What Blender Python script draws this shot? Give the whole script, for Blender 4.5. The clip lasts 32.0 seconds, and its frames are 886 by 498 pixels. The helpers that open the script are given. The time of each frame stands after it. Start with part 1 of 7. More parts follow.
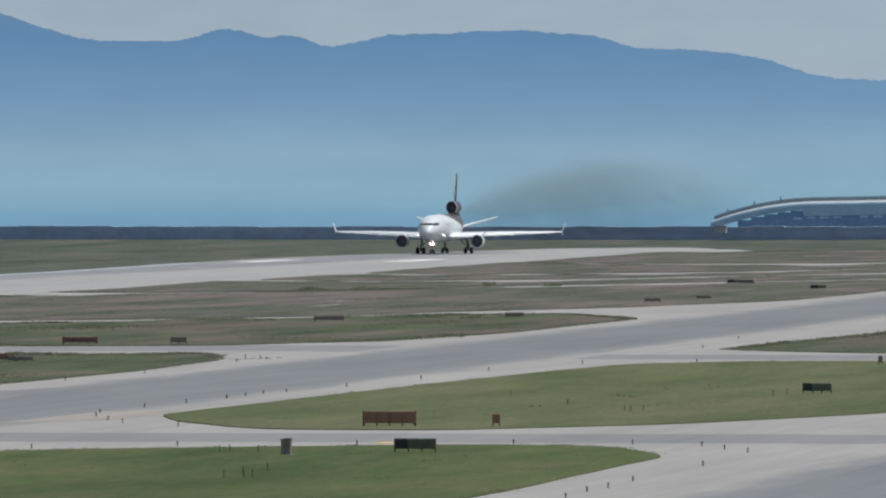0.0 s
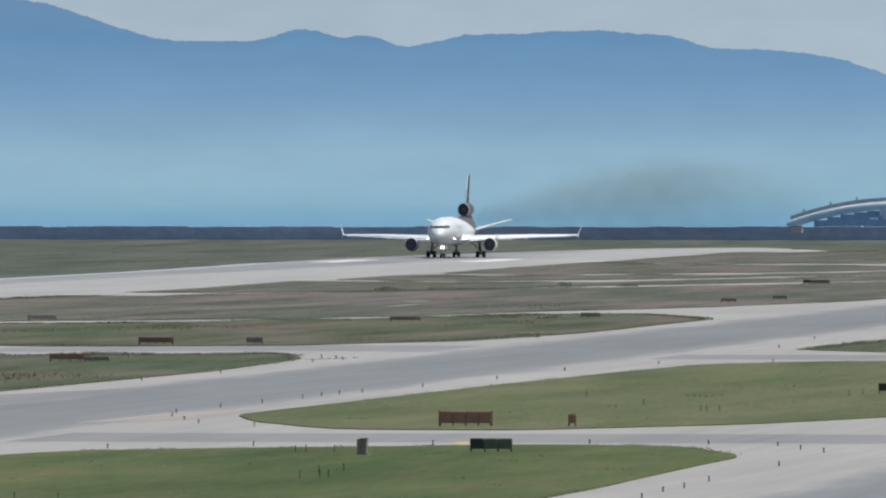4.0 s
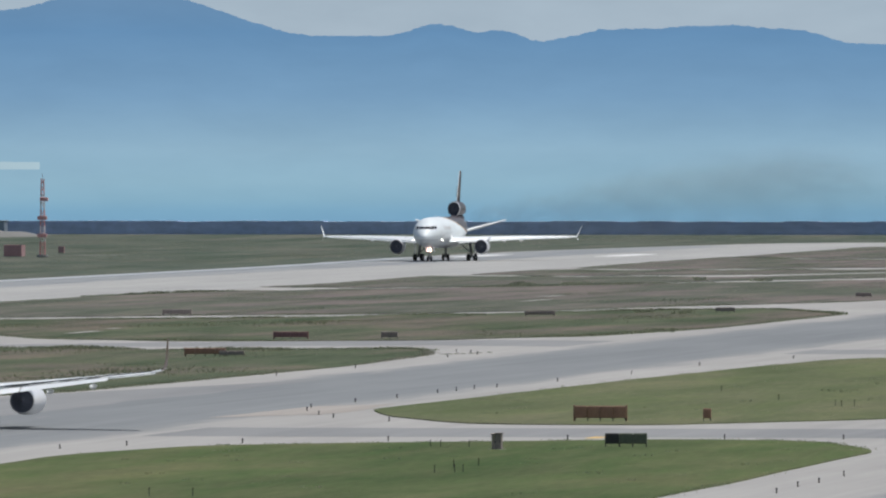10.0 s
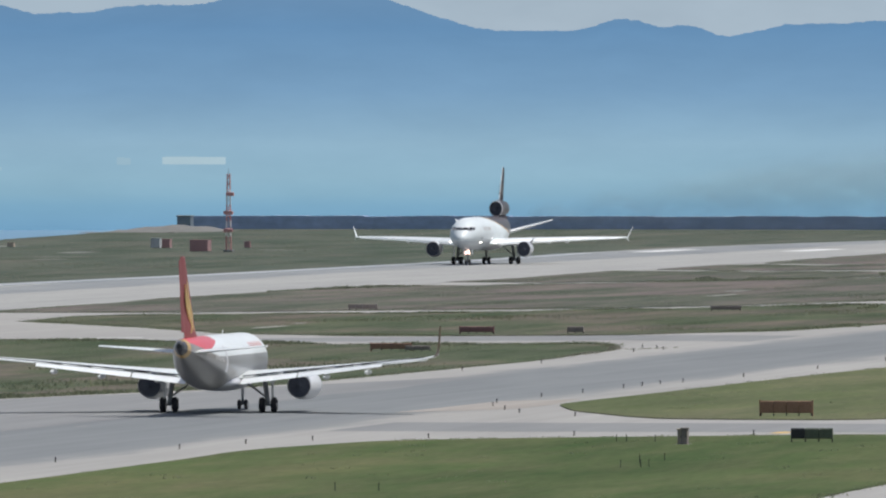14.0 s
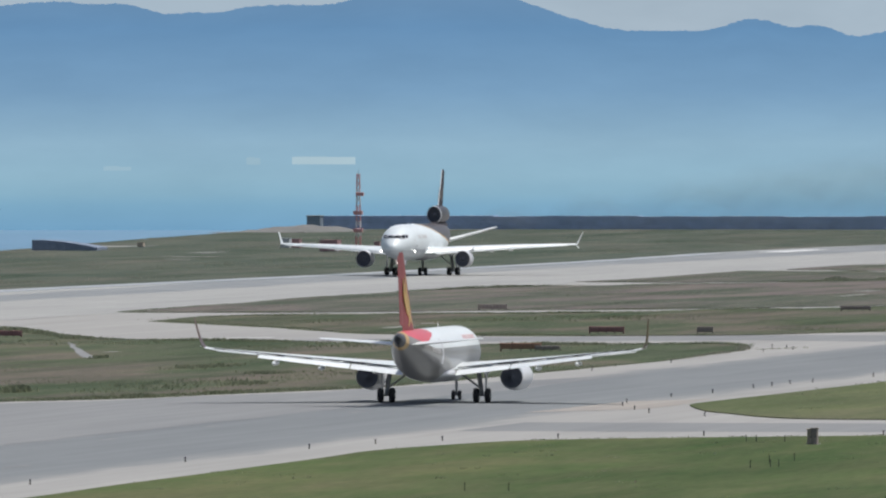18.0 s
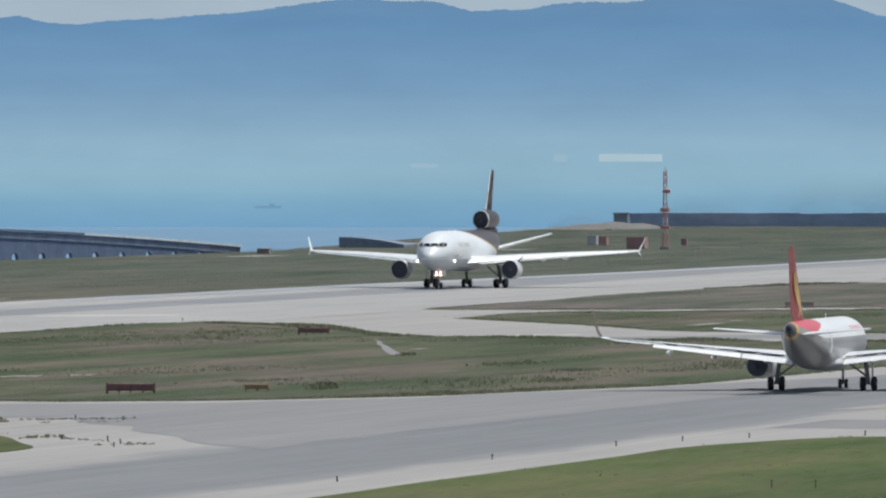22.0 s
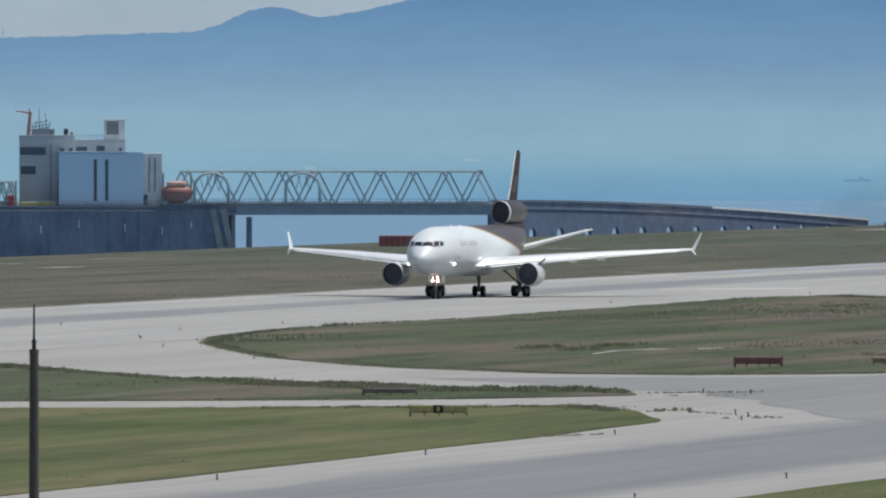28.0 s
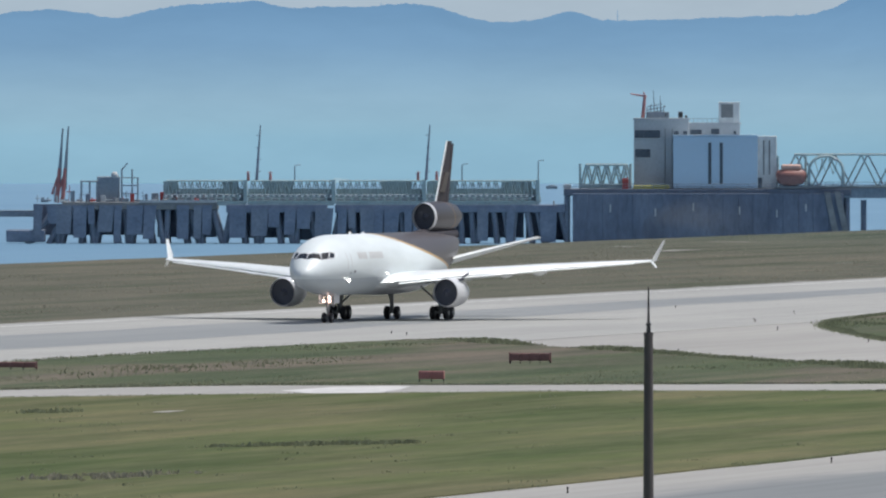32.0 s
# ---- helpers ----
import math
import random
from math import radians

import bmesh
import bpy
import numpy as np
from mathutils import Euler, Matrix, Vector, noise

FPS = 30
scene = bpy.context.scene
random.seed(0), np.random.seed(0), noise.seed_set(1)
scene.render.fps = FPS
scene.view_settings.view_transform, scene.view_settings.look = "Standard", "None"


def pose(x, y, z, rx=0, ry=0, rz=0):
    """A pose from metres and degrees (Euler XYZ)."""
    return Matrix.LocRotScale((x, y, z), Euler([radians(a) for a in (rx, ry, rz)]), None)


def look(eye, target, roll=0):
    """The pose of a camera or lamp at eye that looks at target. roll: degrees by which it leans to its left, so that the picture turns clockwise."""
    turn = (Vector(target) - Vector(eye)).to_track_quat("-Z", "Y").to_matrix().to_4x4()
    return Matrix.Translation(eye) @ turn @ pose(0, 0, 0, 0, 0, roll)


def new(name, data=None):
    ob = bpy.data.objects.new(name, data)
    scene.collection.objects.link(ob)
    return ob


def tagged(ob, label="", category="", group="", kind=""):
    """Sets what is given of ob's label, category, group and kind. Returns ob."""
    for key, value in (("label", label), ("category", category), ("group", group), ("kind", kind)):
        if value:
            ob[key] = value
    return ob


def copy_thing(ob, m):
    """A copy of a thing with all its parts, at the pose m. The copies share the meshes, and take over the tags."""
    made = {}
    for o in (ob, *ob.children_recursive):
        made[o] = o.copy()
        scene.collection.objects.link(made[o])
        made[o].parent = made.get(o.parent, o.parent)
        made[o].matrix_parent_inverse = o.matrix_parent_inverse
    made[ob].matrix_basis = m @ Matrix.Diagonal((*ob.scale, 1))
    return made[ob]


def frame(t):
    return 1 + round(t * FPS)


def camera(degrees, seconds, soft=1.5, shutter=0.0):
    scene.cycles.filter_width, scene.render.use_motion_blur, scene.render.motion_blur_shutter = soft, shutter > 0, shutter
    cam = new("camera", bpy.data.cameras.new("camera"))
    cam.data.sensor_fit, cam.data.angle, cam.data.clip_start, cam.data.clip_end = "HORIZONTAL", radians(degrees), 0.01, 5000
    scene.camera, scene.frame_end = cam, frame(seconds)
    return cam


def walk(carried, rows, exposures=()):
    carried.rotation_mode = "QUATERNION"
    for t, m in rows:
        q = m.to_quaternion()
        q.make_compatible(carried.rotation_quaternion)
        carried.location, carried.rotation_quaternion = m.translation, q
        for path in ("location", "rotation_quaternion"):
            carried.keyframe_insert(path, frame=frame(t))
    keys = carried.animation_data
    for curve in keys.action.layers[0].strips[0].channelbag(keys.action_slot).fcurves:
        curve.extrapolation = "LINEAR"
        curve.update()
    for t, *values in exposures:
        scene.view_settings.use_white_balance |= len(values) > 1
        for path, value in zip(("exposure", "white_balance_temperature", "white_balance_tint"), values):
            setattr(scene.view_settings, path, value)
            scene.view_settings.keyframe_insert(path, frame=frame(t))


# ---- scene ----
from mathutils.geometry import delaunay_2d_cdt

# World: the runway runs along y; the camera stands at x = y = 0 on a terrace.
# ---- camera ----
CAM_Z = 20.4
cam = camera(3.521, 32.0, soft=2.2)
SWEEP = """
0,-6.8530,0.3820 0.5,-6.8575,0.3820 1,-6.8777,0.3820 1.5,-6.9541,0.3820 2,-6.9744,0.3820
2.5,-7.0429,0.3865 3,-7.0508,0.3865 3.5,-7.1148,0.3820 5.5,-7.2597,0.3876 6,-7.3451,0.3887
6.5,-7.3451,0.3887 7,-7.3496,0.3887 7.5,-7.4125,0.3887 8,-7.4968,0.3932 8.5,-7.5406,0.3955
9,-7.6035,0.4022 9.5,-7.6484,0.4022 10,-7.6911,0.4022 10.5,-7.7630,0.4067 11,-7.8349,0.4089
11.5,-7.9383,0.4067 12,-8.0079,0.4112 12.5,-8.1225,0.4202 13,-8.2214,0.4202 13.5,-8.2686,0.4213
14,-8.4303,0.4224 14.5,-8.5517,0.4213 16.5,-8.6876,0.4190 17,-8.7842,0.4247 17.5,-8.8629,0.4202
18,-8.9460,0.4224 18.5,-9.0898,0.4258 19,-9.2044,0.4258 19.5,-9.3572,0.4269 20,-9.4853,0.4292
20.5,-9.6066,0.4292 21,-9.7549,0.4292 21.5,-9.9189,0.4337 22,-10.1661,0.4337 22.5,-10.2941,0.4359
23,-10.4424,0.4359 23.5,-10.6424,0.4426 24,-10.8727,0.4471 24.5,-11.0457,0.4539 26.5,-11.8771,0.5123
27,-12.1355,0.5258 27.5,-12.3826,0.5325 28,-12.6612,0.5393 28.5,-12.9657,0.5505 29,-13.1690,0.5572
29.5,-13.3904,0.5707 30,-13.6420,0.5819 30.5,-13.9206,0.5819 31,-14.2341,0.5898 31.5,-14.6003,0.5954
32,-15.1036,0.6067
"""
rows = []
for word in SWEEP.split():
    t, turn, dip = map(float, word.split(","))
    rows.append((t, pose(0, 0, CAM_Z, 90 - dip, 0, -turn)))
walk(cam, rows, exposures=[(0, -0.31), (1, -0.215), (2, -0.13), (6, -0.15), (9, -0.165), (13, -0.14), (21, -0.15), (24, -0.21), (28, -0.26), (30, -0.19), (32, -0.10)])

# ---- light: high summer sun to the right and slightly beyond the field, hazy sky ----
SUN_EL, SUN_AZ = 68.0, 66.0      # azimuth clockwise from +y
world = bpy.data.worlds.new("sky")
scene.world = world
world.use_nodes = True
wn = world.node_tree.nodes
sky = wn.new("ShaderNodeTexSky")
sky.sky_type = "NISHITA"
sky.sun_disc = False
sky.sun_elevation = radians(SUN_EL)
sky.sun_rotation = radians(SUN_AZ)
sky.dust_density = 3.0
sky.air_density = 1.0
wn["Background"].inputs[1].default_value = 0.10
world.node_tree.links.new(sky.outputs[0], wn["Background"].inputs[0])
lamp = bpy.data.lights.new("sun", "SUN")
lamp.energy, lamp.angle, lamp.color = 3.6, radians(0.53), (1.0, 0.985, 0.958)
sun = new("sun", lamp)
sdir = Vector((math.sin(radians(SUN_AZ)) * math.cos(radians(SUN_EL)),
               math.cos(radians(SUN_AZ)) * math.cos(radians(SUN_EL)), math.sin(radians(SUN_EL))))
sun.matrix_world = look(sdir * 100, (0, 0, 0))


# ---- materials ----
def nodes_of(name):
    m = bpy.data.materials.new(name)
    m.use_nodes = True
    return m, m.node_tree.nodes, m.node_tree.links, m.node_tree.nodes["Principled BSDF"]


def ramp_node(n, stops):
    r = n.new("ShaderNodeValToRGB")
    e = r.color_ramp.elements
    while len(e) < len(stops):
        e.new(0.5)
    for el, (p, c) in zip(e, stops):
        el.position, el.color = p, (*c, 1)
    return r


def noise_node(n, l, coord, scale, freq=1.0, detail=6, rough=0.6):
    mp = n.new("ShaderNodeMapping")
    mp.inputs["Scale"].default_value = scale
    l.new(coord, mp.inputs[0])
    t = n.new("ShaderNodeTexNoise")
    t.inputs["Scale"].default_value = freq
    t.inputs["Detail"].default_value = detail
    t.inputs["Roughness"].default_value = rough
    l.new(mp.outputs[0], t.inputs[0])
    return t.outputs[0]


def mix_node(n, l, a, b, fac, mode="MIX"):
    x = n.new("ShaderNodeMix")
    x.data_type, x.blend_type = "RGBA", mode
    for sock, v in ((x.inputs[0], fac), (x.inputs[6], a), (x.inputs[7], b)):
        if isinstance(v, bpy.types.NodeSocket):
            l.new(v, sock)
        else:
            sock.default_value = v if isinstance(v, float) else (*v, 1)
    return x.outputs[2]


def bump_node(n, l, b, height, strength, dist):
    k = n.new("ShaderNodeBump")
    k.inputs["Strength"].default_value, k.inputs["Distance"].default_value = strength, dist
    l.new(height, k.inputs["Height"])
    l.new(k.outputs[0], b.inputs["Normal"])


def mat(name, dark, light, big=(1, 1, 1), fine=(8, 8, 8), rough=0.6, metal=0.0, bump=0.0, where="Object", island=0.0, vary=0.0, spec=0.5):
    """Two-scale surface: large patches and fine grain between two colours."""
    m, n, l, b = nodes_of(name)
    if where == "World":
        coord = n.new("ShaderNodeNewGeometry").outputs["Position"]
    else:
        coord = n.new("ShaderNodeTexCoord").outputs["Object"]
    a = noise_node(n, l, coord, big)
    f = noise_node(n, l, coord, fine, 1.0, 4, 0.65)
    ra = ramp_node(n, [(0.3, dark), (0.7, light)])
    l.new(a, ra.inputs[0])
    rf = ramp_node(n, [(0.25, (0.62, 0.62, 0.62)), (0.75, (1.25, 1.25, 1.25))])
    l.new(f, rf.inputs[0])
    col = mix_node(n, l, ra.outputs[0], rf.outputs[0], 0.6, "MULTIPLY")
    if island:
        g = n.new("ShaderNodeNewGeometry")
        ri = ramp_node(n, [(0, (1 - island,) * 3), (1, (1 + island,) * 3)])
        l.new(g.outputs["Random Per Island"], ri.inputs[0])
        col = mix_node(n, l, col, ri.outputs[0], 1.0, "MULTIPLY")
    if vary:
        o = n.new("ShaderNodeObjectInfo")
        ro = ramp_node(n, [(0, (1 - vary,) * 3), (1, (1 + vary,) * 3)])
        l.new(o.outputs["Random"], ro.inputs[0])
        col = mix_node(n, l, col, ro.outputs[0], 1.0, "MULTIPLY")
    l.new(col, b.inputs["Base Color"])
    b.inputs["Roughness"].default_value, b.inputs["Metallic"].default_value = rough, metal
    b.inputs["Specular IOR Level"].default_value = spec
    if bump:
        bump_node(n, l, b, f, 0.6, bump)
    return m


def leaf_mat(name, dark, light):
    """Thin leaves: half of the light passes through them."""
    m = mat(name, dark, light, (0.03, 0.01, 1), (1, 0.2, 1), 0.9, where="World", island=0.2, spec=0.1)
    n, l = m.node_tree.nodes, m.node_tree.links
    b = n["Principled BSDF"]
    tl = n.new("ShaderNodeBsdfTranslucent")
    l.new(b.inputs["Base Color"].links[0].from_socket, tl.inputs[0])
    mx = n.new("ShaderNodeMixShader")
    mx.inputs[0].default_value = 0.5
    l.new(b.outputs[0], mx.inputs[1])
    l.new(tl.outputs[0], mx.inputs[2])
    l.new(mx.outputs[0], n["Material Output"].inputs[0])
    return m


def glow_mat(name, color, strength):
    m, n, l, b = nodes_of(name)
    b.inputs["Base Color"].default_value = (*color, 1)
    b.inputs["Emission Color"].default_value = (*color, 1)
    b.inputs["Emission Strength"].default_value = strength
    return m


def grass_mat(name, a, b2, c, dry, bare=None, drift=0.8, patch=0.105):
    """Mown and wild grass: wide green and straw patches, streaks and fine grain."""
    m, n, l, b = nodes_of(name)
    pos = n.new("ShaderNodeNewGeometry").outputs["Position"]
    p1 = noise_node(n, l, pos, (0.045, 0.009, 0.1), 1, 5, 0.6)
    p2 = noise_node(n, l, pos, (0.28, 0.022, 0.3), 1, 6, 0.7)
    p3 = noise_node(n, l, pos, (2.6, 0.16, 1), 1, 4, 0.7)
    r1 = ramp_node(n, [(0.515 - patch, a), (0.515, b2), (0.515 + patch, c)])
    l.new(p1, r1.inputs[0])
    base = r1.outputs[0]
    if bare:
        # the nearer stretch of the shore field is bare and brown
        sep = n.new("ShaderNodeSeparateXYZ")
        l.new(pos, sep.inputs[0])
        mk = n.new("ShaderNodeMapRange")
        mk.interpolation_type = "SMOOTHSTEP"
        mk.inputs[1].default_value, mk.inputs[2].default_value = 1900, 2450
        mk.inputs[3].default_value, mk.inputs[4].default_value = 0.75, 0.0
        l.new(sep.outputs[1], mk.inputs[0])
        base = mix_node(n, l, base, bare, mk.outputs[0])
    r2 = ramp_node(n, [(0.35, (0, 0, 0)), (0.68, (1, 1, 1))])
    l.new(p2, r2.inputs[0])
    col = mix_node(n, l, base, dry, r2.outputs[0])
    col = mix_node(n, l, base, col, 0.5)
    r3 = ramp_node(n, [(0.3, (0.6, 0.62, 0.6)), (0.7, (1.3, 1.28, 1.25))])
    l.new(p3, r3.inputs[0])
    col = mix_node(n, l, col, r3.outputs[0], 0.55, "MULTIPLY")
    # thicker, greener growth in ragged drifts, and thin straw-coloured gaps between them
    p4 = noise_node(n, l, pos, (0.13, 0.011, 0.2), 1, 6, 0.68)
    r4 = ramp_node(n, [(0.38, (0.60, 0.72, 0.56)), (0.48, (0.97, 0.98, 0.93)), (0.61, (1.28, 1.22, 1.12))])
    l.new(p4, r4.inputs[0])
    col = mix_node(n, l, col, r4.outputs[0], drift, "MULTIPLY")
    l.new(col, b.inputs["Base Color"])
    b.inputs["Roughness"].default_value = 0.95
    b.inputs["Specular IOR Level"].default_value = 0.1
    return m


def pave_mat(name, dark, light, stain, seam=0.0, rough=0.85, lanes=()):
    """Asphalt or concrete: broad tone changes along the lane, tyre streaks, patches, slab joints."""
    m, n, l, b = nodes_of(name)
    pos = n.new("ShaderNodeNewGeometry").outputs["Position"]
    p1 = noise_node(n, l, pos, (0.05, 0.008, 0.1), 1, 4, 0.55)
    p2 = noise_node(n, l, pos, (0.6, 0.012, 0.3), 1, 5, 0.65)
    p3 = noise_node(n, l, pos, (0.2, 0.05, 1), 1, 5, 0.75)
    r1 = ramp_node(n, [(0.3, dark), (0.7, light)])
    l.new(p1, r1.inputs[0])
    r2 = ramp_node(n, [(0.3, (0.86, 0.86, 0.87)), (0.7, (1.1, 1.1, 1.09))])
    l.new(p2, r2.inputs[0])
    col = mix_node(n, l, r1.outputs[0], r2.outputs[0], 0.8, "MULTIPLY")
    r3 = ramp_node(n, [(0.56, (0, 0, 0)), (0.72, (1, 1, 1))])
    l.new(p3, r3.inputs[0])
    col2 = mix_node(n, l, col, stain, r3.outputs[0])
    col = mix_node(n, l, col, col2, 0.35)
    for centre in lanes:
        # the dark lane surfacing fades out unevenly into the shoulder
        sep = n.new("ShaderNodeSeparateXYZ")
        l.new(pos, sep.inputs[0])
        off = n.new("ShaderNodeMath")
        off.operation = "SUBTRACT"
        l.new(sep.outputs[0], off.inputs[0])
        off.inputs[1].default_value = centre
        ab = n.new("ShaderNodeMath")
        ab.operation = "ABSOLUTE"
        l.new(off.outputs[0], ab.inputs[0])
        edge = noise_node(n, l, pos, (0.25, 0.022, 1), 1, 5, 0.65)
        wob = n.new("ShaderNodeMath")
        wob.operation = "MULTIPLY_ADD"
        l.new(edge, wob.inputs[0])
        wob.inputs[1].default_value = 9.0
        l.new(ab.outputs[0], wob.inputs[2])
        mk = n.new("ShaderNodeMapRange")
        mk.interpolation_type = "SMOOTHSTEP"
        mk.inputs[1].default_value, mk.inputs[2].default_value = 13.4, 18.0
        mk.inputs[3].default_value, mk.inputs[4].default_value = 0.92, 0.0
        l.new(wob.outputs[0], mk.inputs[0])
        col = mix_node(n, l, col, (0.19, 0.202, 0.207), mk.outputs[0])
    if seam:
        br = n.new("ShaderNodeTexBrick")
        br.offset = 0.0
        br.inputs["Scale"].default_value = 1.0
        br.inputs["Brick Width"].default_value = seam
        br.inputs["Row Height"].default_value = seam
        br.inputs["Mortar Size"].default_value = 0.03
        br.inputs["Color1"].default_value = (1, 1, 1, 1)
        br.inputs["Color2"].default_value = (0.94, 0.94, 0.94, 1)
        br.inputs["Mortar"].default_value = (0.55, 0.55, 0.55, 1)
        l.new(pos, br.inputs["Vector"])
        col = mix_node(n, l, col, br.outputs["Color"], 0.8, "MULTIPLY")
    l.new(col, b.inputs["Base Color"])
    b.inputs["Roughness"].default_value = rough
    b.inputs["Specular IOR Level"].default_value = 0.25
    return m


GRASS_NEAR = grass_mat("mown_grass", (0.050, 0.085, 0.029), (0.073, 0.108, 0.040), (0.110, 0.123, 0.056), (0.134, 0.120, 0.072), drift=0.4)
GRASS_SUNNY = grass_mat("sunburnt_mown_grass", (0.080, 0.106, 0.047), (0.099, 0.122, 0.057), (0.121, 0.132, 0.072), (0.142, 0.133, 0.09), drift=0.5)
GRASS_OLIVE = grass_mat("olive_grass", (0.064, 0.090, 0.036), (0.088, 0.106, 0.048), (0.120, 0.119, 0.066), (0.138, 0.128, 0.084))
GRASS_MID = grass_mat("rough_grass", (0.060, 0.083, 0.048), (0.090, 0.097, 0.067), (0.122, 0.107, 0.093), (0.128, 0.124, 0.098), patch=0.06)
# far strips: mauve-brown dry growth, greyed by haze painted into the colour
GRASS_STRIP = grass_mat("hazed_rough_grass", (0.080, 0.093, 0.073), (0.115, 0.111, 0.099), (0.148, 0.125, 0.125), (0.146, 0.138, 0.126), patch=0.07)
GRASS_FAR = grass_mat("far_grass", (0.062, 0.085, 0.068), (0.078, 0.096, 0.078), (0.100, 0.106, 0.090), (0.122, 0.120, 0.104), (0.110, 0.103, 0.084))
ASPHALT = pave_mat("taxiway_asphalt", (0.172, 0.184, 0.19), (0.21, 0.222, 0.226), (0.155, 0.162, 0.166))
SHOULDER = pave_mat("shoulder_asphalt", (0.302, 0.296, 0.280), (0.358, 0.350, 0.330), (0.262, 0.253, 0.238), lanes=(-172.0, -76.0))
LINK = pave_mat("link_asphalt", (0.208, 0.213, 0.214), (0.250, 0.253, 0.252), (0.192, 0.196, 0.197))
CONCRETE = pave_mat("runway_concrete", (0.322, 0.323, 0.310), (0.376, 0.374, 0.356), (0.286, 0.286, 0.274), 7.5)
# pale smooth surface made to look like a mirage of the sky
MIRAGE = pave_mat("mirage_paving", (0.35, 0.36, 0.365), (0.40, 0.41, 0.415), (0.32, 0.33, 0.335), rough=0.3)
RUBBER = pave_mat("rubbered_lane", (0.22, 0.232, 0.234), (0.27, 0.278, 0.275), (0.20, 0.207, 0.208), rough=0.6)
PALECON = mat("new_concrete", (0.50, 0.49, 0.48), (0.62, 0.61, 0.60), (0.3, 0.05, 1), (2, 0.3, 1), 0.8, where="World")
WHITE_LINE = mat("white_marking", (0.62, 0.62, 0.60), (0.78, 0.78, 0.76), (0.3, 0.05, 1), (2, 0.3, 1), 0.6, where="World")
YELLOW_LINE = mat("yellow_marking", (0.55, 0.36, 0.10), (0.70, 0.48, 0.16), (0.3, 0.05, 1), (2, 0.3, 1), 0.6, where="World")
BLACK_METAL = mat("dark_metal", (0.02, 0.02, 0.022), (0.05, 0.05, 0.055), rough=0.5)
GAP = mat("shadowed_gap", (0.015, 0.015, 0.017), (0.03, 0.03, 0.033), rough=0.95, spec=0.0)
TYRE = mat("tyre_rubber", (0.034, 0.034, 0.038), (0.055, 0.055, 0.06), (3, 3, 3), (20, 20, 20), 0.8)
STEEL = mat("grey_steel", (0.30, 0.31, 0.33), (0.42, 0.43, 0.45), (1, 1, 1), (6, 6, 6), 0.45, 0.3)

SEA_Z = -8.0


# ---- mesh helpers ----
def part(name, bm, material, parent=None, label="", smooth=False):
    me = bpy.data.meshes.new(name)
    bmesh.ops.recalc_face_normals(bm, faces=bm.faces[:])
    if smooth:
        for f in bm.faces:
            f.smooth = True
        for e in bm.edges:
            if len(e.link_faces) == 2 and e.calc_face_angle(0.0) > 0.75:
                e.smooth = False
    bm.to_mesh(me)
    bm.free()
    me.materials.append(material)
    ob = new(name, me)
    if parent is not None:
        ob.parent = parent
    if label:
        ob["label"] = label
    return ob


def box(bm, cx, cy, cz, sx, sy, sz, bevel=0.0, rot=None):
    r = bmesh.ops.create_cube(bm, size=1.0)
    vs = r["verts"]
    for v in vs:
        v.co = Vector((v.co.x * sx, v.co.y * sy, v.co.z * sz))
    if bevel:
        es = list({e for v in vs for e in v.link_edges})
        vs = list({v for f in bmesh.ops.bevel(bm, geom=es, offset=bevel, segments=1, affect="EDGES")["faces"] for v in f.verts} | {v for v in vs if v.is_valid})
    for v in vs:
        if rot is not None:
            v.co = rot @ v.co
        v.co += Vector((cx, cy, cz))
    return bm


def rod(bm, a, b, r1, r2=None, seg=8):
    a, b = Vector(a), Vector(b)
    d = b - a
    q = d.to_track_quat("Z", "Y").to_matrix()
    r2 = r1 if r2 is None else r2
    rings = []
    for p, r in ((a, r1), (b, r2)):
        rings.append([bm.verts.new(p + q @ Vector((r * math.cos(k * math.tau / seg), r * math.sin(k * math.tau / seg), 0))) for k in range(seg)])
    for k in range(seg):
        bm.faces.new((rings[0][k], rings[0][(k + 1) % seg], rings[1][(k + 1) % seg], rings[1][k]))
    bm.faces.new(rings[0][::-1])
    bm.faces.new(rings[1])
    return bm


def skin(bm, rings, cap=True, closed=True):
    """Quads between rings of points; the rings close on themselves unless told not to."""
    vr = [[bm.verts.new(p) for p in r] for r in rings]
    k = len(vr[0])
    for a, b in zip(vr, vr[1:]):
        for i in range(k if closed else k - 1):
            j = (i + 1) % k
            bm.faces.new((a[i], a[j], b[j], b[i]))
    if cap:
        bm.faces.new(vr[0][::-1])
        bm.faces.new(vr[-1])
    return bm


def ground_z(x):
    """The taxiways lie level; the field falls 1.9 m towards the runway."""
    return 0.0 if x > -200 else (-1.9 if x < -340 else -1.9 * (-200 - x) / 140)


def rounded(corners, steps=10):
    """A closed outline through corners (x, y, r): r is the length cut off at each side and rounded."""
    out = []
    n = len(corners)
    for i in range(n):
        p = Vector(corners[i][:2])
        r = corners[i][2]
        if r <= 0:
            out.append(p)
            continue
        a = p + (Vector(corners[i - 1][:2]) - p).normalized() * r
        b = p + (Vector(corners[(i + 1) % n][:2]) - p).normalized() * r
        for k in range(steps + 1):
            u = k / steps
            out.append(a * (1 - u) ** 2 + p * 2 * u * (1 - u) + b * u * u)
    return out


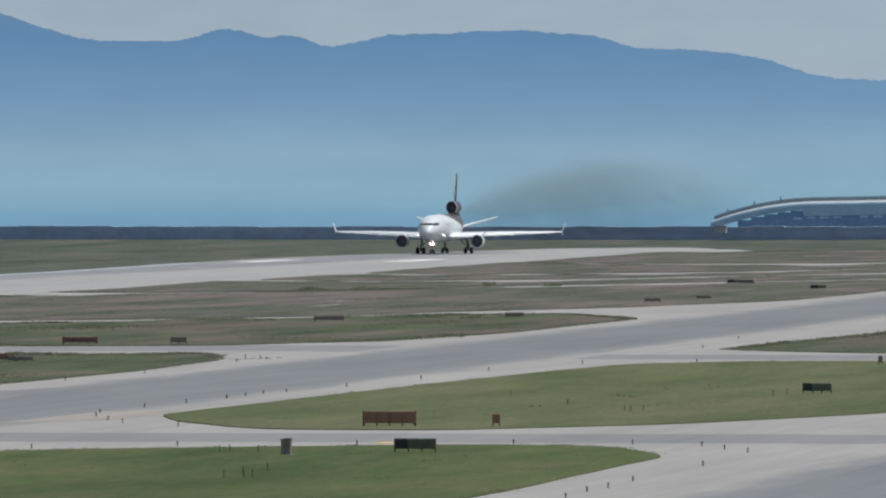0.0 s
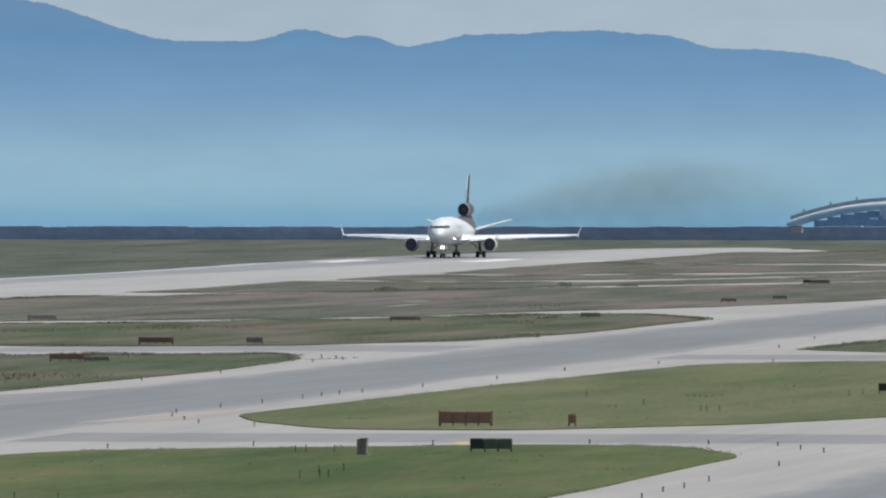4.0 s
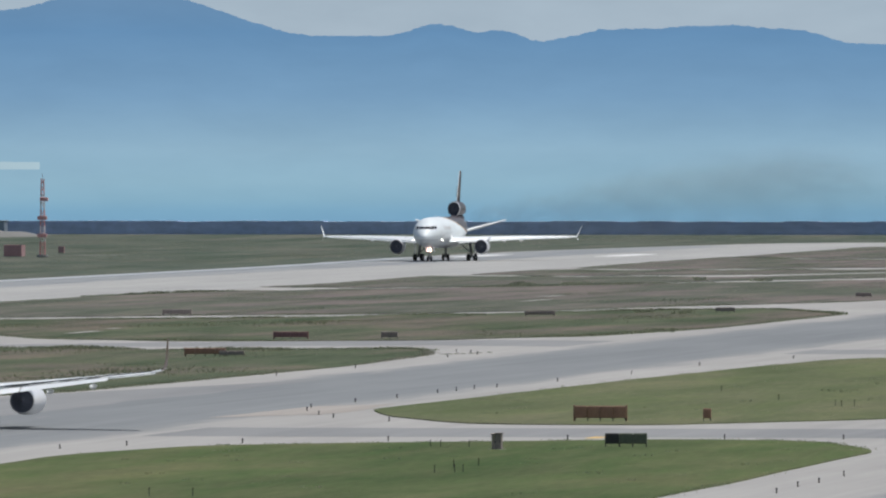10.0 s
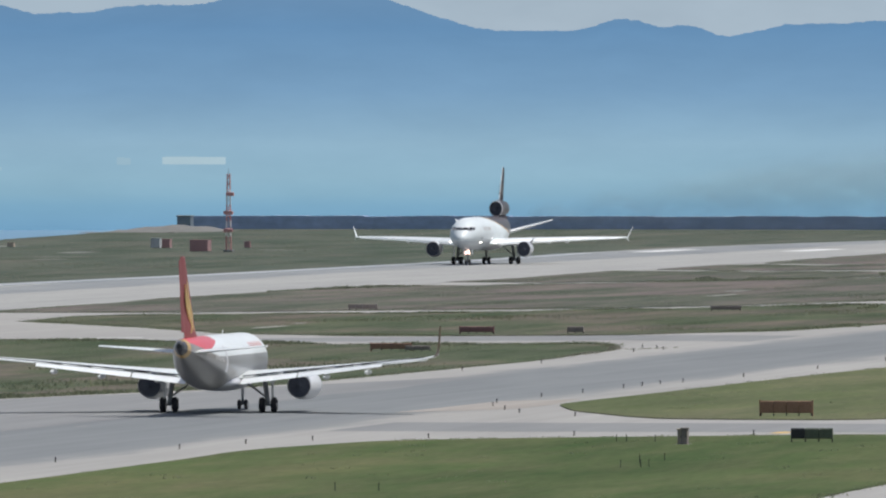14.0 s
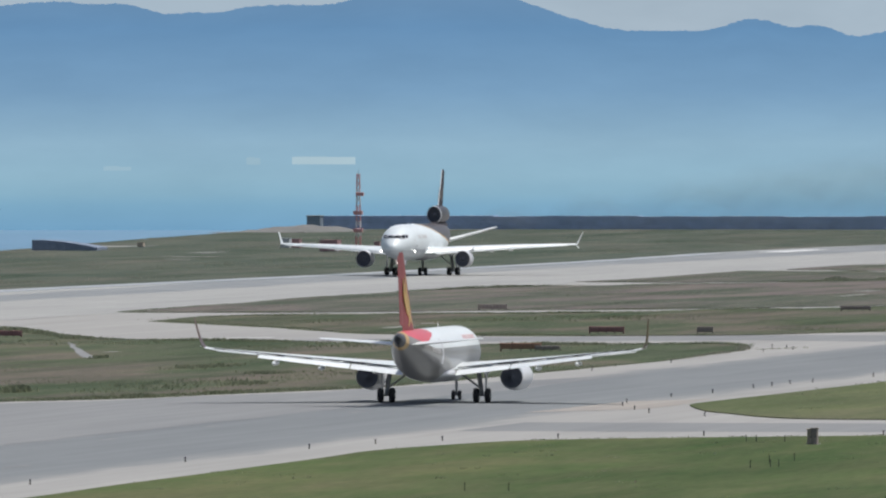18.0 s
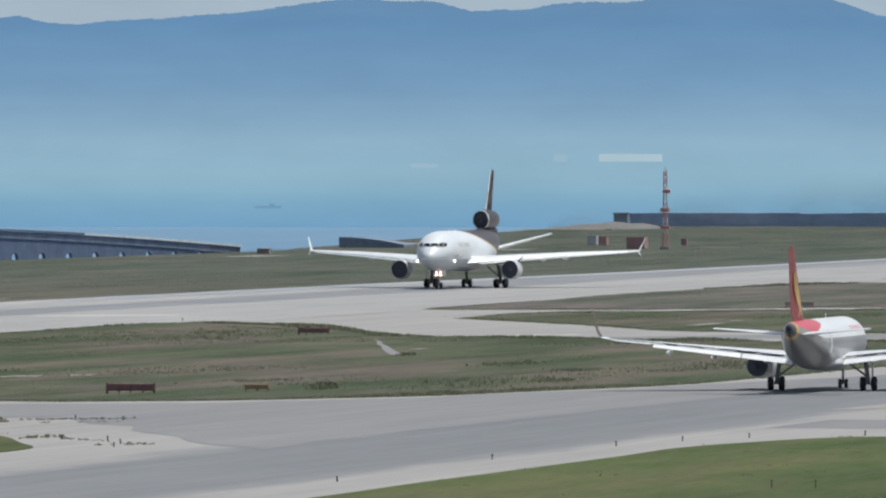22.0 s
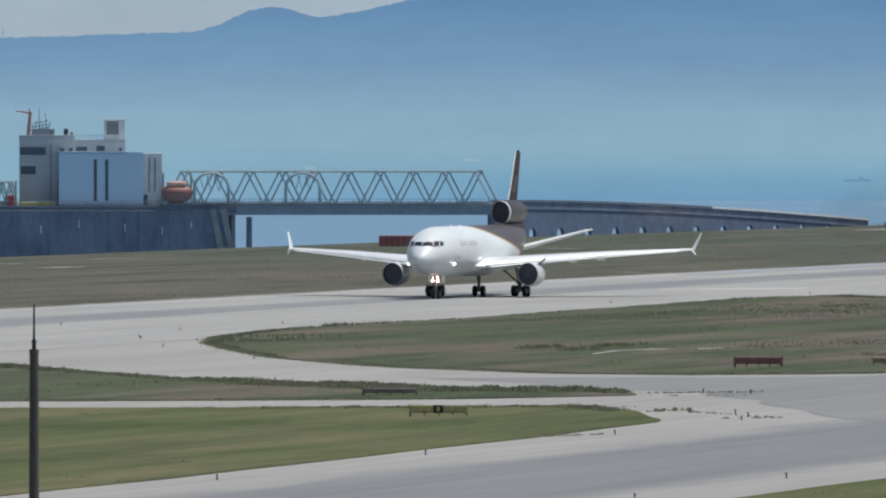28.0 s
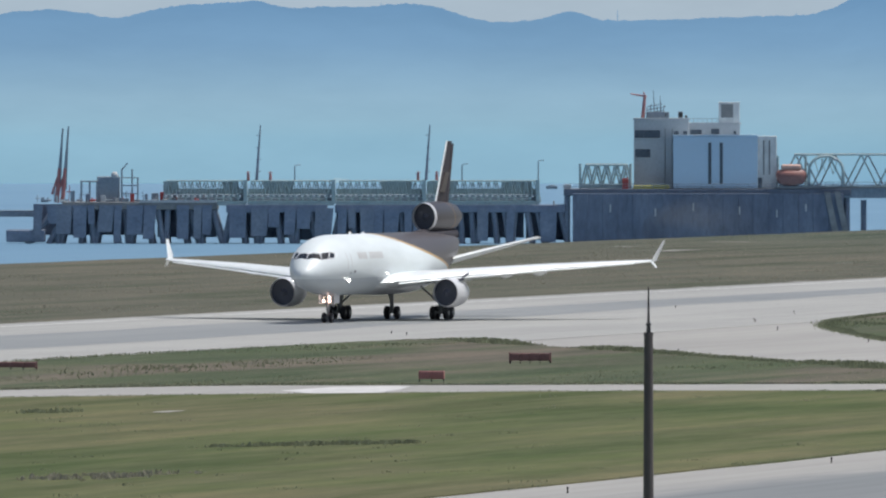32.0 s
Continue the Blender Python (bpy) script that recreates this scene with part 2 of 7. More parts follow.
def sheet(name, corners, lift, material, thick=0.0, wavy=0.0, step=12.0):
    """A level piece of the field that follows the ground's fall, with rounded corners and a slightly uneven edge."""
    pts = rounded(corners)
    fine = []
    for i, p in enumerate(pts):
        q = pts[(i + 1) % len(pts)]
        k = max(1, int((q - p).length / step)) if wavy else 1
        for j in range(k):
            s = p.lerp(q, j / k)
            if wavy:
                w = noise.noise(Vector((s.x * 0.11, s.y * 0.03, 3.1)))
                s = s + Vector((w * wavy, w * wavy * 2.5))
            fine.append(s)
    bm = bmesh.new()
    co, _, tris, *_ = delaunay_2d_cdt([Vector((p.x, p.y)) for p in fine], [], [list(range(len(fine)))], 1, 1e-4)
    vs = [bm.verts.new((p.x, p.y, 0)) for p in co]
    for tri in tris:
        bm.faces.new([vs[i] for i in tri])
    for x in (-200, -340):
        bmesh.ops.bisect_plane(bm, geom=bm.verts[:] + bm.edges[:] + bm.faces[:], plane_co=(x, 0, 0), plane_no=(1, 0, 0))
    for v in bm.verts:
        v.co.z = ground_z(v.co.x) + lift
    if thick:
        ex = bmesh.ops.extrude_face_region(bm, geom=bm.faces[:])
        for g in ex["geom"]:
            if isinstance(g, bmesh.types.BMVert):
                g.co.z -= thick
    me = bpy.data.meshes.new(name)
    bm.normal_update()
    if thick:
        bmesh.ops.recalc_face_normals(bm, faces=bm.faces[:])
    else:
        for f in bm.faces:
            if f.normal.z < 0:
                f.normal_flip()
    bm.to_mesh(me)
    bm.free()
    me.materials.append(material)
    return new(name, me)


def thing(name, label, category, x=0, y=0, z=0, turn=0, group=""):
    e = new(name)
    e.empty_display_size = 0.5
    e.matrix_basis = pose(x, y, z, 0, 0, turn)
    return tagged(e, label, category, group)


# ---- ground, water, paving ----
EDGE_N, EDGE_F = -335.0, -411.0          # near and far edge of the runway's paving


def build_water():
    m, n, l, b = nodes_of("sea_water")
    pos = n.new("ShaderNodeNewGeometry").outputs["Position"]
    a = noise_node(n, l, pos, (0.02, 0.004, 1), 1, 5, 0.6)
    r = ramp_node(n, [(0.35, (0.125, 0.25, 0.365)), (0.7, (0.15, 0.28, 0.395))])
    l.new(a, r.inputs[0])
    l.new(r.outputs[0], b.inputs["Base Color"])
    b.inputs["Roughness"].default_value = 0.45
    w = noise_node(n, l, pos, (0.5, 0.12, 1), 1, 5, 0.7)
    bump_node(n, l, b, w, 0.5, 0.5)
    bm = bmesh.new()
    vs = [bm.verts.new(p) for p in ((-5000, -4000, SEA_Z), (5000, -4000, SEA_Z), (5000, 5200, SEA_Z), (-5000, 5200, SEA_Z))]
    bm.faces.new(vs)
    return tagged(part("water", bm, m), "blue sea with small ripples round the airfield", "water", kind="structure")


build_water()

# the island: one sheet of rough grass with an embankment down to the sea
COAST = [(-548, -900, 0), (-560, 1900, 0), (-560, 2500, 0), (-547, 2850, 40), (-592, 3300, 60), (-632, 3790, 0),
         (-340, 3790, 0), (900, 3790, 0), (900, -900, 0)]
ground = sheet("ground", COAST, -0.12, GRASS_FAR, thick=6.5, wavy=1.2, step=30)
tagged(ground, "flat reclaimed airfield ground of dry grass and soil", "ground", kind="structure")

pavement = sheet("pavement", [(EDGE_N - 6, -600, 0), (EDGE_N - 6, 3300, 0), (-331, 3310, 10), (-309, 3178, 10), (40, 3150, 0), (40, -600, 0)], -0.05, SHOULDER, thick=0.3)
tagged(pavement, "weathered pale asphalt shoulders between the grass islands", "pavement", kind="structure")
RUNWAY_EDGE = [(EDGE_F + 2, -600, 0), (EDGE_F + 1, 1950, 60), (-407, 2180, 60), (-399, 2420, 60), (-397, 2700, 60), (-402, 2900, 60), (-399, 3080, 60), (-386, 3250, 60), (-373, 3345, 20), (-352, 3388, 20)]
runway = sheet("runway", RUNWAY_EDGE + [(EDGE_N, 3330, 20), (EDGE_N, -600, 0)], 0.0, CONCRETE, thick=0.3, wavy=0.8, step=9)
tagged(runway, "pale grey runway with rubber-darkened lane", "runway", kind="structure")


def lane(name, corners, lift, material, label):
    return tagged(sheet(name, corners, lift, material), label, "paving", kind="structure")


tagged(sheet("runway_lane", [(-390, -600, 0), (-389.5, 1700, 90), (-391, 2080, 90), (-398, 2330, 90), (-395.5, 2700, 80), (-399, 2900, 60), (-396, 3100, 60), (-384, 3250, 0),
                             (-372, 3250, 0), (-374, 2800, 60), (-380, 2480, 80), (-375, 2120, 80), (-377.5, 1800, 90), (-378, 1560, 90), (-368, 1300, 80), (-366, -600, 0)], 0.004, RUBBER, wavy=1.6, step=11),
       "grey rubber-darkened strip along the runway", "paving", kind="structure")
# strip added for the mirage; the paving has no such band
tagged(sheet("mirage_strip", [(-409, 1960, 10), (-405.5, 2190, 60), (-398, 2430, 60), (-396, 2700, 60), (-400.5, 2890, 20), (-396.5, 2890, 20), (-391, 2690, 60), (-393, 2430, 60), (-399, 2190, 60), (-401, 1960, 10)], 0.007, MIRAGE, wavy=1.0, step=9),
       "pale strip standing in for the sky mirage at the runway's far edge", "paving", kind="structure")
lane("taxiway_lane", [(-180.5, -500, 0), (-180.5, 3100, 0), (-163.5, 3100, 0), (-163.5, -500, 0)], -0.046, ASPHALT, "grey asphalt lane of the outer taxiway")
lane("taxiway_lane", [(-84.5, -500, 0), (-84.5, 3100, 0), (-67.5, 3100, 0), (-67.5, -500, 0)], -0.046, ASPHALT, "grey asphalt lane of the inner taxiway")
lane("taxiway_lane", [(-158, 1010, 0), (-158, 1042, 0), (-90, 1042, 0), (-90, 1010, 0)], -0.042, LINK, "grey asphalt link between the taxiways")
lane("taxiway_lane", [(-158, 1420, 0), (-158, 1452, 0), (-90, 1452, 0), (-90, 1420, 0)], -0.042, LINK, "grey asphalt link between the taxiways")
lane("taxiway_lane", [(-262, 1528, 0), (-240, 1500, 0), (-186, 1470, 0), (-186, 1515, 0), (-240, 1535, 0)], -0.038, LINK, "grey asphalt runway exit")
tagged(sheet("taxiway_lane", [(-240, 1104, 4), (-226, 1106, 4), (-206, 1122, 5), (-194, 1165, 6), (-189.5, 1200, 0), (-180.4, 1260, 0), (-180.4, 935, 0), (-190, 962, 5), (-206.5, 1014, 6), (-217.7, 1053, 6), (-232.5, 1067, 5)], -0.034, LINK, wavy=2.2, step=5), "grey asphalt mouth of the runway exit", "paving", kind="structure")
lane("taxiway_lane", [(-256, 1126, 0), (-240, 1095, 0), (-186, 1060, 0), (-186, 1100, 0), (-240, 1120, 0)], -0.038, LINK, "grey asphalt runway exit")

# grass islands
ISLANDS = []


def island(label, gm, outline):
    """A raised grass verge with a slightly uneven edge; corners are (x, y, rounding)."""
    ISLANDS.append((label, gm, outline))
    tagged(sheet("grass_verge", outline, 0.03, gm, thick=0.2, wavy=0.5, step=7), label, "grass", kind="structure")


island("mown grass island beside the taxiway", GRASS_NEAR, [(-152, 300, 0), (-152.5, 880, 20), (-153.2, 945, 12), (-148.5, 977, 8), (-137, 988, 8), (-117, 1002.5, 7), (-108.5, 996, 5), (-101, 966, 8), (-100.2, 880, 10), (-99.5, 300, 0)])
island("mown grass island with signs beside the taxiway", GRASS_SUNNY, [(-156, 1112, 6), (-154.6, 1180, 20), (-153, 1270, 20), (-151, 1335, 18), (-149, 1378, 9), (-140, 1404, 8), (-124, 1410, 8), (-100, 1410, 12), (-99.5, 1132, 12), (-112, 1080, 8), (-120, 1066, 6), (-127, 1053.5, 4), (-139, 1056, 5), (-145, 1068, 4), (-150, 1083, 5)])
island("grass island beside the far taxiway", GRASS_MID, [(-149.5, 1487, 5), (-147, 1545, 15), (-144, 1615, 20), (-143, 2050, 20), (-100, 2050, 20), (-100, 1462, 15), (-131, 1464, 6), (-142, 1475, 4)])
island("grass island beside the far taxiway", GRASS_MID, [(-150, 2130, 25), (-150, 2900, 20), (-100, 2900, 20), (-100, 2130, 15)])
island("wide weedy grass field between runway and taxiway", GRASS_MID, [(-325, 1345, 4), (-334, 1385, 10), (-342, 1450, 15), (-340.5, 1520, 20), (-342, 1600, 20), (-344, 1690, 15), (-342, 1728, 10), (-324, 1690, 8), (-300, 1614, 12), (-285, 1553, 8), (-262, 1519, 10), (-220, 1452, 12), (-197, 1445, 6), (-191.5, 1408, 8), (-189.5, 1338, 12), (-191, 1250, 20), (-192.5, 1185, 12), (-204, 1136, 6), (-218, 1124, 5), (-234, 1127, 5), (-246, 1139, 6), (-270, 1182, 10), (-294, 1242, 10), (-311, 1297, 10)])
island("weedy grass tongue between two exits", GRASS_MID, [(-310.5, 1742, 5), (-313, 1786, 8), (-297, 1796, 5), (-262, 1776, 6), (-250, 1792, 5), (-224, 1812, 6), (-203, 1816, 6), (-187.8, 1757, 8), (-188, 1620, 20), (-193, 1552, 6), (-206, 1523, 5), (-234, 1538, 8), (-258, 1580, 8), (-280, 1654, 8), (-295, 1697, 6)])
island("long weedy grass strip along the runway", GRASS_STRIP, [(-336, 1862, 4), (-337, 1918, 12), (-341, 2015, 20), (-341.5, 2135, 15), (-333, 2196, 8), (-308, 2208, 6), (-278, 2236, 8), (-240, 2268, 8), (-190, 2320, 10), (-189.5, 2060, 20), (-191, 1975, 12), (-204, 1900, 8), (-224, 1867, 8), (-234, 1832, 6), (-262, 1816, 6), (-278, 1827, 5), (-303, 1829, 5), (-321, 1846, 5)])
island("weedy grass strip along the runway", GRASS_STRIP, [(-338.5, 2284, 5), (-334.5, 2330, 10), (-337, 2420, 15), (-338, 2480, 8), (-315, 2432, 8), (-274, 2366, 12), (-190, 2472, 10), (-190, 2362, 10), (-262, 2290, 10), (-300, 2240, 10), (-317, 2246, 6)])
island("weedy grass strip along the runway", GRASS_STRIP, [(-334, 2507, 5), (-333.5, 2594, 8), (-310, 2545, 8), (-258, 2496, 12), (-190, 2596, 10), (-190, 2526, 10), (-274, 2416, 10), (-314, 2456, 8)])
island("weedy grass strip along the runway", GRASS_STRIP, [(-330, 2632, 5), (-333.5, 2745, 15), (-333, 2892, 10), (-308, 2804, 10), (-253, 2680, 12), (-190, 2790, 10), (-190, 2656, 10), (-258, 2552, 10), (-309, 2580, 8)])
island("far weedy grass strip along the runway", GRASS_STRIP, [(-333.5, 2914, 5), (-337, 3085, 15), (-335.5, 3200, 15), (-311, 3176, 12), (-190, 3200, 10), (-190, 2866, 10), (-253, 2750, 10), (-308, 2836, 8)])
island("weedy grass wedge between runway and exit", GRASS_MID, [(-350.5, 300, 0), (-350, 1222, 15), (-348.5, 1270, 8), (-344, 1276, 6), (-332, 1250, 8), (-301, 1186, 12), (-276, 1128, 10), (-258, 1098, 8), (-240, 1066, 6), (-223, 1056, 5), (-217.5, 1034, 3), (-230, 1024, 5), (-248, 1029, 6), (-280, 1038, 6), (-300, 1045, 6), (-340, 1010, 0), (-345, 300, 0)])
island("mown grass field before the exit", GRASS_OLIVE, [(-340, 300, 0), (-340, 985, 10), (-288, 1003, 6), (-258, 1004, 6), (-240, 997, 5), (-211, 992, 5), (-203.5, 968, 5), (-195.5, 936, 6), (-193.3, 880, 15), (-191.7, 770, 20), (-191.5, 300, 0)])


# runway paint
for x, y0, y1, w in [(-391, 2915, 2985, 6), (-362.5, 2935, 3003, 6)]:
    lane("runway_mark", [(x - w / 2, y0, 0), (x - w / 2, y1, 0), (x + w / 2, y1, 0), (x + w / 2, y0, 0)], 0.008, WHITE_LINE, "white painted runway marking")
lane("runway_edge_line", [(-405.2, -600, 0), (-405.2, 1950, 0), (-404.7, 1950, 0), (-404.7, -600, 0)], 0.008, WHITE_LINE, "white painted runway edge line")


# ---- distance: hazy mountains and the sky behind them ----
# Distant shapes glow in height-graded tones that paint the haze over them.
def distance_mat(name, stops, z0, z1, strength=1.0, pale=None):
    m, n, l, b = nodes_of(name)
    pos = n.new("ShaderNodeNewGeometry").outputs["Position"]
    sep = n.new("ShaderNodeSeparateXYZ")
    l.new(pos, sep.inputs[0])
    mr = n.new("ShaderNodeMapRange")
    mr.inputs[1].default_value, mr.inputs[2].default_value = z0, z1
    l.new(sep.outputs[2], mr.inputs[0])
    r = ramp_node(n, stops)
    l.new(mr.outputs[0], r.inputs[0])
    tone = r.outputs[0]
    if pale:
        # painted haze: brighter and reaching lower over the western part of the bay
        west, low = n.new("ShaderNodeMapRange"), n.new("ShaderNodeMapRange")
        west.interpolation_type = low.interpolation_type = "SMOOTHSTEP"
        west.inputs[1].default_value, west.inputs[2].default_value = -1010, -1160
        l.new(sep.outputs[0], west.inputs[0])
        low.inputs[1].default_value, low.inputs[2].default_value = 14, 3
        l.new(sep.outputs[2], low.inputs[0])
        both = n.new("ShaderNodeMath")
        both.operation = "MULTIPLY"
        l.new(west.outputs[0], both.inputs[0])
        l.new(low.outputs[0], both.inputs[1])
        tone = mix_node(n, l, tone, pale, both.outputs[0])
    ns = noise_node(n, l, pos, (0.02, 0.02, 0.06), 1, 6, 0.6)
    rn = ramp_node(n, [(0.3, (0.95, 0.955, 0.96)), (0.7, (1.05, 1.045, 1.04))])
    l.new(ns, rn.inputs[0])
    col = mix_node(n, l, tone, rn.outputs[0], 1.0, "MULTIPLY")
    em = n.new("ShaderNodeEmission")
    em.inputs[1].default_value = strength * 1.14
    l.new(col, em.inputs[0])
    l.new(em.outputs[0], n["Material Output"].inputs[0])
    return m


def srgb(r, g, b):
    return tuple(((c / 255 + 0.055) / 1.055) ** 2.4 if c > 10 else c / 3295 for c in (r, g, b))


FAR = 4700.0
HILLS = [(-17.11, 27.6, 0.43), (-16.67, 28.5, 0.29), (-16.02, 30.5, 0.40), (-15.85, 30.1, 0.10), (-15.51, 29.2, 0.49), (-15.23, 29.7, 0.26),
         (-14.60, 26.8, 0.12), (-14.62, 24.8, 0.45), (-13.82, 26.2, 0.81), (-13.34, 34.7, 0.22), (-12.75, 33.9, 0.21), (-12.25, 41.3, 0.76),
         (-12.08, 37.8, 0.11), (-11.85, 39.3, 0.14), (-11.28, 39.6, 0.66), (-11.05, 38.6, 0.24)]
HILLS2 = [(-10.49, 45.9, 0.71), (-10.22, 43.0, 0.20),
          (-9.95, 40.6, 0.17), (-9.59, 45.1, 0.48), (-8.97, 51.3, 0.52), (-8.40, 35.8, 0.11), (-8.44, 22.1, 0.44), (-8.04, 36.7, 0.77),
          (-7.70, 40.2, 0.22), (-7.47, 38.2, 0.18), (-7.01, 38.3, 0.38), (-6.60, 40.1, 0.58), (-6.29, 36.7, 0.19), (-5.89, 33.7, 0.37),
          (-5.62, 30.1, 0.21), (-5.20, 23.6, 0.76), (-3.8, 26, 0.9), (-19, 30, 0.9)]


def ridge_height(a):
    vs = [h / (1 + 0.25 * ((a - c) / w) ** 2) for c, h, w in HILLS + HILLS2]
    top = max(vs)
    k = 12 * FAR / 25500
    h = top + k * math.log(sum(math.exp((v - top) / k) for v in vs))
    return CAM_Z - 0.25 + h + 0.45 * noise.noise(Vector((a * 9, 0.3, 0))) + 0.32 * noise.noise(Vector((a * 31, 1.3, 0))) + 0.26 * noise.noise(Vector((a * 90, 2.3, 0))) + 0.22 * noise.noise(Vector((a * 230, 4.3, 0)))


def build_mountains():
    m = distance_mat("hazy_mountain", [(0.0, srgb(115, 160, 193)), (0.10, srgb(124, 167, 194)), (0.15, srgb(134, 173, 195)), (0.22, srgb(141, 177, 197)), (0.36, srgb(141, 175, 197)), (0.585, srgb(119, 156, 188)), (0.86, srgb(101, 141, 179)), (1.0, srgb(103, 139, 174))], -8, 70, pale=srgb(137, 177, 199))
    bm = bmesh.new()
    rings = []
    for k in range(0, 3121):
        a = -20.5 + k * 0.006
        h = ridge_height(a)
        s, c = math.sin(radians(a)), math.cos(radians(a))
        col = []
        for j, (back, f) in enumerate(((0, 0.0), (30, 0.35), (70, 0.7), (110, 0.9), (140, 1.0))):
            d = FAR + back + (6 * noise.noise(Vector((a * 2.2, j * 0.9, 5))) if 0 < j < 4 else 0)
            col.append(Vector((d * s, d * c, SEA_Z - 0.5 + (h * (FAR + back) / FAR - SEA_Z) * f)))
        rings.append(col)
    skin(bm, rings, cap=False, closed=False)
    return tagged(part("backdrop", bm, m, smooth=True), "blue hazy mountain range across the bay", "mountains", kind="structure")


def build_sky_backdrop():
    m = distance_mat("hazy_sky", [(0.0, srgb(168, 184, 197)), (0.5, srgb(161, 179, 194)), (1.0, srgb(152, 172, 189))], 30, 160)
    bm = bmesh.new()
    rings = []
    for k in range(0, 61):
        a = radians(-24 + k * 0.45)
        rings.append([Vector((4930 * math.sin(a), 4930 * math.cos(a), z)) for z in (-20, 60, 110, 160)])
    skin(bm, rings, cap=False, closed=False)
    return tagged(part("backdrop", bm, m), "pale hazy summer sky above the mountains", "sky", kind="structure")


def build_ridge_masts():
    m = distance_mat("hazy_mast_steel", [(0, srgb(112, 150, 184)), (1, srgb(118, 154, 186))], 40, 55)
    for a, h in ((-14.41, 5.0), (-13.70, 2.4), (-15.35, 2.6)):
        z = ridge_height(a) - 0.6
        d = FAR + 138
        mast = tagged(new("relay_mast"), "thin hazy relay mast on the mountain ridge", "mast", "ridge masts")
        mast.matrix_basis = pose(d * math.sin(radians(a)), d * math.cos(radians(a)), z, 0, 0, -a)
        bm = bmesh.new()
        rod(bm, (0, 0, -0.5), (0, 0, h), 0.22, 0.08, 6)
        part("tower", bm, m, mast)
        bm = bmesh.new()
        rod(bm, (-0.5, 0, h * 0.62), (0.5, 0, h * 0.62), 0.12, None, 6)
        part("platform", bm, m, mast)


build_ridge_masts()
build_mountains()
build_sky_backdrop()


# ---- aircraft ----
def body_mat(name, base, zones, rough=0.35, coat=0.25, spec=0.5):
    """Aircraft paint: base colour and zones (ny, nz, limit, colour): where ny*y + nz*z > limit in the thing's space."""
    m, n, l, b = nodes_of(name)
    obj = n.new("ShaderNodeTexCoord").outputs["Object"]
    sep = n.new("ShaderNodeSeparateXYZ")
    l.new(obj, sep.inputs[0])
    dirt = noise_node(n, l, obj, (0.5, 0.12, 0.6), 1, 5, 0.65)
    col = tuple(base)
    prev = None
    for ny, nz, curve, limit, c in zones:
        a = n.new("ShaderNodeMath")
        a.operation = "MULTIPLY_ADD"
        l.new(sep.outputs[1], a.inputs[0])
        a.inputs[1].default_value, a.inputs[2].default_value = ny, -limit
        q = n.new("ShaderNodeMath")
        q.operation = "MULTIPLY_ADD"
        l.new(sep.outputs[2], q.inputs[0])
        q.inputs[1].default_value = nz
        l.new(a.outputs[0], q.inputs[2])
        last = q.outputs[0]
        if curve:
            sq = n.new("ShaderNodeMath")
            sq.operation = "MULTIPLY"
            l.new(sep.outputs[2], sq.inputs[0])
            l.new(sep.outputs[2], sq.inputs[1])
            cq = n.new("ShaderNodeMath")
            cq.operation = "MULTIPLY_ADD"
            l.new(sq.outputs[0], cq.inputs[0])
            cq.inputs[1].default_value = curve
            l.new(last, cq.inputs[2])
            last = cq.outputs[0]
        st = n.new("ShaderNodeMath")
        st.operation = "GREATER_THAN"
        l.new(last, st.inputs[0])
        st.inputs[1].default_value = 0.0
        prev = mix_node(n, l, col if prev is None else prev, c, st.outputs[0])
    rd = ramp_node(n, [(0.3, (0.88, 0.88, 0.87)), (0.65, (1.02, 1.02, 1.02))])
    l.new(dirt, rd.inputs[0])
    out = mix_node(n, l, col if prev is None else prev, rd.outputs[0], 0.8, "MULTIPLY")
    l.new(out, b.inputs["Base Color"])
    b.inputs["Roughness"].default_value = rough
    b.inputs["Coat Weight"].default_value = coat
    b.inputs["Specular IOR Level"].default_value = spec
    return m


BROWN, GOLD = (0.056, 0.052, 0.061), (0.17, 0.11, 0.06)
RED, AMBER = (0.70, 0.10, 0.125), (0.62, 0.40, 0.16)
WHITE = (0.74, 0.795, 0.81)
# first zone greys the white belly: underside shade put into the paint
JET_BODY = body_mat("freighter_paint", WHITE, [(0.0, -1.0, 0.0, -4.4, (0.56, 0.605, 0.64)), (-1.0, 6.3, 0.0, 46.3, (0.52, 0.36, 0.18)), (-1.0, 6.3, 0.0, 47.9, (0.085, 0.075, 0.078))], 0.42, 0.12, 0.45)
JET_TAIL = body_mat("brown_tail_paint", BROWN, [(-1.0, -0.95, 0.0, 10.2, (0.09, 0.07, 0.055)), (-1.0, -0.95, 0.0, 10.4, BROWN)], 0.6, 0.0, 0.15)
JET_NACELLE = body_mat("nacelle_paint", (0.70, 0.71, 0.73), [])
TAIL_NACELLE = body_mat("tail_nacelle_paint", (0.70, 0.70, 0.72), [(-1.0, 0.0, 0.0, 14.95, BROWN), (-1.0, 0.55, 0.0, 27.4, GOLD), (-1.0, 0.55, 0.0, 27.9, BROWN)], 0.4, 0.1, 0.4)
WING_PAINT = body_mat("wing_grey", (0.85, 0.885, 0.885), [])
# the two grey zones paint shade onto the white hull's lower half
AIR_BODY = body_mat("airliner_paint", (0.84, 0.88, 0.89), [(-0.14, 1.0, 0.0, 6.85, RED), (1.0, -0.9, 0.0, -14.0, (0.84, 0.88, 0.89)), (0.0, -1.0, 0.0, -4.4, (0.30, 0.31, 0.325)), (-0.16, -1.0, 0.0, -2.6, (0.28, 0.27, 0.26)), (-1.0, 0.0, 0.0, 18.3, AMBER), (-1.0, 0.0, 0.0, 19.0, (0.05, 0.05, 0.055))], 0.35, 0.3)
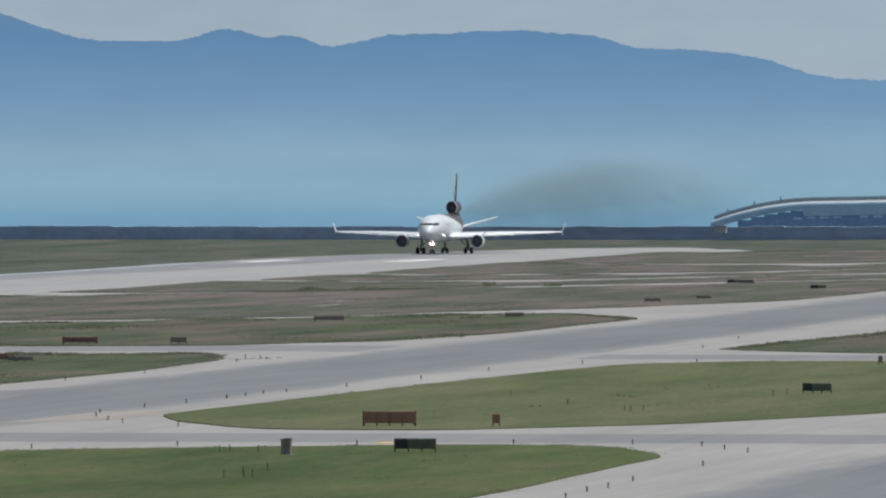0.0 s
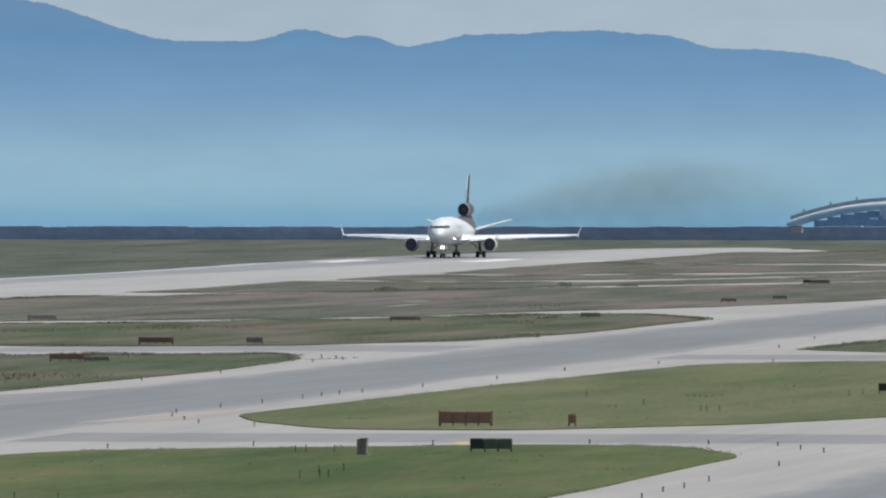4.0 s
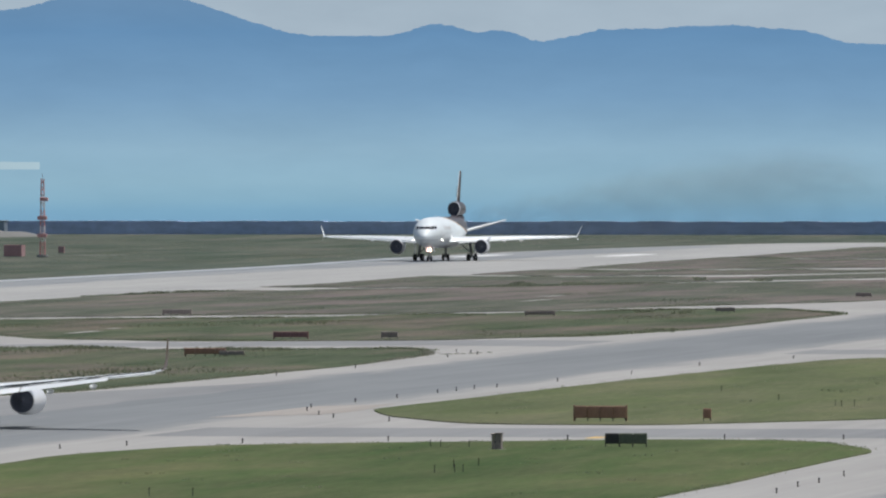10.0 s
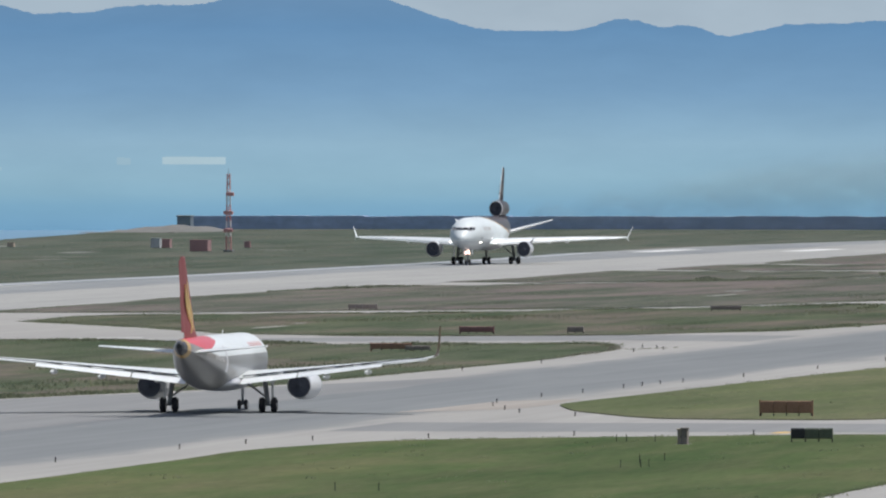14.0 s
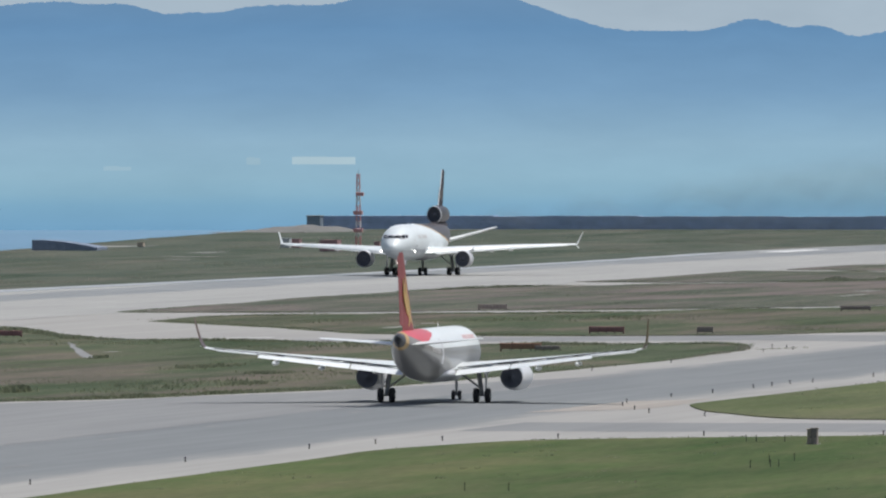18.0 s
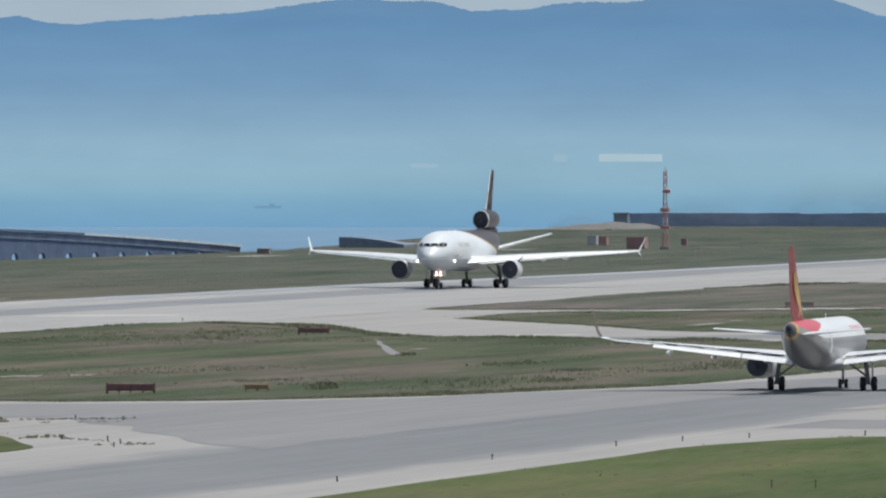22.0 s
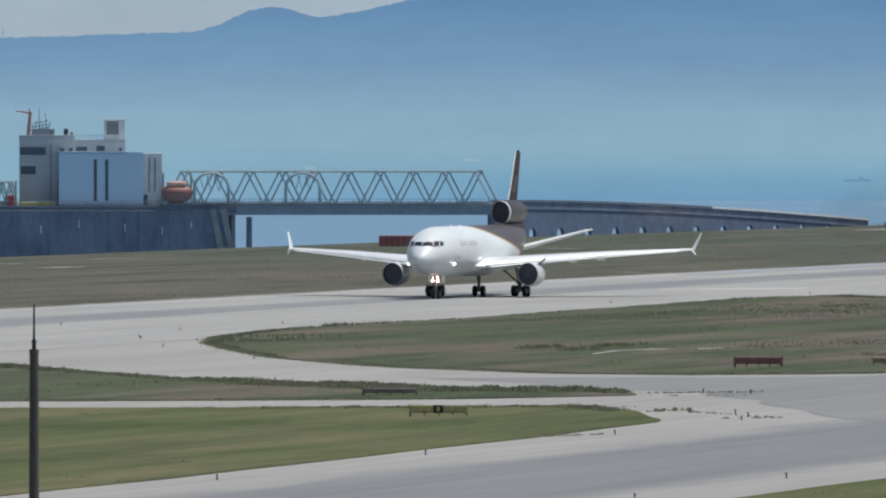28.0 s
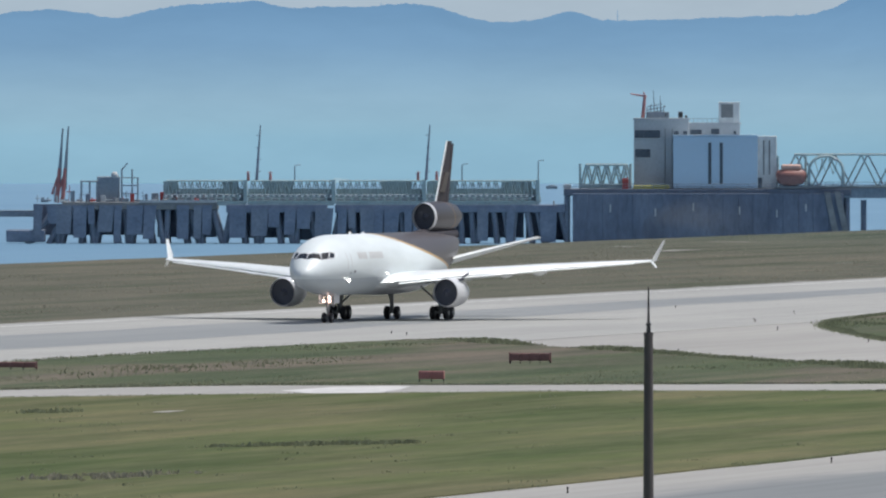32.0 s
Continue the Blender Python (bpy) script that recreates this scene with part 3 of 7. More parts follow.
AIR_FIN = body_mat("red_fin_paint", (0.29, 0.075, 0.085), [], 0.45, 0.1, 0.3)
SHARK = body_mat("dark_red_tip_paint", (0.11, 0.055, 0.052), [])
AMBER_PAINT = body_mat("amber_paint", (0.66, 0.47, 0.20), [], 0.45, 0.1, 0.3)
EMBLEM = mat("dull_gold_paint", (0.062, 0.053, 0.052), (0.078, 0.066, 0.06), rough=0.4)
LIP = mat("bare_metal", (0.55, 0.56, 0.58), (0.70, 0.71, 0.72), (2, 2, 2), (9, 9, 9), 0.4, 0.35)
DUCT = mat("dark_duct", (0.10, 0.11, 0.14), (0.13, 0.142, 0.175), rough=0.6)
FANMAT = mat("fan_metal", (0.052, 0.058, 0.08), (0.078, 0.086, 0.112), rough=0.5)
NOZZLE = mat("nozzle_metal", (0.13, 0.145, 0.20), (0.18, 0.195, 0.25), rough=0.5, metal=0.2)
HOT = mat("burnt_metal", (0.10, 0.085, 0.075), (0.18, 0.16, 0.145), rough=0.4, metal=0.8)
GLASS_DARK = mat("cockpit_glass", (0.012, 0.016, 0.022), (0.02, 0.026, 0.034), rough=0.08)
GEAR_PAINT = mat("gear_grey", (0.26, 0.27, 0.28), (0.38, 0.39, 0.40), (3, 3, 3), (15, 15, 15), 0.45, 0.2)
LIGHT_WHITE = glow_mat("landing_light", (1.0, 0.96, 0.90), 9.0)
LIGHT_WARM = glow_mat("taxi_light", (1.0, 0.66, 0.56), 10.0)
FADED_RED = mat("faded_red_lettering", (0.62, 0.38, 0.38), (0.68, 0.44, 0.43), rough=0.5)
BAR_GREY = mat("grey_lettering", (0.50, 0.49, 0.48), (0.60, 0.59, 0.58), rough=0.5)


def station_at(st, y):
    """Interpolates (y, centre z, half width, half height up, half height down) along a fuselage."""
    for a, b in zip(st, st[1:]):
        if b[0] <= y <= a[0]:
            u = (a[0] - y) / (a[0] - b[0])
            return tuple(p + (q - p) * u for p, q in zip(a, b))
    return st[0] if y > st[0][0] else st[-1]


def smooth_stations(st, per=4):
    """Catmull-Rom between the given stations."""
    out = []
    for i in range(len(st) - 1):
        p0, p1, p2, p3 = st[max(i - 1, 0)], st[i], st[i + 1], st[min(i + 2, len(st) - 1)]
        for k in range(per):
            u = k / per
            row = []
            for a, b, c, d in zip(p0, p1, p2, p3):
                v = 0.5 * (2 * b + (c - a) * u + (2 * a - 5 * b + 4 * c - d) * u * u + (3 * b - a - 3 * c + d) * u ** 3)
                row.append(min(max(v, min(b, c)), max(b, c)))
            out.append(tuple(row))
    out.append(st[-1])
    return out


def hull_point(st, y, a, out=0.0):
    _, zc, rx, up, dn = station_at(st, y)
    rz = up if math.sin(a) > 0 else dn
    return Vector(((rx + out) * math.cos(a), y, zc + (rz + out) * math.sin(a)))


def hull(st, seg=48):
    bm = bmesh.new()
    skin(bm, [[hull_point(st, s[0], k * math.tau / seg) for k in range(seg)] for s in st])
    return bm


def hull_patch(st, corners, out=0.02, nu=5, nv=5):
    """A patch on the hull; corners are four (y, angle) in degrees, in turn round it."""
    bm = bmesh.new()
    grid = []
    for i in range(nu + 1):
        u = i / nu
        row = []
        for j in range(nv + 1):
            v = j / nv
            y = (corners[0][0] * (1 - u) + corners[1][0] * u) * (1 - v) + (corners[3][0] * (1 - u) + corners[2][0] * u) * v
            a = (corners[0][1] * (1 - u) + corners[1][1] * u) * (1 - v) + (corners[3][1] * (1 - u) + corners[2][1] * u) * v
            row.append(hull_point(st, y, radians(a), out))
        grid.append(row)
    skin(bm, grid, cap=False, closed=False)
    return bm


FOIL = [(0.0, 0.0), (0.02, 0.28), (0.08, 0.55), (0.22, 0.86), (0.40, 1.0), (0.60, 0.85), (0.80, 0.5), (1.0, 0.03),
        (1.0, -0.03), (0.80, -0.2), (0.60, -0.42), (0.40, -0.62), (0.22, -0.62), (0.08, -0.42), (0.02, -0.22)]


def wing_mesh(sections, upright=False):
    """Sections (span, y of leading edge, y of trailing edge, height, half thickness, and the trailing edge's droop where it has one); upright: a fin, with span along z and height along x."""
    bm = bmesh.new()
    rings = []
    for s, yl, yt, z, th, *droop in sections:
        ring = []
        for u, w in FOIL:
            y = yl + (yt - yl) * u
            h = z + w * th - (droop[0] * u if droop else 0.0)
            ring.append(Vector((h, y, s)) if upright else Vector((s, y, h)))
        rings.append(ring)
    skin(bm, rings)
    return bm


def lathe_y(profile, x, y, z, seg=28, sx=1.0):
    """A turned shape along y: profile of (y offset, radius)."""
    bm = bmesh.new()
    rings = []
    for dy, r in profile:
        rings.append([Vector((x + r * sx * math.cos(k * math.tau / seg), y + dy, z + r * math.sin(k * math.tau / seg))) for k in range(seg)])
    skin(bm, rings, cap=False)
    return bm


def wheel(parent, x, y, z, r, w):
    """A tyre with a rim, its axle along x."""
    seg = 24
    bm = bmesh.new()
    prof = [(-w / 2, r * 0.62), (-w / 2, r * 0.82), (-w * 0.36, r * 0.96), (-w * 0.12, r), (w * 0.12, r), (w * 0.36, r * 0.96), (w / 2, r * 0.82), (w / 2, r * 0.62)]
    skin(bm, [[Vector((dx, q * math.cos(k * math.tau / seg), q * math.sin(k * math.tau / seg))) for k in range(seg)] for dx, q in prof])
    wh = part("wheel", bm, TYRE, parent, "black rubber aircraft tyre", smooth=False)
    wh.location = (x, y, z)
    bm = bmesh.new()
    prof = [(-w * 0.52, r * 0.2), (-w * 0.52, r * 0.34), (-w * 0.38, r * 0.56), (w * 0.38, r * 0.56), (w * 0.52, r * 0.34), (w * 0.52, r * 0.2)]
    skin(bm, [[Vector((dx, q * math.cos(k * math.tau / seg), q * math.sin(k * math.tau / seg))) for k in range(seg)] for dx, q in prof])
    part("rim", bm, GEAR_PAINT, wh)
    return wh


def engine(jet, x, y, z, r, length, paint, name="engine", exhaust=True, sx=1.0, tail=((-0.72, 0.9), (-0.8, 0.82), (-0.8, 0.76), (-0.5, 0.84))):
    """A turbofan: cowl with a hollow intake, bare lip, fan and spinner, core nozzle and plug. y: the intake's face."""
    cowl = part(name, lathe_y([(0.0, r * 0.92), (-0.06 * length, r * 0.97), (-0.2 * length, r * 1.0), (-0.45 * length, r * 1.0)] + [(a * length, r * q) for a, q in tail], x, y, z, sx=sx), paint, jet, smooth=True)
    part("intake_lip", lathe_y([(0.0, r * 0.925), (0.02 * length, r * 0.915), (0.028 * length, r * 0.9), (0.02 * length, r * 0.885), (0.0, r * 0.876), (-0.03 * length, r * 0.872), (-0.03 * length, r * 0.95)], x, y, z, sx=sx), LIP, cowl, "bright bare metal lip", smooth=True)
    part("intake_duct", lathe_y([(0.0, r * 0.88), (-0.12 * length, r * 0.87), (-0.22 * length, r * 0.85)], x, y, z, sx=sx), DUCT, cowl, "dark hollow intake", smooth=True)
    bm = lathe_y([(-0.8 * r / 2, r * 0.872), (-0.8 * r / 2, r * 0.25)], x, y, z, sx=sx)
    part("fan", bm, FANMAT, cowl, "dark fan disc")
    part("spinner", lathe_y([(-0.1 * r, r * 0.02), (-0.2 * r, r * 0.12), (-0.4 * r, r * 0.26)], x, y, z, sx=sx), DUCT, cowl, smooth=True)
    if exhaust:
        part("core_nozzle", lathe_y([(-0.6 * length, r * 0.62), (-0.85 * length, r * 0.55), (-1.0 * length, r * 0.40), (-1.0 * length, r * 0.36), (-0.8 * length, r * 0.4)], x, y, z, sx=sx), HOT, cowl, "burnt metal nozzle", smooth=True)
        part("exhaust_plug", lathe_y([(-0.85 * length, r * 0.3), (-1.0 * length, r * 0.22), (-1.12 * length, r * 0.03)], x, y, z, sx=sx), HOT, cowl, smooth=True)
        part("bypass_duct", lathe_y([(-0.70 * length, r * 0.80), (-0.70 * length, r * 0.5)], x, y, z, sx=sx), DUCT, cowl)
    else:
        part("jet_nozzle", lathe_y([(-0.995 * length, r * 0.775), (-0.985 * length, r * 0.74), (-0.98 * length, r * 0.3), (-1.02 * length, r * 0.04)], x, y, z, sx=sx), NOZZLE, cowl, "dark open jet nozzle", smooth=True)
    return cowl


def light(jet, x, y, z, r, material, name="landing_light"):
    bm = bmesh.new()
    bmesh.ops.create_uvsphere(bm, u_segments=12, v_segments=8, radius=r)
    for v in bm.verts:
        v.co = Vector((v.co.x + x, v.co.y * 0.5 + y, v.co.z + z))
    return part(name, bm, material, jet, "lit lamp", smooth=True)


FLEX = []                                # the freighter's wings and their sides


def build_freighter():
    jet = thing("cargo_jet", "white three-engined cargo jet with brown tail rolling along runway", "airplane")
    cz = 5.65
    st = smooth_stations([(31.8, 4.75, 0.05, 0.05, 0.05), (31.5, 4.78, 0.62, 0.52, 0.55), (30.6, 4.9, 1.25, 1.1, 1.15), (29.2, 5.12, 1.9, 1.75, 1.75), (27.4, 5.4, 2.45, 2.42, 2.3), (25.0, 5.58, 2.82, 2.85, 2.72), (22.0, cz, 2.99, 3.0, 2.97),
                          (18.0, cz, 3.01, 3.01, 3.01), (0.0, cz, 3.01, 3.01, 3.01), (-8.0, cz, 3.01, 3.01, 2.98), (-13.0, 5.95, 2.8, 2.72, 2.7), (-18.0, 6.5, 2.25, 2.1, 2.15), (-22.5, 7.0, 1.5, 1.45, 1.4), (-26.3, 7.35, 0.55, 0.75, 0.6), (-26.8, 7.4, 0.35, 0.6, 0.45)])
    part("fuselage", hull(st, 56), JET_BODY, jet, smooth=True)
    # flight deck panes, three each side
    for s in (1, -1):
        def sa(a):
            return 90 - s * (90 - a)
        for corners in ([(30.15, 89.6), (29.4, 45), (28.82, 60), (29.3, 89.6)], [(29.35, 44), (28.5, 33), (27.8, 45.5), (28.7, 58.5)], [(28.45, 32.5), (27.6, 26.5), (27.15, 36), (27.72, 44.5)]):
            pane = part("cockpit_window", hull_patch(st, [(y, sa(a)) for y, a in corners]), GLASS_DARK, jet, "dark cockpit pane")
            bm = bmesh.new()
            ring = [hull_point(st, y, radians(sa(a)), 0.03) for y, a in corners]
            for p, q in zip(ring, ring[1:] + ring[:1]):
                rod(bm, p, q, 0.028, None, 5)
            part("window_frame", bm, JET_NACELLE, pane)
        # wing, with its slat and flap
        secs = [(2.2, 11.6, -3.8, 3.78, 0.92), (3.2, 10.6, -3.6, 3.88, 0.94), (8.6, 6.2, -3.3, 4.36, 0.72), (16.0, 0.0, -5.6, 4.92, 0.50), (22.0, -5.0, -8.4, 5.28, 0.31), (25.2, -7.7, -10.2, 5.48, 0.17)]
        wing = part("wing", wing_mesh([(s * a, b, c, d, e) for a, b, c, d, e in secs]), WING_PAINT, jet, smooth=True)
        FLEX.append((wing, s))
        flap = wing_mesh([(s * 3.4, -3.2, -5.6, 3.62, 0.16), (s * 8.6, -3.0, -5.0, 4.12, 0.14), (s * 16.4, -5.3, -6.9, 4.74, 0.1)])
        part("flap", flap, WING_PAINT, wing, "lowered grey flap", smooth=True)
        slat = wing_mesh([(s * 4.2, 10.7, 9.4, 3.66, 0.13), (s * 8.0, 7.5, 6.3, 4.04, 0.12), (s * 16.0, 0.9, 0.0, 4.70, 0.09), (s * 24.0, -5.9, -6.6, 5.27, 0.07)])
        part("slat", slat, WING_PAINT, wing, "extended grey slat", smooth=True)
        # winglets
        bm = bmesh.new()
        rings = []
        for h, out, yl, yt, th in ((0.0, 0.0, -8.4, -10.6, 0.1), (0.5, 0.15, -8.9, -10.8, 0.09), (2.1, 0.78, -10.4, -11.3, 0.05)):
            rings.append([Vector((s * (25.2 + out + w * th), yl + (yt - yl) * u, 5.46 + h)) for u, w in FOIL])
        skin(bm, rings)
        part("winglet", bm, WING_PAINT, wing, smooth=True)
        bm = bmesh.new()
        rings = []
        for h, out, yl, yt, th in ((0.0, 0.0, -8.0, -9.4, 0.07), (-0.6, 0.36, -8.7, -9.5, 0.04)):
            rings.append([Vector((s * (25.2 + out + w * th), yl + (yt - yl) * u, 5.44 + h)) for u, w in FOIL])
        skin(bm, rings)
        part("lower_winglet", bm, WING_PAINT, wing, smooth=True)
        # engine and pylon
        engine(jet, s * 8.4, 8.6, 2.82, 1.5, 6.2, JET_NACELLE, sx=0.93)
        part("pylon", wing_mesh([(s * 8.4 - 0.22, 6.6, -1.0, 4.0, 0.5), (s * 8.4 + 0.22, 6.6, -1.0, 4.0, 0.5)]), WING_PAINT, jet)
        # dark fin on the same side of both engines, added for the pylon's shaded flank
        bm = bmesh.new()
        skin(bm, [[Vector((s * 8.4 - 0.8 + e, 7.4, 3.8)), Vector((s * 8.4 - 0.8 + e, 5.4, 3.9)), Vector((s * 8.4 - 1.45 + e, 5.0, 4.75)), Vector((s * 8.4 - 1.4 + e, 6.2, 4.65))] for e in (0.0, -0.09)])
        part("pylon_shade_fin", bm, DUCT, jet, "dark fin for the pylon's shaded side")
        for fx, fy, fz in ((5.2, -1.5, 3.62), (11.6, -2.6, 4.28), (14.8, -3.7, 4.5)):
            part("flap_fairing", lathe_y([(2.6, 0.03), (1.6, 0.22), (0.0, 0.32), (-1.8, 0.22), (-3.2, 0.03)], s * fx, fy, fz, 10), WING_PAINT, wing, smooth=True)
        # stabiliser
        part("stabiliser", wing_mesh([(s * 0.8, -16.8, -24.2, 5.45, 0.46), (s * 4.0, -19.6, -25.2, 6.42, 0.36), (s * 9.0, -24.0, -27.0, 7.92, 0.17)]), WING_PAINT, jet, smooth=True)
        # main bogie
        bm = bmesh.new()
        rod(bm, (s * 5.33, -1.5, 0.75), (s * 4.9, -1.3, 3.9), 0.24, 0.3, 12)
        rod(bm, (s * 5.3, -1.4, 1.4), (s * 3.2, -1.3, 3.3), 0.11)
        box(bm, s * 5.33, -1.5, 0.72, 0.3, 2.0, 0.3)
        for ay in (-0.68, -2.32):
            rod(bm, (s * 5.33 - 0.8, ay, 0.69), (s * 5.33 + 0.8, ay, 0.69), 0.1)
        part("gear_leg", bm, GEAR_PAINT, jet, "grey main landing gear leg")
        bm = bmesh.new()
        box(bm, s * 5.95, -1.4, 2.2, 0.06, 1.5, 2.2, 0.02)
        part("gear_door", bm, JET_NACELLE, jet)
        for ay in (-0.68, -2.32):
            for dx in (-0.69, 0.69):
                wheel(jet, s * 5.33 + dx, ay, 0.68, 0.68, 0.5)
        light(jet, s * 3.5, 11.0, 3.95, 0.09, LIGHT_WHITE)
        bm = bmesh.new()
        rod(bm, (s * 2.2, 24.4, 4.25), (s * 2.8, 24.45, 4.2), 0.07, None, 6)
        part("lamp_arm", bm, GEAR_PAINT, jet)
        light(jet, s * 2.82, 24.6, 4.2, 0.14, LIGHT_WHITE)
        light(jet, s * 2.99, 10.6, 4.75, 0.07, LIGHT_WHITE, "scan_light")
    # belly fairing between the wings
    bst = smooth_stations([(13.5, 3.6, 0.5, 0.4, 0.2), (10.5, 3.55, 2.3, 0.8, 0.75), (5.0, 3.5, 2.9, 0.9, 1.0), (-3.0, 3.5, 2.85, 0.9, 0.95), (-7.5, 3.6, 1.6, 0.6, 0.5), (-9.5, 3.7, 0.3, 0.2, 0.1)])
    part("belly_fairing", hull(bst, 28), JET_NACELLE, jet, smooth=True)
    # tail engine on its mount, fin and rudder
    engine(jet, 0, -14.6, 10.12, 1.55, 13.0, TAIL_NACELLE, "tail_engine", sx=0.86)
    part("tail_engine_mount", wing_mesh([(7.2, -14.4, -26.0, 0, 0.8), (8.8, -15.4, -26.0, 0, 0.7)], True), JET_TAIL, jet, smooth=True)
    part("dorsal_saddle", hull(smooth_stations([(-9.0, 8.3, 0.2, 0.2, 0.2), (-13.0, 8.1, 0.9, 0.75, 0.6), (-20.0, 8.2, 1.1, 0.8, 0.8), (-25.5, 8.3, 0.7, 0.6, 0.6)]), 20), JET_TAIL, jet, "dark saddle below the tail engine", smooth=True)
    part("fin", wing_mesh([(11.0, -18.5, -22.7, 0, 0.22), (14.4, -21.0, -24.1, 0, 0.16), (17.75, -23.4, -25.4, 0, 0.10)], True), JET_TAIL, jet, "brown fin with a gold band", smooth=True)
    part("rudder", wing_mesh([(11.3, -22.85, -24.0, 0, 0.12), (17.5, -25.4, -26.2, 0, 0.07)], True), JET_TAIL, jet, smooth=True)
    bm = bmesh.new()
    skin(bm, [[Vector((w * (0.02 + th), yl - (0.25 if w else 0), z)) for w in (-1, 0, 1)] + [Vector((0, yl + 0.12, z))] for z, yl, th in ((11.0, -18.35, 0.05), (14.4, -20.85, 0.045), (17.75, -23.25, 0.04))])
    part("fin_leading_edge", bm, WING_PAINT, jet, "pale bare metal leading edge")
    # centre gear and nose gear
    bm = bmesh.new()
    rod(bm, (0, -2.1, 0.7), (0, -1.95, 3.4), 0.2, 0.24, 12)
    rod(bm, (-0.6, -2.1, 0.66), (0.6, -2.1, 0.66), 0.1)
    rod(bm, (0, -2.05, 1.5), (0, -0.2, 3.0), 0.08)
    part("gear_leg", bm, GEAR_PAINT, jet, "grey centre landing gear leg")
    for dx in (-0.5, 0.5):
        wheel(jet, dx, -2.1, 0.66, 0.66, 0.48)
    bm = bmesh.new()
    rod(bm, (0, 22.2, 0.5), (0, 21.9, 3.2), 0.14, 0.2, 12)
    rod(bm, (-0.5, 22.2, 0.5), (0.5, 22.2, 0.5), 0.08)
    rod(bm, (0, 22.1, 1.2), (0, 23.8, 2.9), 0.08)
    part("gear_leg", bm, GEAR_PAINT, jet, "grey nose landing gear leg")
    for s in (1, -1):
        bm = bmesh.new()
        box(bm, s * 0.75, 21.6, 2.35, 0.05, 2.0, 0.9, 0.02)
        part("gear_door", bm, JET_NACELLE, jet)
        wheel(jet, s * 0.36, 22.2, 0.5, 0.5, 0.36)
        light(jet, s * 0.3, 22.55, 2.14, 0.14, LIGHT_WARM, "nose_light")
        light(jet, s * 0.26, 22.5, 2.5, 0.11, LIGHT_WARM, "nose_light")
    # side markings on the lit flank, doors and aerials
    for s in (1, -1):
        for k in range(11):
            if k == 4:
                continue
            y = (21.2 - k * 0.85)
            part("lettering_bar", hull_patch(st, [(y, 90 - s * (90 - 12)), (y - 0.55, 90 - s * (90 - 12)), (y - 0.55, 90 - s * (90 - 25)), (y, 90 - s * (90 - 25))], 0.012, 2, 2), BAR_GREY, jet, "grey lettering block")
        part("door_seam", hull_patch(st, [(24.9, 90 - s * (90 + 6)), (24.8, 90 - s * (90 + 6)), (24.8, 90 - s * (90 - 28)), (24.9, 90 - s * (90 - 28))], 0.012, 2, 5), BAR_GREY, jet)
        part("door_seam", hull_patch(st, [(23.8, 90 - s * (90 + 6)), (23.7, 90 - s * (90 + 6)), (23.7, 90 - s * (90 - 28)), (23.8, 90 - s * (90 - 28))], 0.012, 2, 5), BAR_GREY, jet)
        part("vent", hull_patch(st, [(22.9, 90 - s * (90 + 14)), (22.4, 90 - s * (90 + 14)), (22.4, 90 - s * (90 + 9)), (22.9, 90 - s * (90 + 9))], 0.012, 2, 2), DUCT, jet, "small dark vent")
        part("vent", hull_patch(st, [(24.0, 90 - s * (90 + 17)), (23.75, 90 - s * (90 + 17)), (23.75, 90 - s * (90 + 13)), (24.0, 90 - s * (90 + 13))], 0.012, 2, 2), DUCT, jet, "small dark vent")
    bm = bmesh.new()
    skin(bm, [[Vector((w * 0.04, 14.4 - u * 0.9 - z * 0.3, 8.6 + z)) for u, w in ((0, 0), (0.5, 1), (1, 0), (0.5, -1))] for z in (0.0, 0.3)])
    part("blade_aerial", bm, JET_NACELLE, jet)
    bm = bmesh.new()
    bmesh.ops.create_uvsphere(bm, u_segments=14, v_segments=8, radius=0.3)
    for v in bm.verts:
        v.co = Vector((v.co.x * 0.8, v.co.y * 1.6 + 9.0, v.co.z * 0.6 + 8.62))
    part("aerial_dome", bm, JET_NACELLE, jet, smooth=True)
    # plain gold shield on each side of the fin
    for s in (1, -1):
        bm = bmesh.new()
        skin(bm, [[Vector((s * 0.1, y, z)), Vector((s * 0.235, y, z)), Vector((s * 0.235, y - 1.6, z)), Vector((s * 0.1, y - 1.6, z))] for y, z in ((-20.2, 12.6), (-21.0, 13.4), (-22.0, 14.6))])
        part("emblem", bm, EMBLEM, jet, "plain gold shield shape")
    return jet


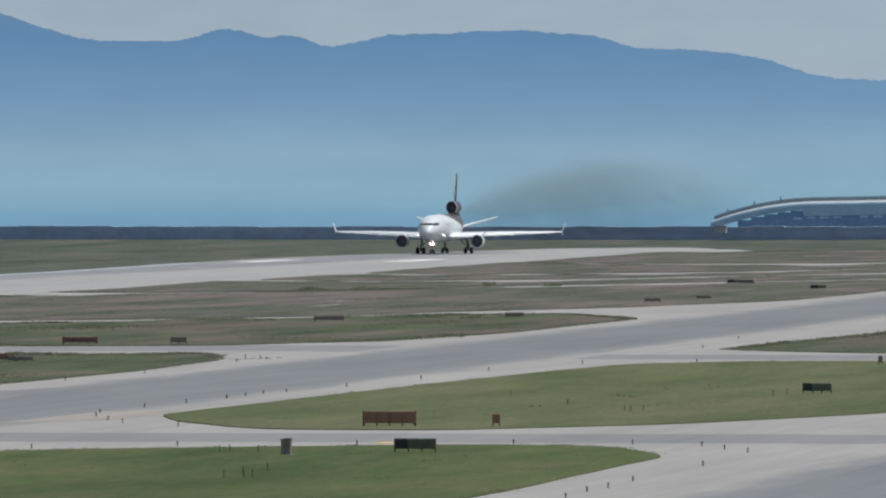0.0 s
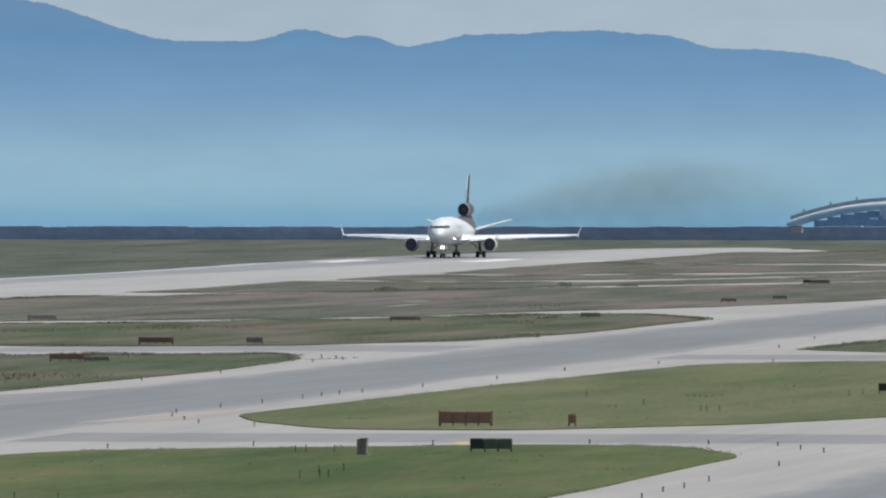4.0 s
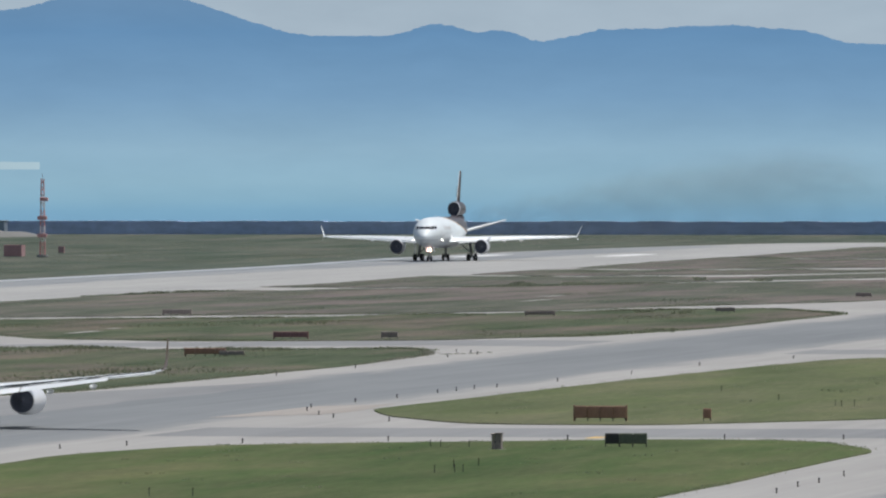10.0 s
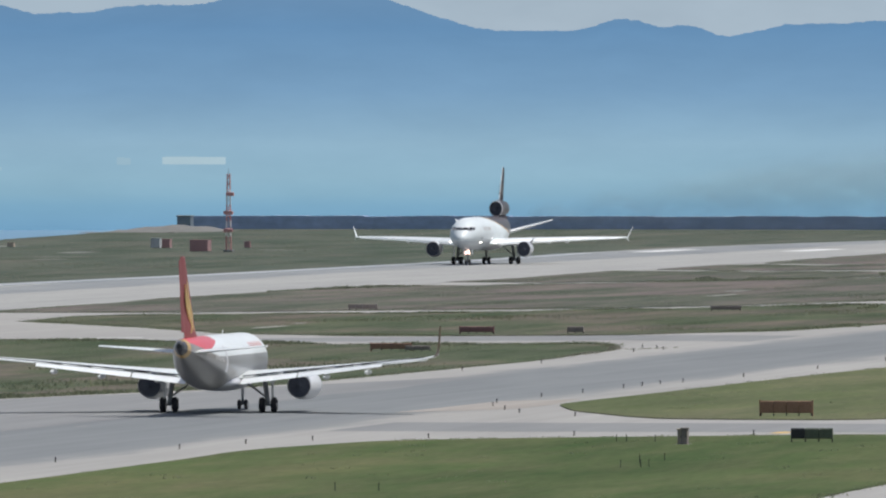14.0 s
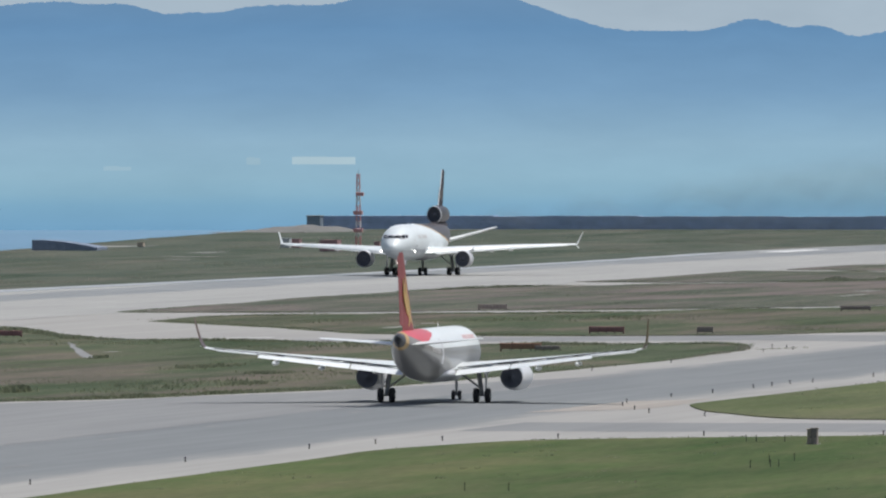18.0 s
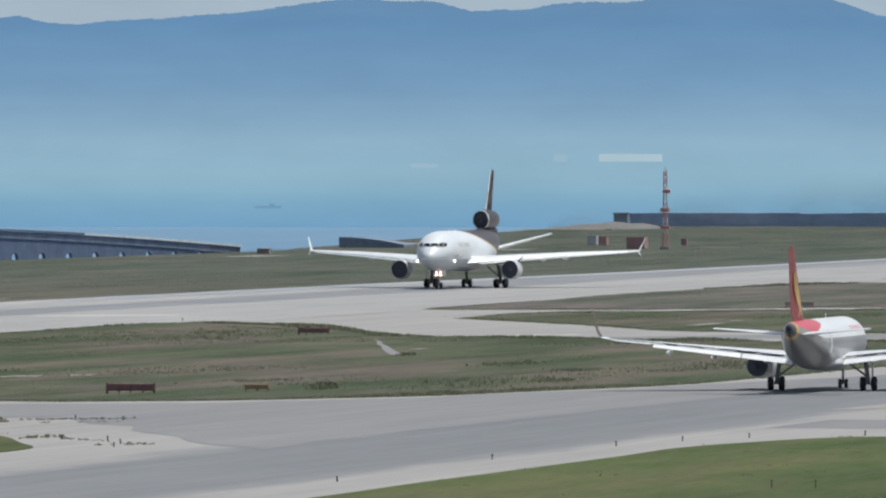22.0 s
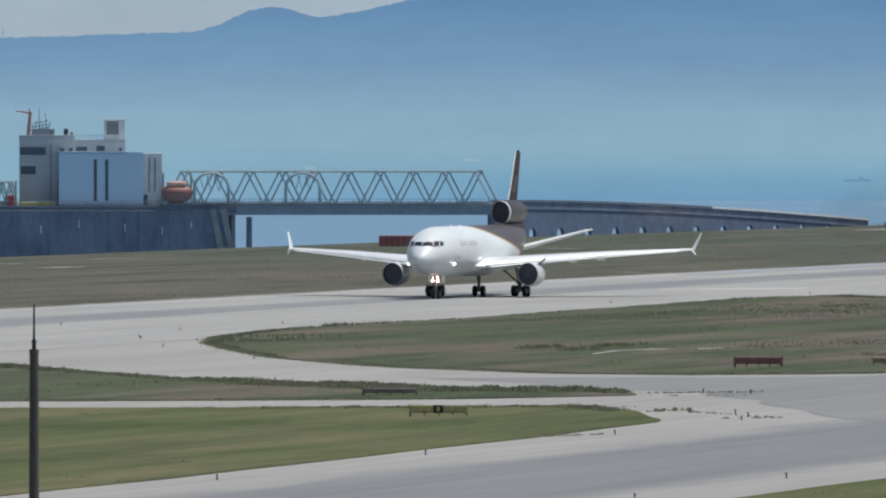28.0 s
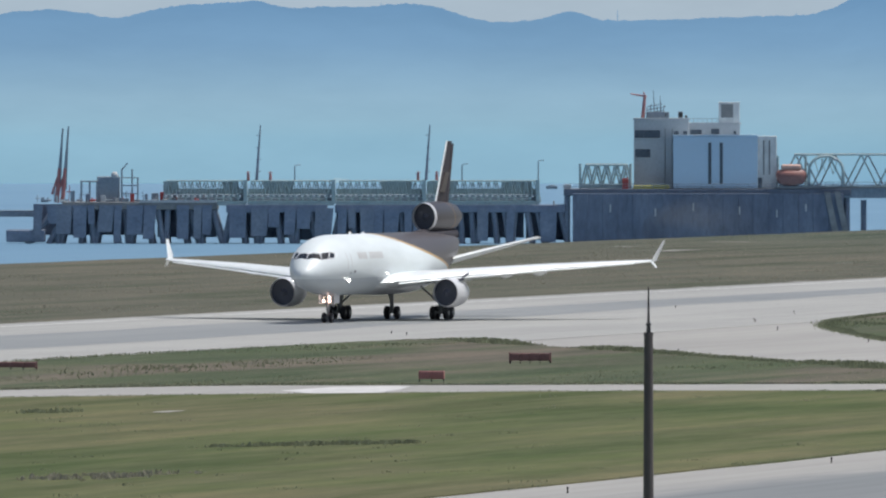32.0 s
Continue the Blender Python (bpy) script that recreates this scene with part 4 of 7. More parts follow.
def build_airliner():
    jet = thing("passenger_jet", "white twin-engined passenger jet with red and amber tail taxiing", "airplane")
    cz = 3.85
    st = smooth_stations([(17.7, 3.3, 0.04, 0.04, 0.04), (17.4, 3.33, 0.5, 0.42, 0.45), (16.6, 3.45, 1.0, 0.95, 0.95), (15.2, 3.65, 1.5, 1.6, 1.5), (13.3, 3.8, 1.85, 1.98, 1.9), (11.2, cz, 1.97, 2.07, 2.05),
                          (0, cz, 1.975, 2.07, 2.07), (-6.0, cz, 1.975, 2.07, 2.05), (-10.0, 4.05, 1.85, 1.88, 1.9), (-14.0, 4.5, 1.4, 1.42, 1.45), (-17.5, 4.95, 0.82, 0.9, 0.85), (-19.5, 5.2, 0.38, 0.45, 0.42), (-19.86, 5.25, 0.26, 0.3, 0.3)])
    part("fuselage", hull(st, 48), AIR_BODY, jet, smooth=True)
    part("exhaust_outlet", lathe_y([(-19.84, 0.24), (-20.0, 0.22), (-19.7, 0.16)], 0, 0, 5.25, 16), DUCT, jet, "dark tail exhaust outlet")
    for s in (1, -1):
        secs = [(1.5, 6.6, -1.6, 2.55, 0.55), (2.1, 5.9, -1.5, 2.65, 0.5), (6.3, 3.0, -1.4, 3.1, 0.32), (11.5, -0.6, -3.6, 3.65, 0.2), (16.6, -4.2, -6.0, 4.2, 0.11), (17.3, -4.8, -6.4, 4.35, 0.09)]
        part("wing", wing_mesh([(s * a, b, c, d, e) for a, b, c, d, e in secs]), WING_PAINT, jet, smooth=True)
        part("flap", wing_mesh([(s * 2.1, -1.55, -3.0, 2.60, 0.10, 0.42), (s * 6.3, -1.46, -2.7, 3.05, 0.09, 0.36)]), WING_PAINT, jet, "lowered grey flap", smooth=True)
        part("flap", wing_mesh([(s * 6.4, -1.5, -2.75, 3.06, 0.09, 0.36), (s * 13.2, -4.55, -5.5, 3.80, 0.06, 0.22)]), WING_PAINT, jet, "lowered grey flap", smooth=True)
        part("aileron", wing_mesh([(s * 13.4, -4.55, -5.25, 3.82, 0.05), (s * 16.4, -5.95, -6.4, 4.14, 0.04)]), WING_PAINT, jet, smooth=True)
        part("slat", wing_mesh([(s * 2.6, 6.2, 5.4, 2.55, 0.08), (s * 5.2, 4.35, 3.7, 2.85, 0.07), (s * 16.5, -3.75, -4.2, 4.05, 0.05)]), WING_PAINT, jet, smooth=True)
        # thin dark strip paints the shade between wing and flap
        part("flap_gap_shade", wing_mesh([(s * 2.1, -1.45, -1.75, 2.77, 0.055), (s * 6.35, -1.38, -1.65, 3.22, 0.052), (s * 13.2, -4.45, -4.7, 3.93, 0.045), (s * 16.6, -5.95, -6.15, 4.28, 0.04)]), GAP, jet, "dark strip for the shaded gap along the trailing edge")
        for k in range(5):
            a = 3.0 + k * 2.1
            yk = -0.35 - max(0.0, a - 6.3) * 0.45
            part("spoiler", wing_mesh([(s * a, yk, yk - 0.95, 2.62 + a * 0.085 + 0.14, 0.03), (s * (a + 1.9), yk - 0.6, yk - 1.45, 2.62 + (a + 1.9) * 0.085 + 0.13, 0.03)]), WING_PAINT, jet)
        bm = bmesh.new()
        rings = []
        for h, out, yl, yt, th in ((0.0, 0.0, -4.8, -6.4, 0.09), (0.35, 0.25, -5.1, -6.6, 0.08), (0.9, 0.40, -5.7, -6.9, 0.06), (2.35, 0.62, -7.1, -7.75, 0.04)):
            rings.append([Vector((s * (17.3 + out + w * th), yl + (yt - yl) * u, 4.35 + h)) for u, w in FOIL])
        skin(bm, rings)
        part("sharklet", bm, SHARK, jet, "dark red upturned wing tip", smooth=True)
        for fx, fy, fz in ((4.4, -1.7, 2.45), (8.6, -2.4, 2.75), (12.0, -4.1, 3.15)):
            part("flap_fairing", lathe_y([(2.0, 0.02), (1.0, 0.16), (0.0, 0.22), (-1.0, 0.15), (-1.7, 0.02)], s * fx, fy, fz, 10), WING_PAINT, jet, smooth=True)
        engine(jet, s * 5.75, 8.2, 1.95, 1.09, 5.4, JET_NACELLE, exhaust=False, tail=((-0.75, 0.94), (-1.0, 0.82), (-1.0, 0.78), (-0.8, 0.8)))
        part("pylon", wing_mesh([(s * 5.75 - 0.18, 6.6, 0.4, 2.9, 0.36), (s * 5.75 + 0.18, 6.6, 0.4, 2.9, 0.36)]), WING_PAINT, jet)
        part("stabiliser", wing_mesh([(s * 0.6, -14.0, -17.6, 4.78, 0.2), (s * 6.3, -17.3, -18.9, 5.28, 0.07)]), WING_PAINT, jet, smooth=True)
        bm = bmesh.new()
        rod(bm, (s * 3.8, 0, 0.6), (s * 3.5, 0.1, 2.6), 0.16, 0.2, 12)
        rod(bm, (s * 3.75, 0, 1.1), (s * 2.1, 0.1, 2.3), 0.08)
        rod(bm, (s * 3.8 - 0.5, 0, 0.57), (s * 3.8 + 0.5, 0, 0.57), 0.07)
        part("gear_leg", bm, GEAR_PAINT, jet, "grey main landing gear leg")
        bm = bmesh.new()
        box(bm, s * 4.12, 0.05, 1.7, 0.05, 0.9, 1.6, 0.02)
        part("gear_door", bm, JET_NACELLE, jet)
        for dx in (-0.46, 0.46):
            wheel(jet, s * 3.8 + dx, 0, 0.58, 0.58, 0.42)
        light(jet, s * 17.62, -6.2, 4.5, 0.05, LIP, "tip_lamp")
    bst = smooth_stations([(8.5, 2.3, 0.4, 0.3, 0.2), (6.0, 2.25, 1.7, 0.7, 0.55), (0.0, 2.2, 2.15, 0.8, 0.6), (-4.0, 2.3, 1.6, 0.6, 0.45), (-6.5, 2.3, 0.3, 0.2, 0.1)])
    part("belly_fairing", hull(bst, 28), JET_NACELLE, jet, smooth=True)
    part("fin", wing_mesh([(5.6, -11.0, -17.4, 0, 0.3), (6.4, -12.6, -17.6, 0, 0.26), (11.96, -17.5, -19.5, 0, 0.11)], True), AIR_FIN, jet, "red fin", smooth=True)
    part("rudder", wing_mesh([(6.3, -17.6, -18.9, 0, 0.13), (11.7, -19.45, -20.3, 0, 0.05)], True), AIR_FIN, jet, "red rudder", smooth=True)
    for s in (1, -1):
        # a plain swirl of amber curves on each side of the fin
        for z0, z1, f0, f1, bow, wide in ((6.3, 10.2, 0.30, 0.42, 0.16, 0.085), (6.2, 9.0, 0.62, 0.50, -0.20, 0.06), (6.8, 9.9, 0.52, 0.74, 0.14, 0.07), (7.4, 8.6, 0.40, 0.56, -0.10, 0.05)):
            bm = bmesh.new()
            rings = []
            for i in range(13):
                u = i / 12
                z = z0 + (z1 - z0) * u
                lead, trail = -12.6 - (z - 6.4) * 0.88, -17.6 - (z - 6.4) * 0.34
                y = lead + (trail - lead) * (f0 + (f1 - f0) * u + bow * math.sin(u * math.pi))
                hw = (lead - trail) * (0.015 + wide * math.sin(u * math.pi) ** 0.8)
                t2 = 0.26 - (z - 6.4) * 0.027
                rings.append([Vector((s * (t2 - 0.08), y - hw, z)), Vector((s * (t2 + 0.012), y - hw, z)), Vector((s * (t2 + 0.012), y + hw, z)), Vector((s * (t2 - 0.08), y + hw, z))])
            skin(bm, rings)
            part("emblem", bm, AMBER_PAINT, jet, "amber curved emblem")
    bm = bmesh.new()
    rod(bm, (0, 12.64, 0.38), (0, 12.5, 2.0), 0.1, 0.13, 10)
    rod(bm, (-0.3, 12.64, 0.38), (0.3, 12.64, 0.38), 0.05)
    part("gear_leg", bm, GEAR_PAINT, jet, "grey nose landing gear leg")
    for dx in (-0.26, 0.26):
        wheel(jet, dx, 12.64, 0.38, 0.38, 0.24)
    for s in (1, -1):
        # faded lettering high on the forward flank
        for k in range(7):
            y = 11.2 - k * 0.95
            part("lettering_bar", hull_patch(st, [(y, 90 - s * (90 - 30)), (y - 0.6, 90 - s * (90 - 30)), (y - 0.6, 90 - s * (90 - 43)), (y, 90 - s * (90 - 43))], 0.012, 2, 2), FADED_RED, jet, "faded red lettering block")
        for k in range(6):
            y = -9.4 - k * 0.5
            part("lettering_bar", hull_patch(st, [(y, 90 - s * (90 + 2)), (y - 0.34, 90 - s * (90 + 2)), (y - 0.34, 90 - s * (90 - 10)), (y, 90 - s * (90 - 10))], 0.012, 2, 2), BAR_GREY, jet, "grey lettering block")
        part("rear_door", hull_patch(st, [(-8.0, 90 - s * (90 + 22)), (-8.8, 90 - s * (90 + 22)), (-8.8, 90 - s * (90 - 38)), (-8.0, 90 - s * (90 - 38))], 0.012, 2, 6), JET_NACELLE, jet)
    bm = bmesh.new()
    skin(bm, [[Vector((w * 0.03, 2.4 - u * 0.5 - z * 0.3, 5.85 + z)) for u, w in ((0, 0), (0.5, 1), (1, 0), (0.5, -1))] for z in (0.0, 0.4)])
    part("blade_aerial", bm, JET_NACELLE, jet)
    return jet


freighter = build_freighter()
airliner = build_airliner()


# ---- fuel jetty off the coast ----
JD, JA = 2780.0, -0.25427
# blue of the dark steel and piles holds the haze over the jetty
NAVY = mat("haze_blue_steel", (0.16, 0.198, 0.27), (0.245, 0.284, 0.36), (0.3, 0.3, 0.3), (1.5, 1.5, 1.5), 0.7)
PILE = mat("haze_tinted_pile", (0.19, 0.225, 0.29), (0.26, 0.29, 0.345), (0.4, 0.4, 0.2), (2, 2, 2), 0.8)
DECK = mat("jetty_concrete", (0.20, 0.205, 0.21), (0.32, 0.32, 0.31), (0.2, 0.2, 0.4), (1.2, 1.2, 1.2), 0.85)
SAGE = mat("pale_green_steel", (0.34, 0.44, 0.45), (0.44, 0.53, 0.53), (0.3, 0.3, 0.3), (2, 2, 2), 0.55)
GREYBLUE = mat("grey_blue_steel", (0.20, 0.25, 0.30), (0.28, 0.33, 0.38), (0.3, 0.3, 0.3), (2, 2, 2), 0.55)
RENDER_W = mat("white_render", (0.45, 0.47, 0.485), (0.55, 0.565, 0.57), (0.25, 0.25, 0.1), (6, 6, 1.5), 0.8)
# pale blue cladding with the shade of the shed's front in its tone
BLUEBOX = mat("shaded_blue_cladding", (0.50, 0.64, 0.76), (0.53, 0.67, 0.79), (0.05, 0.05, 0.04), (9, 9, 9), 0.55)
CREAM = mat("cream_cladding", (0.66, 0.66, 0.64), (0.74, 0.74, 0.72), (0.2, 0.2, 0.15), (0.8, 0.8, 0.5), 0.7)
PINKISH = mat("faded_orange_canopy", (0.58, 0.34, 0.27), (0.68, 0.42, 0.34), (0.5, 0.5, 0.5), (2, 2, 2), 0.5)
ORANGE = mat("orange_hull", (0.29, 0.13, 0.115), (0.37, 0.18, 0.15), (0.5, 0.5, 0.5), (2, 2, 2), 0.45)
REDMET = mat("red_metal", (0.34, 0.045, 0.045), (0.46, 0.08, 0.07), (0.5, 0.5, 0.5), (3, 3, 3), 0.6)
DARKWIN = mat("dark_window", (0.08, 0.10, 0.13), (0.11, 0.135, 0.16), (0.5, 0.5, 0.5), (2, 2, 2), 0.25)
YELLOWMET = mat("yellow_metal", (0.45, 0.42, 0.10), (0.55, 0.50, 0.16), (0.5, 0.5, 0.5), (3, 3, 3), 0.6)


# red muted for the haze in front of the far container
DULLRED = mat("dull_red_steel", (0.40, 0.165, 0.165), (0.48, 0.215, 0.21), (0.5, 0.5, 0.5), (3, 3, 3), 0.7)
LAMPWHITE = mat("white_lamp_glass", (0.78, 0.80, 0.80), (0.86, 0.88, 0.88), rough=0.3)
# deeper blue, again with haze mixed into the colour
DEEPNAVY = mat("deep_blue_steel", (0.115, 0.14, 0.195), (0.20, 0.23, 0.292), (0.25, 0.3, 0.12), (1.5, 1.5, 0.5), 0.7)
DARKDECK = mat("dark_jetty_deck", (0.11, 0.13, 0.175), (0.16, 0.18, 0.22), (0.2, 0.2, 0.4), (1.2, 1.2, 1.2), 0.85)


def at_jetty(name, label, category, group=""):
    return thing(name, label, category, JD * math.sin(JA), JD * math.cos(JA), 0, -math.degrees(JA), group)


def piles(parent, xs, ys, top, r=0.55, batter=0.0):
    for x in xs:
        for y in ys:
            bm = bmesh.new()
            b = batter * (1 if random.random() > 0.5 else -1)
            rod(bm, (x + b, y, SEA_Z - 1.5), (x, y, top), r, r * random.uniform(0.9, 1.1), 10)
            part("support_post", bm, PILE, parent)


def build_main_platform():
    p = at_jetty("jetty_platform", "dark blue jetty platform on piles with concrete deck", "jetty")
    bm = bmesh.new()
    box(bm, 25.0, 12, 1.9, 55.4, 26, 1.3, 0.1)
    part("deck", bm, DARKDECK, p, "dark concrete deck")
    # row of dark panels standing in for the shadow below the deck
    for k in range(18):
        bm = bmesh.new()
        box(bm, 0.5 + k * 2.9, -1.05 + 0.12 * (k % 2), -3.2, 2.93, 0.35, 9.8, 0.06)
        part("under_deck_panel", bm, DEEPNAVY, p, "dark blue panel for the shade under the deck")
    piles(p, [-2.0 + k * 3.0 for k in range(19)], (0.4, 9.0, 20.0), 1.4)
    for k in range(24):
        bm = bmesh.new()
        x = -1.5 + k * 2.3
        rod(bm, (x, -0.8, 2.5), (x, -0.8, 3.55), 0.05)
        rod(bm, (x, -0.8, 3.5), (x + 2.3, -0.8, 3.5), 0.05)
        rod(bm, (x, -0.8, 3.0), (x + 2.3, -0.8, 3.0), 0.04)
        part("railing", bm, GREYBLUE, p)
    for x in (49.5, 51.5):
        bm = bmesh.new()
        skin(bm, [[Vector((x, -1.4, -7.5)), Vector((x + 1.2, -1.4, -7.5)), Vector((x + 1.2, 0, -7.5)), Vector((x, 0, -7.5))],
                  [Vector((x - 2.0, -1.4, 2.0)), Vector((x - 0.9, -1.4, 2.0)), Vector((x - 0.9, 0, 2.0)), Vector((x - 2.0, 0, 2.0))]])
        part("raking_fender", bm, DECK, p, "pale raking fender pile")
    # pale upright streaks on the wall, added as small panels
    for x, z in ((6.3, -1.2), (15.0, -2.0), (22.3, -0.9), (31.2, -1.6), (38.4, -2.2), (44.0, -1.1)):
        bm = bmesh.new()
        box(bm, x, -1.3, z, 0.28, 0.12, 1.5, 0.03)
        part("pale_streak", bm, RENDER_W, p, "pale upright streak on the platform wall")
    bm = bmesh.new()
    rod(bm, (55.2, 2, SEA_Z - 1), (55.2, 2, 0.4), 0.55, 0.55, 10)
    part("mooring_pile", bm, PILE, p)
    return p


def build_control_building():
    b = at_jetty("control_building", "white jetty control building with pale blue shed in front", "building")
    z0 = 2.55
    bm = bmesh.new()
    box(bm, 16.2, 10.0, (z0 + 15.9) / 2, 10.6, 9.0, 15.9 - z0, 0.08)
    part("wall", bm, RENDER_W, b)
    bm = bmesh.new()
    box(bm, 25.0, 11.0, (z0 + 15.0) / 2, 7.2 + 5.6, 9.0, 15.0 - z0, 0.08)
    part("wall", bm, RENDER_W, b)
    bm = bmesh.new()
    box(bm, 16.2, 10.0, 16.05, 10.9, 9.3, 0.35, 0.05)
    box(bm, 25.6, 11.0, 15.15, 12.0, 9.2, 0.35, 0.05)
    part("parapet", bm, RENDER_W, b)
    pent = bmesh.new()
    box(pent, 29.3, 9.0, 17.2, 4.0, 5.0, 4.2, 0.08)
    part("penthouse", pent, CREAM, b)
    bm = bmesh.new()
    box(bm, 28.9, 6.46, 17.6, 2.3, 0.1, 2.6, 0.02)
    part("louvre", bm, DECK, b, "grey louvre panel")
    for x, z, w, h in ((13.5, 13.1, 4.9, 1.5), (12.6, 9.4, 2.9, 1.6), (19.1, 13.3, 0.9, 0.8), (20.8, 13.3, 0.8, 0.8), (22.9, 13.5, 2.2, 0.9), (26.6, 13.6, 1.6, 1.1), (30.4, 13.4, 0.5, 0.7)):
        y = 5.42 if x < 21.6 else 6.4
        win = bmesh.new()
        box(win, x, y, z, w, 0.12, h, 0.03)
        wob = part("window", win, DARKWIN, b)
        sill = bmesh.new()
        box(sill, x, y - 0.08, z - h / 2 - 0.08, w + 0.2, 0.2, 0.12, 0.02)
        part("sill", sill, CREAM, wob)
    for x in (16.9, 18.3):
        bm = bmesh.new()
        box(bm, x, 5.45, 8.5, 0.18, 0.1, 11.4, 0.02)
        part("downpipe", bm, DECK, b)
    shed = bmesh.new()
    box(shed, 26.6, -0.1 + 4.2, (z0 + 12.8) / 2, 16.3, 8.0, 12.8 - z0 - 0.1, 0.08)
    sh = part("shed", shed, BLUEBOX, b, "pale blue clad equipment shed, its front in a shade tone")
    # cream block paints the shed's right-hand face as lit by the sun
    bm = bmesh.new()
    box(bm, 36.6, 4.4, (z0 + 12.75) / 2, 3.6, 7.0, 12.75 - z0, 0.06)
    part("sunlit_side", bm, CREAM, b, "cream block for the shed's sunlit side face")
    bm = bmesh.new()
    box(bm, 26.6, 4.1, 12.92, 16.6, 8.3, 0.2, 0.04)
    part("shed_roof", bm, BLUEBOX, b)
    for x in (25.5, 27.7):
        bm = bmesh.new()
        box(bm, x, 0.06, 7.5, 0.6, 0.1, 8.0, 0.02)
        part("slot_window", bm, DARKWIN, sh)
    for x in (35.9, 37.0):
        bm = bmesh.new()
        box(bm, x, 0.86, 8.6, 0.28, 0.1, 6.6, 0.02)
        part("slot_window", bm, DECK, b)
    bm = bmesh.new()
    box(bm, 35.2, 0.84, 3.7, 0.8, 0.1, 2.0, 0.02)
    part("door", bm, DARKWIN, b)
    for k, (x, w, h) in enumerate(((16.7, 2.0, 1.2), (19.9, 0.9, 1.3), (21.0, 0.5, 0.6))):
        bm = bmesh.new()
        box(bm, x, 8.0, 16.2 + h / 2, w, 1.4, h, 0.08)
        unit = part("roof_unit", bm, GREYBLUE, b)
        bm = bmesh.new()
        rod(bm, (x, 7.26, 16.2 + h / 2), (x, 7.32, 16.2 + h / 2), h * 0.35, None, 12)
        part("fan_grille", bm, BLACK_METAL, unit)
    for k in range(9):
        bm = bmesh.new()
        rod(bm, (21.5 + k * 0.9, 6.7, 15.2), (21.5 + k * 0.9, 6.7, 16.2), 0.04, None, 6)
        rod(bm, (21.5 + k * 0.9, 6.7, 16.1), (22.4 + k * 0.9, 6.7, 16.1), 0.04, None, 6)
        part("roof_rail", bm, GREYBLUE, b)
    # roof crane and aerial cluster
    bm = bmesh.new()
    rod(bm, (12.6, 7, 16.1), (13.0, 7, 20.6), 0.38, 0.28, 8)
    part("crane_post", bm, DULLRED, b)
    bm = bmesh.new()
    rod(bm, (13.3, 7, 20.4), (10.2, 7, 20.9), 0.2, 0.1, 8)
    rod(bm, (13.0, 7, 20.6), (12.7, 7, 21.3), 0.15, 0.1, 8)
    part("crane_jib", bm, DULLRED, b)
    for k in range(12):
        x = 13.3 + k * 0.32
        bm = bmesh.new()
        h = 17.6 + (k * 37 % 11) * 0.17
        rod(bm, (x, 7, 16.1), (x + 0.25 * (-1) ** k, 7, h + (2.4 if k in (5, 9) else 0)), 0.15, 0.06, 6)
        rod(bm, (x - 0.4, 7, h - 0.6), (x + 0.5, 7, h - 0.3), 0.1, None, 6)
        part("aerial", bm, GREYBLUE, b)
    bm = bmesh.new()
    box(bm, 15.2, 7.4, 16.8, 3.4, 1.5, 1.3, 0.05)
    part("aerial_base", bm, GREYBLUE, b)
    return b


def lattice(parent, x0, x1, z0, z1, bays, y, material, r):
    """One face of a truss: chords, and a V of diagonals in every bay; each member is a part."""
    for z, q in ((z1, r * 1.35), (z0, r * 1.5)):
        bm = bmesh.new()
        cut = (x1 - x0) / bays * 0.45 if z == z1 else 0.0
        rod(bm, (x0 + cut, y, z), (x1 - cut, y, z), q, None, 6)
        part("chord", bm, material, parent)
    step = (x1 - x0) / bays
    for k in range(bays):
        a = x0 + k * step
        for p, q in (((a, z0), (a + step / 2, z1)), ((a + step / 2, z1), (a + step, z0))):
            bm = bmesh.new()
            rod(bm, (p[0], y, p[1]), (q[0], y, q[1]), r, None, 6)
            part("diagonal", bm, material, parent)


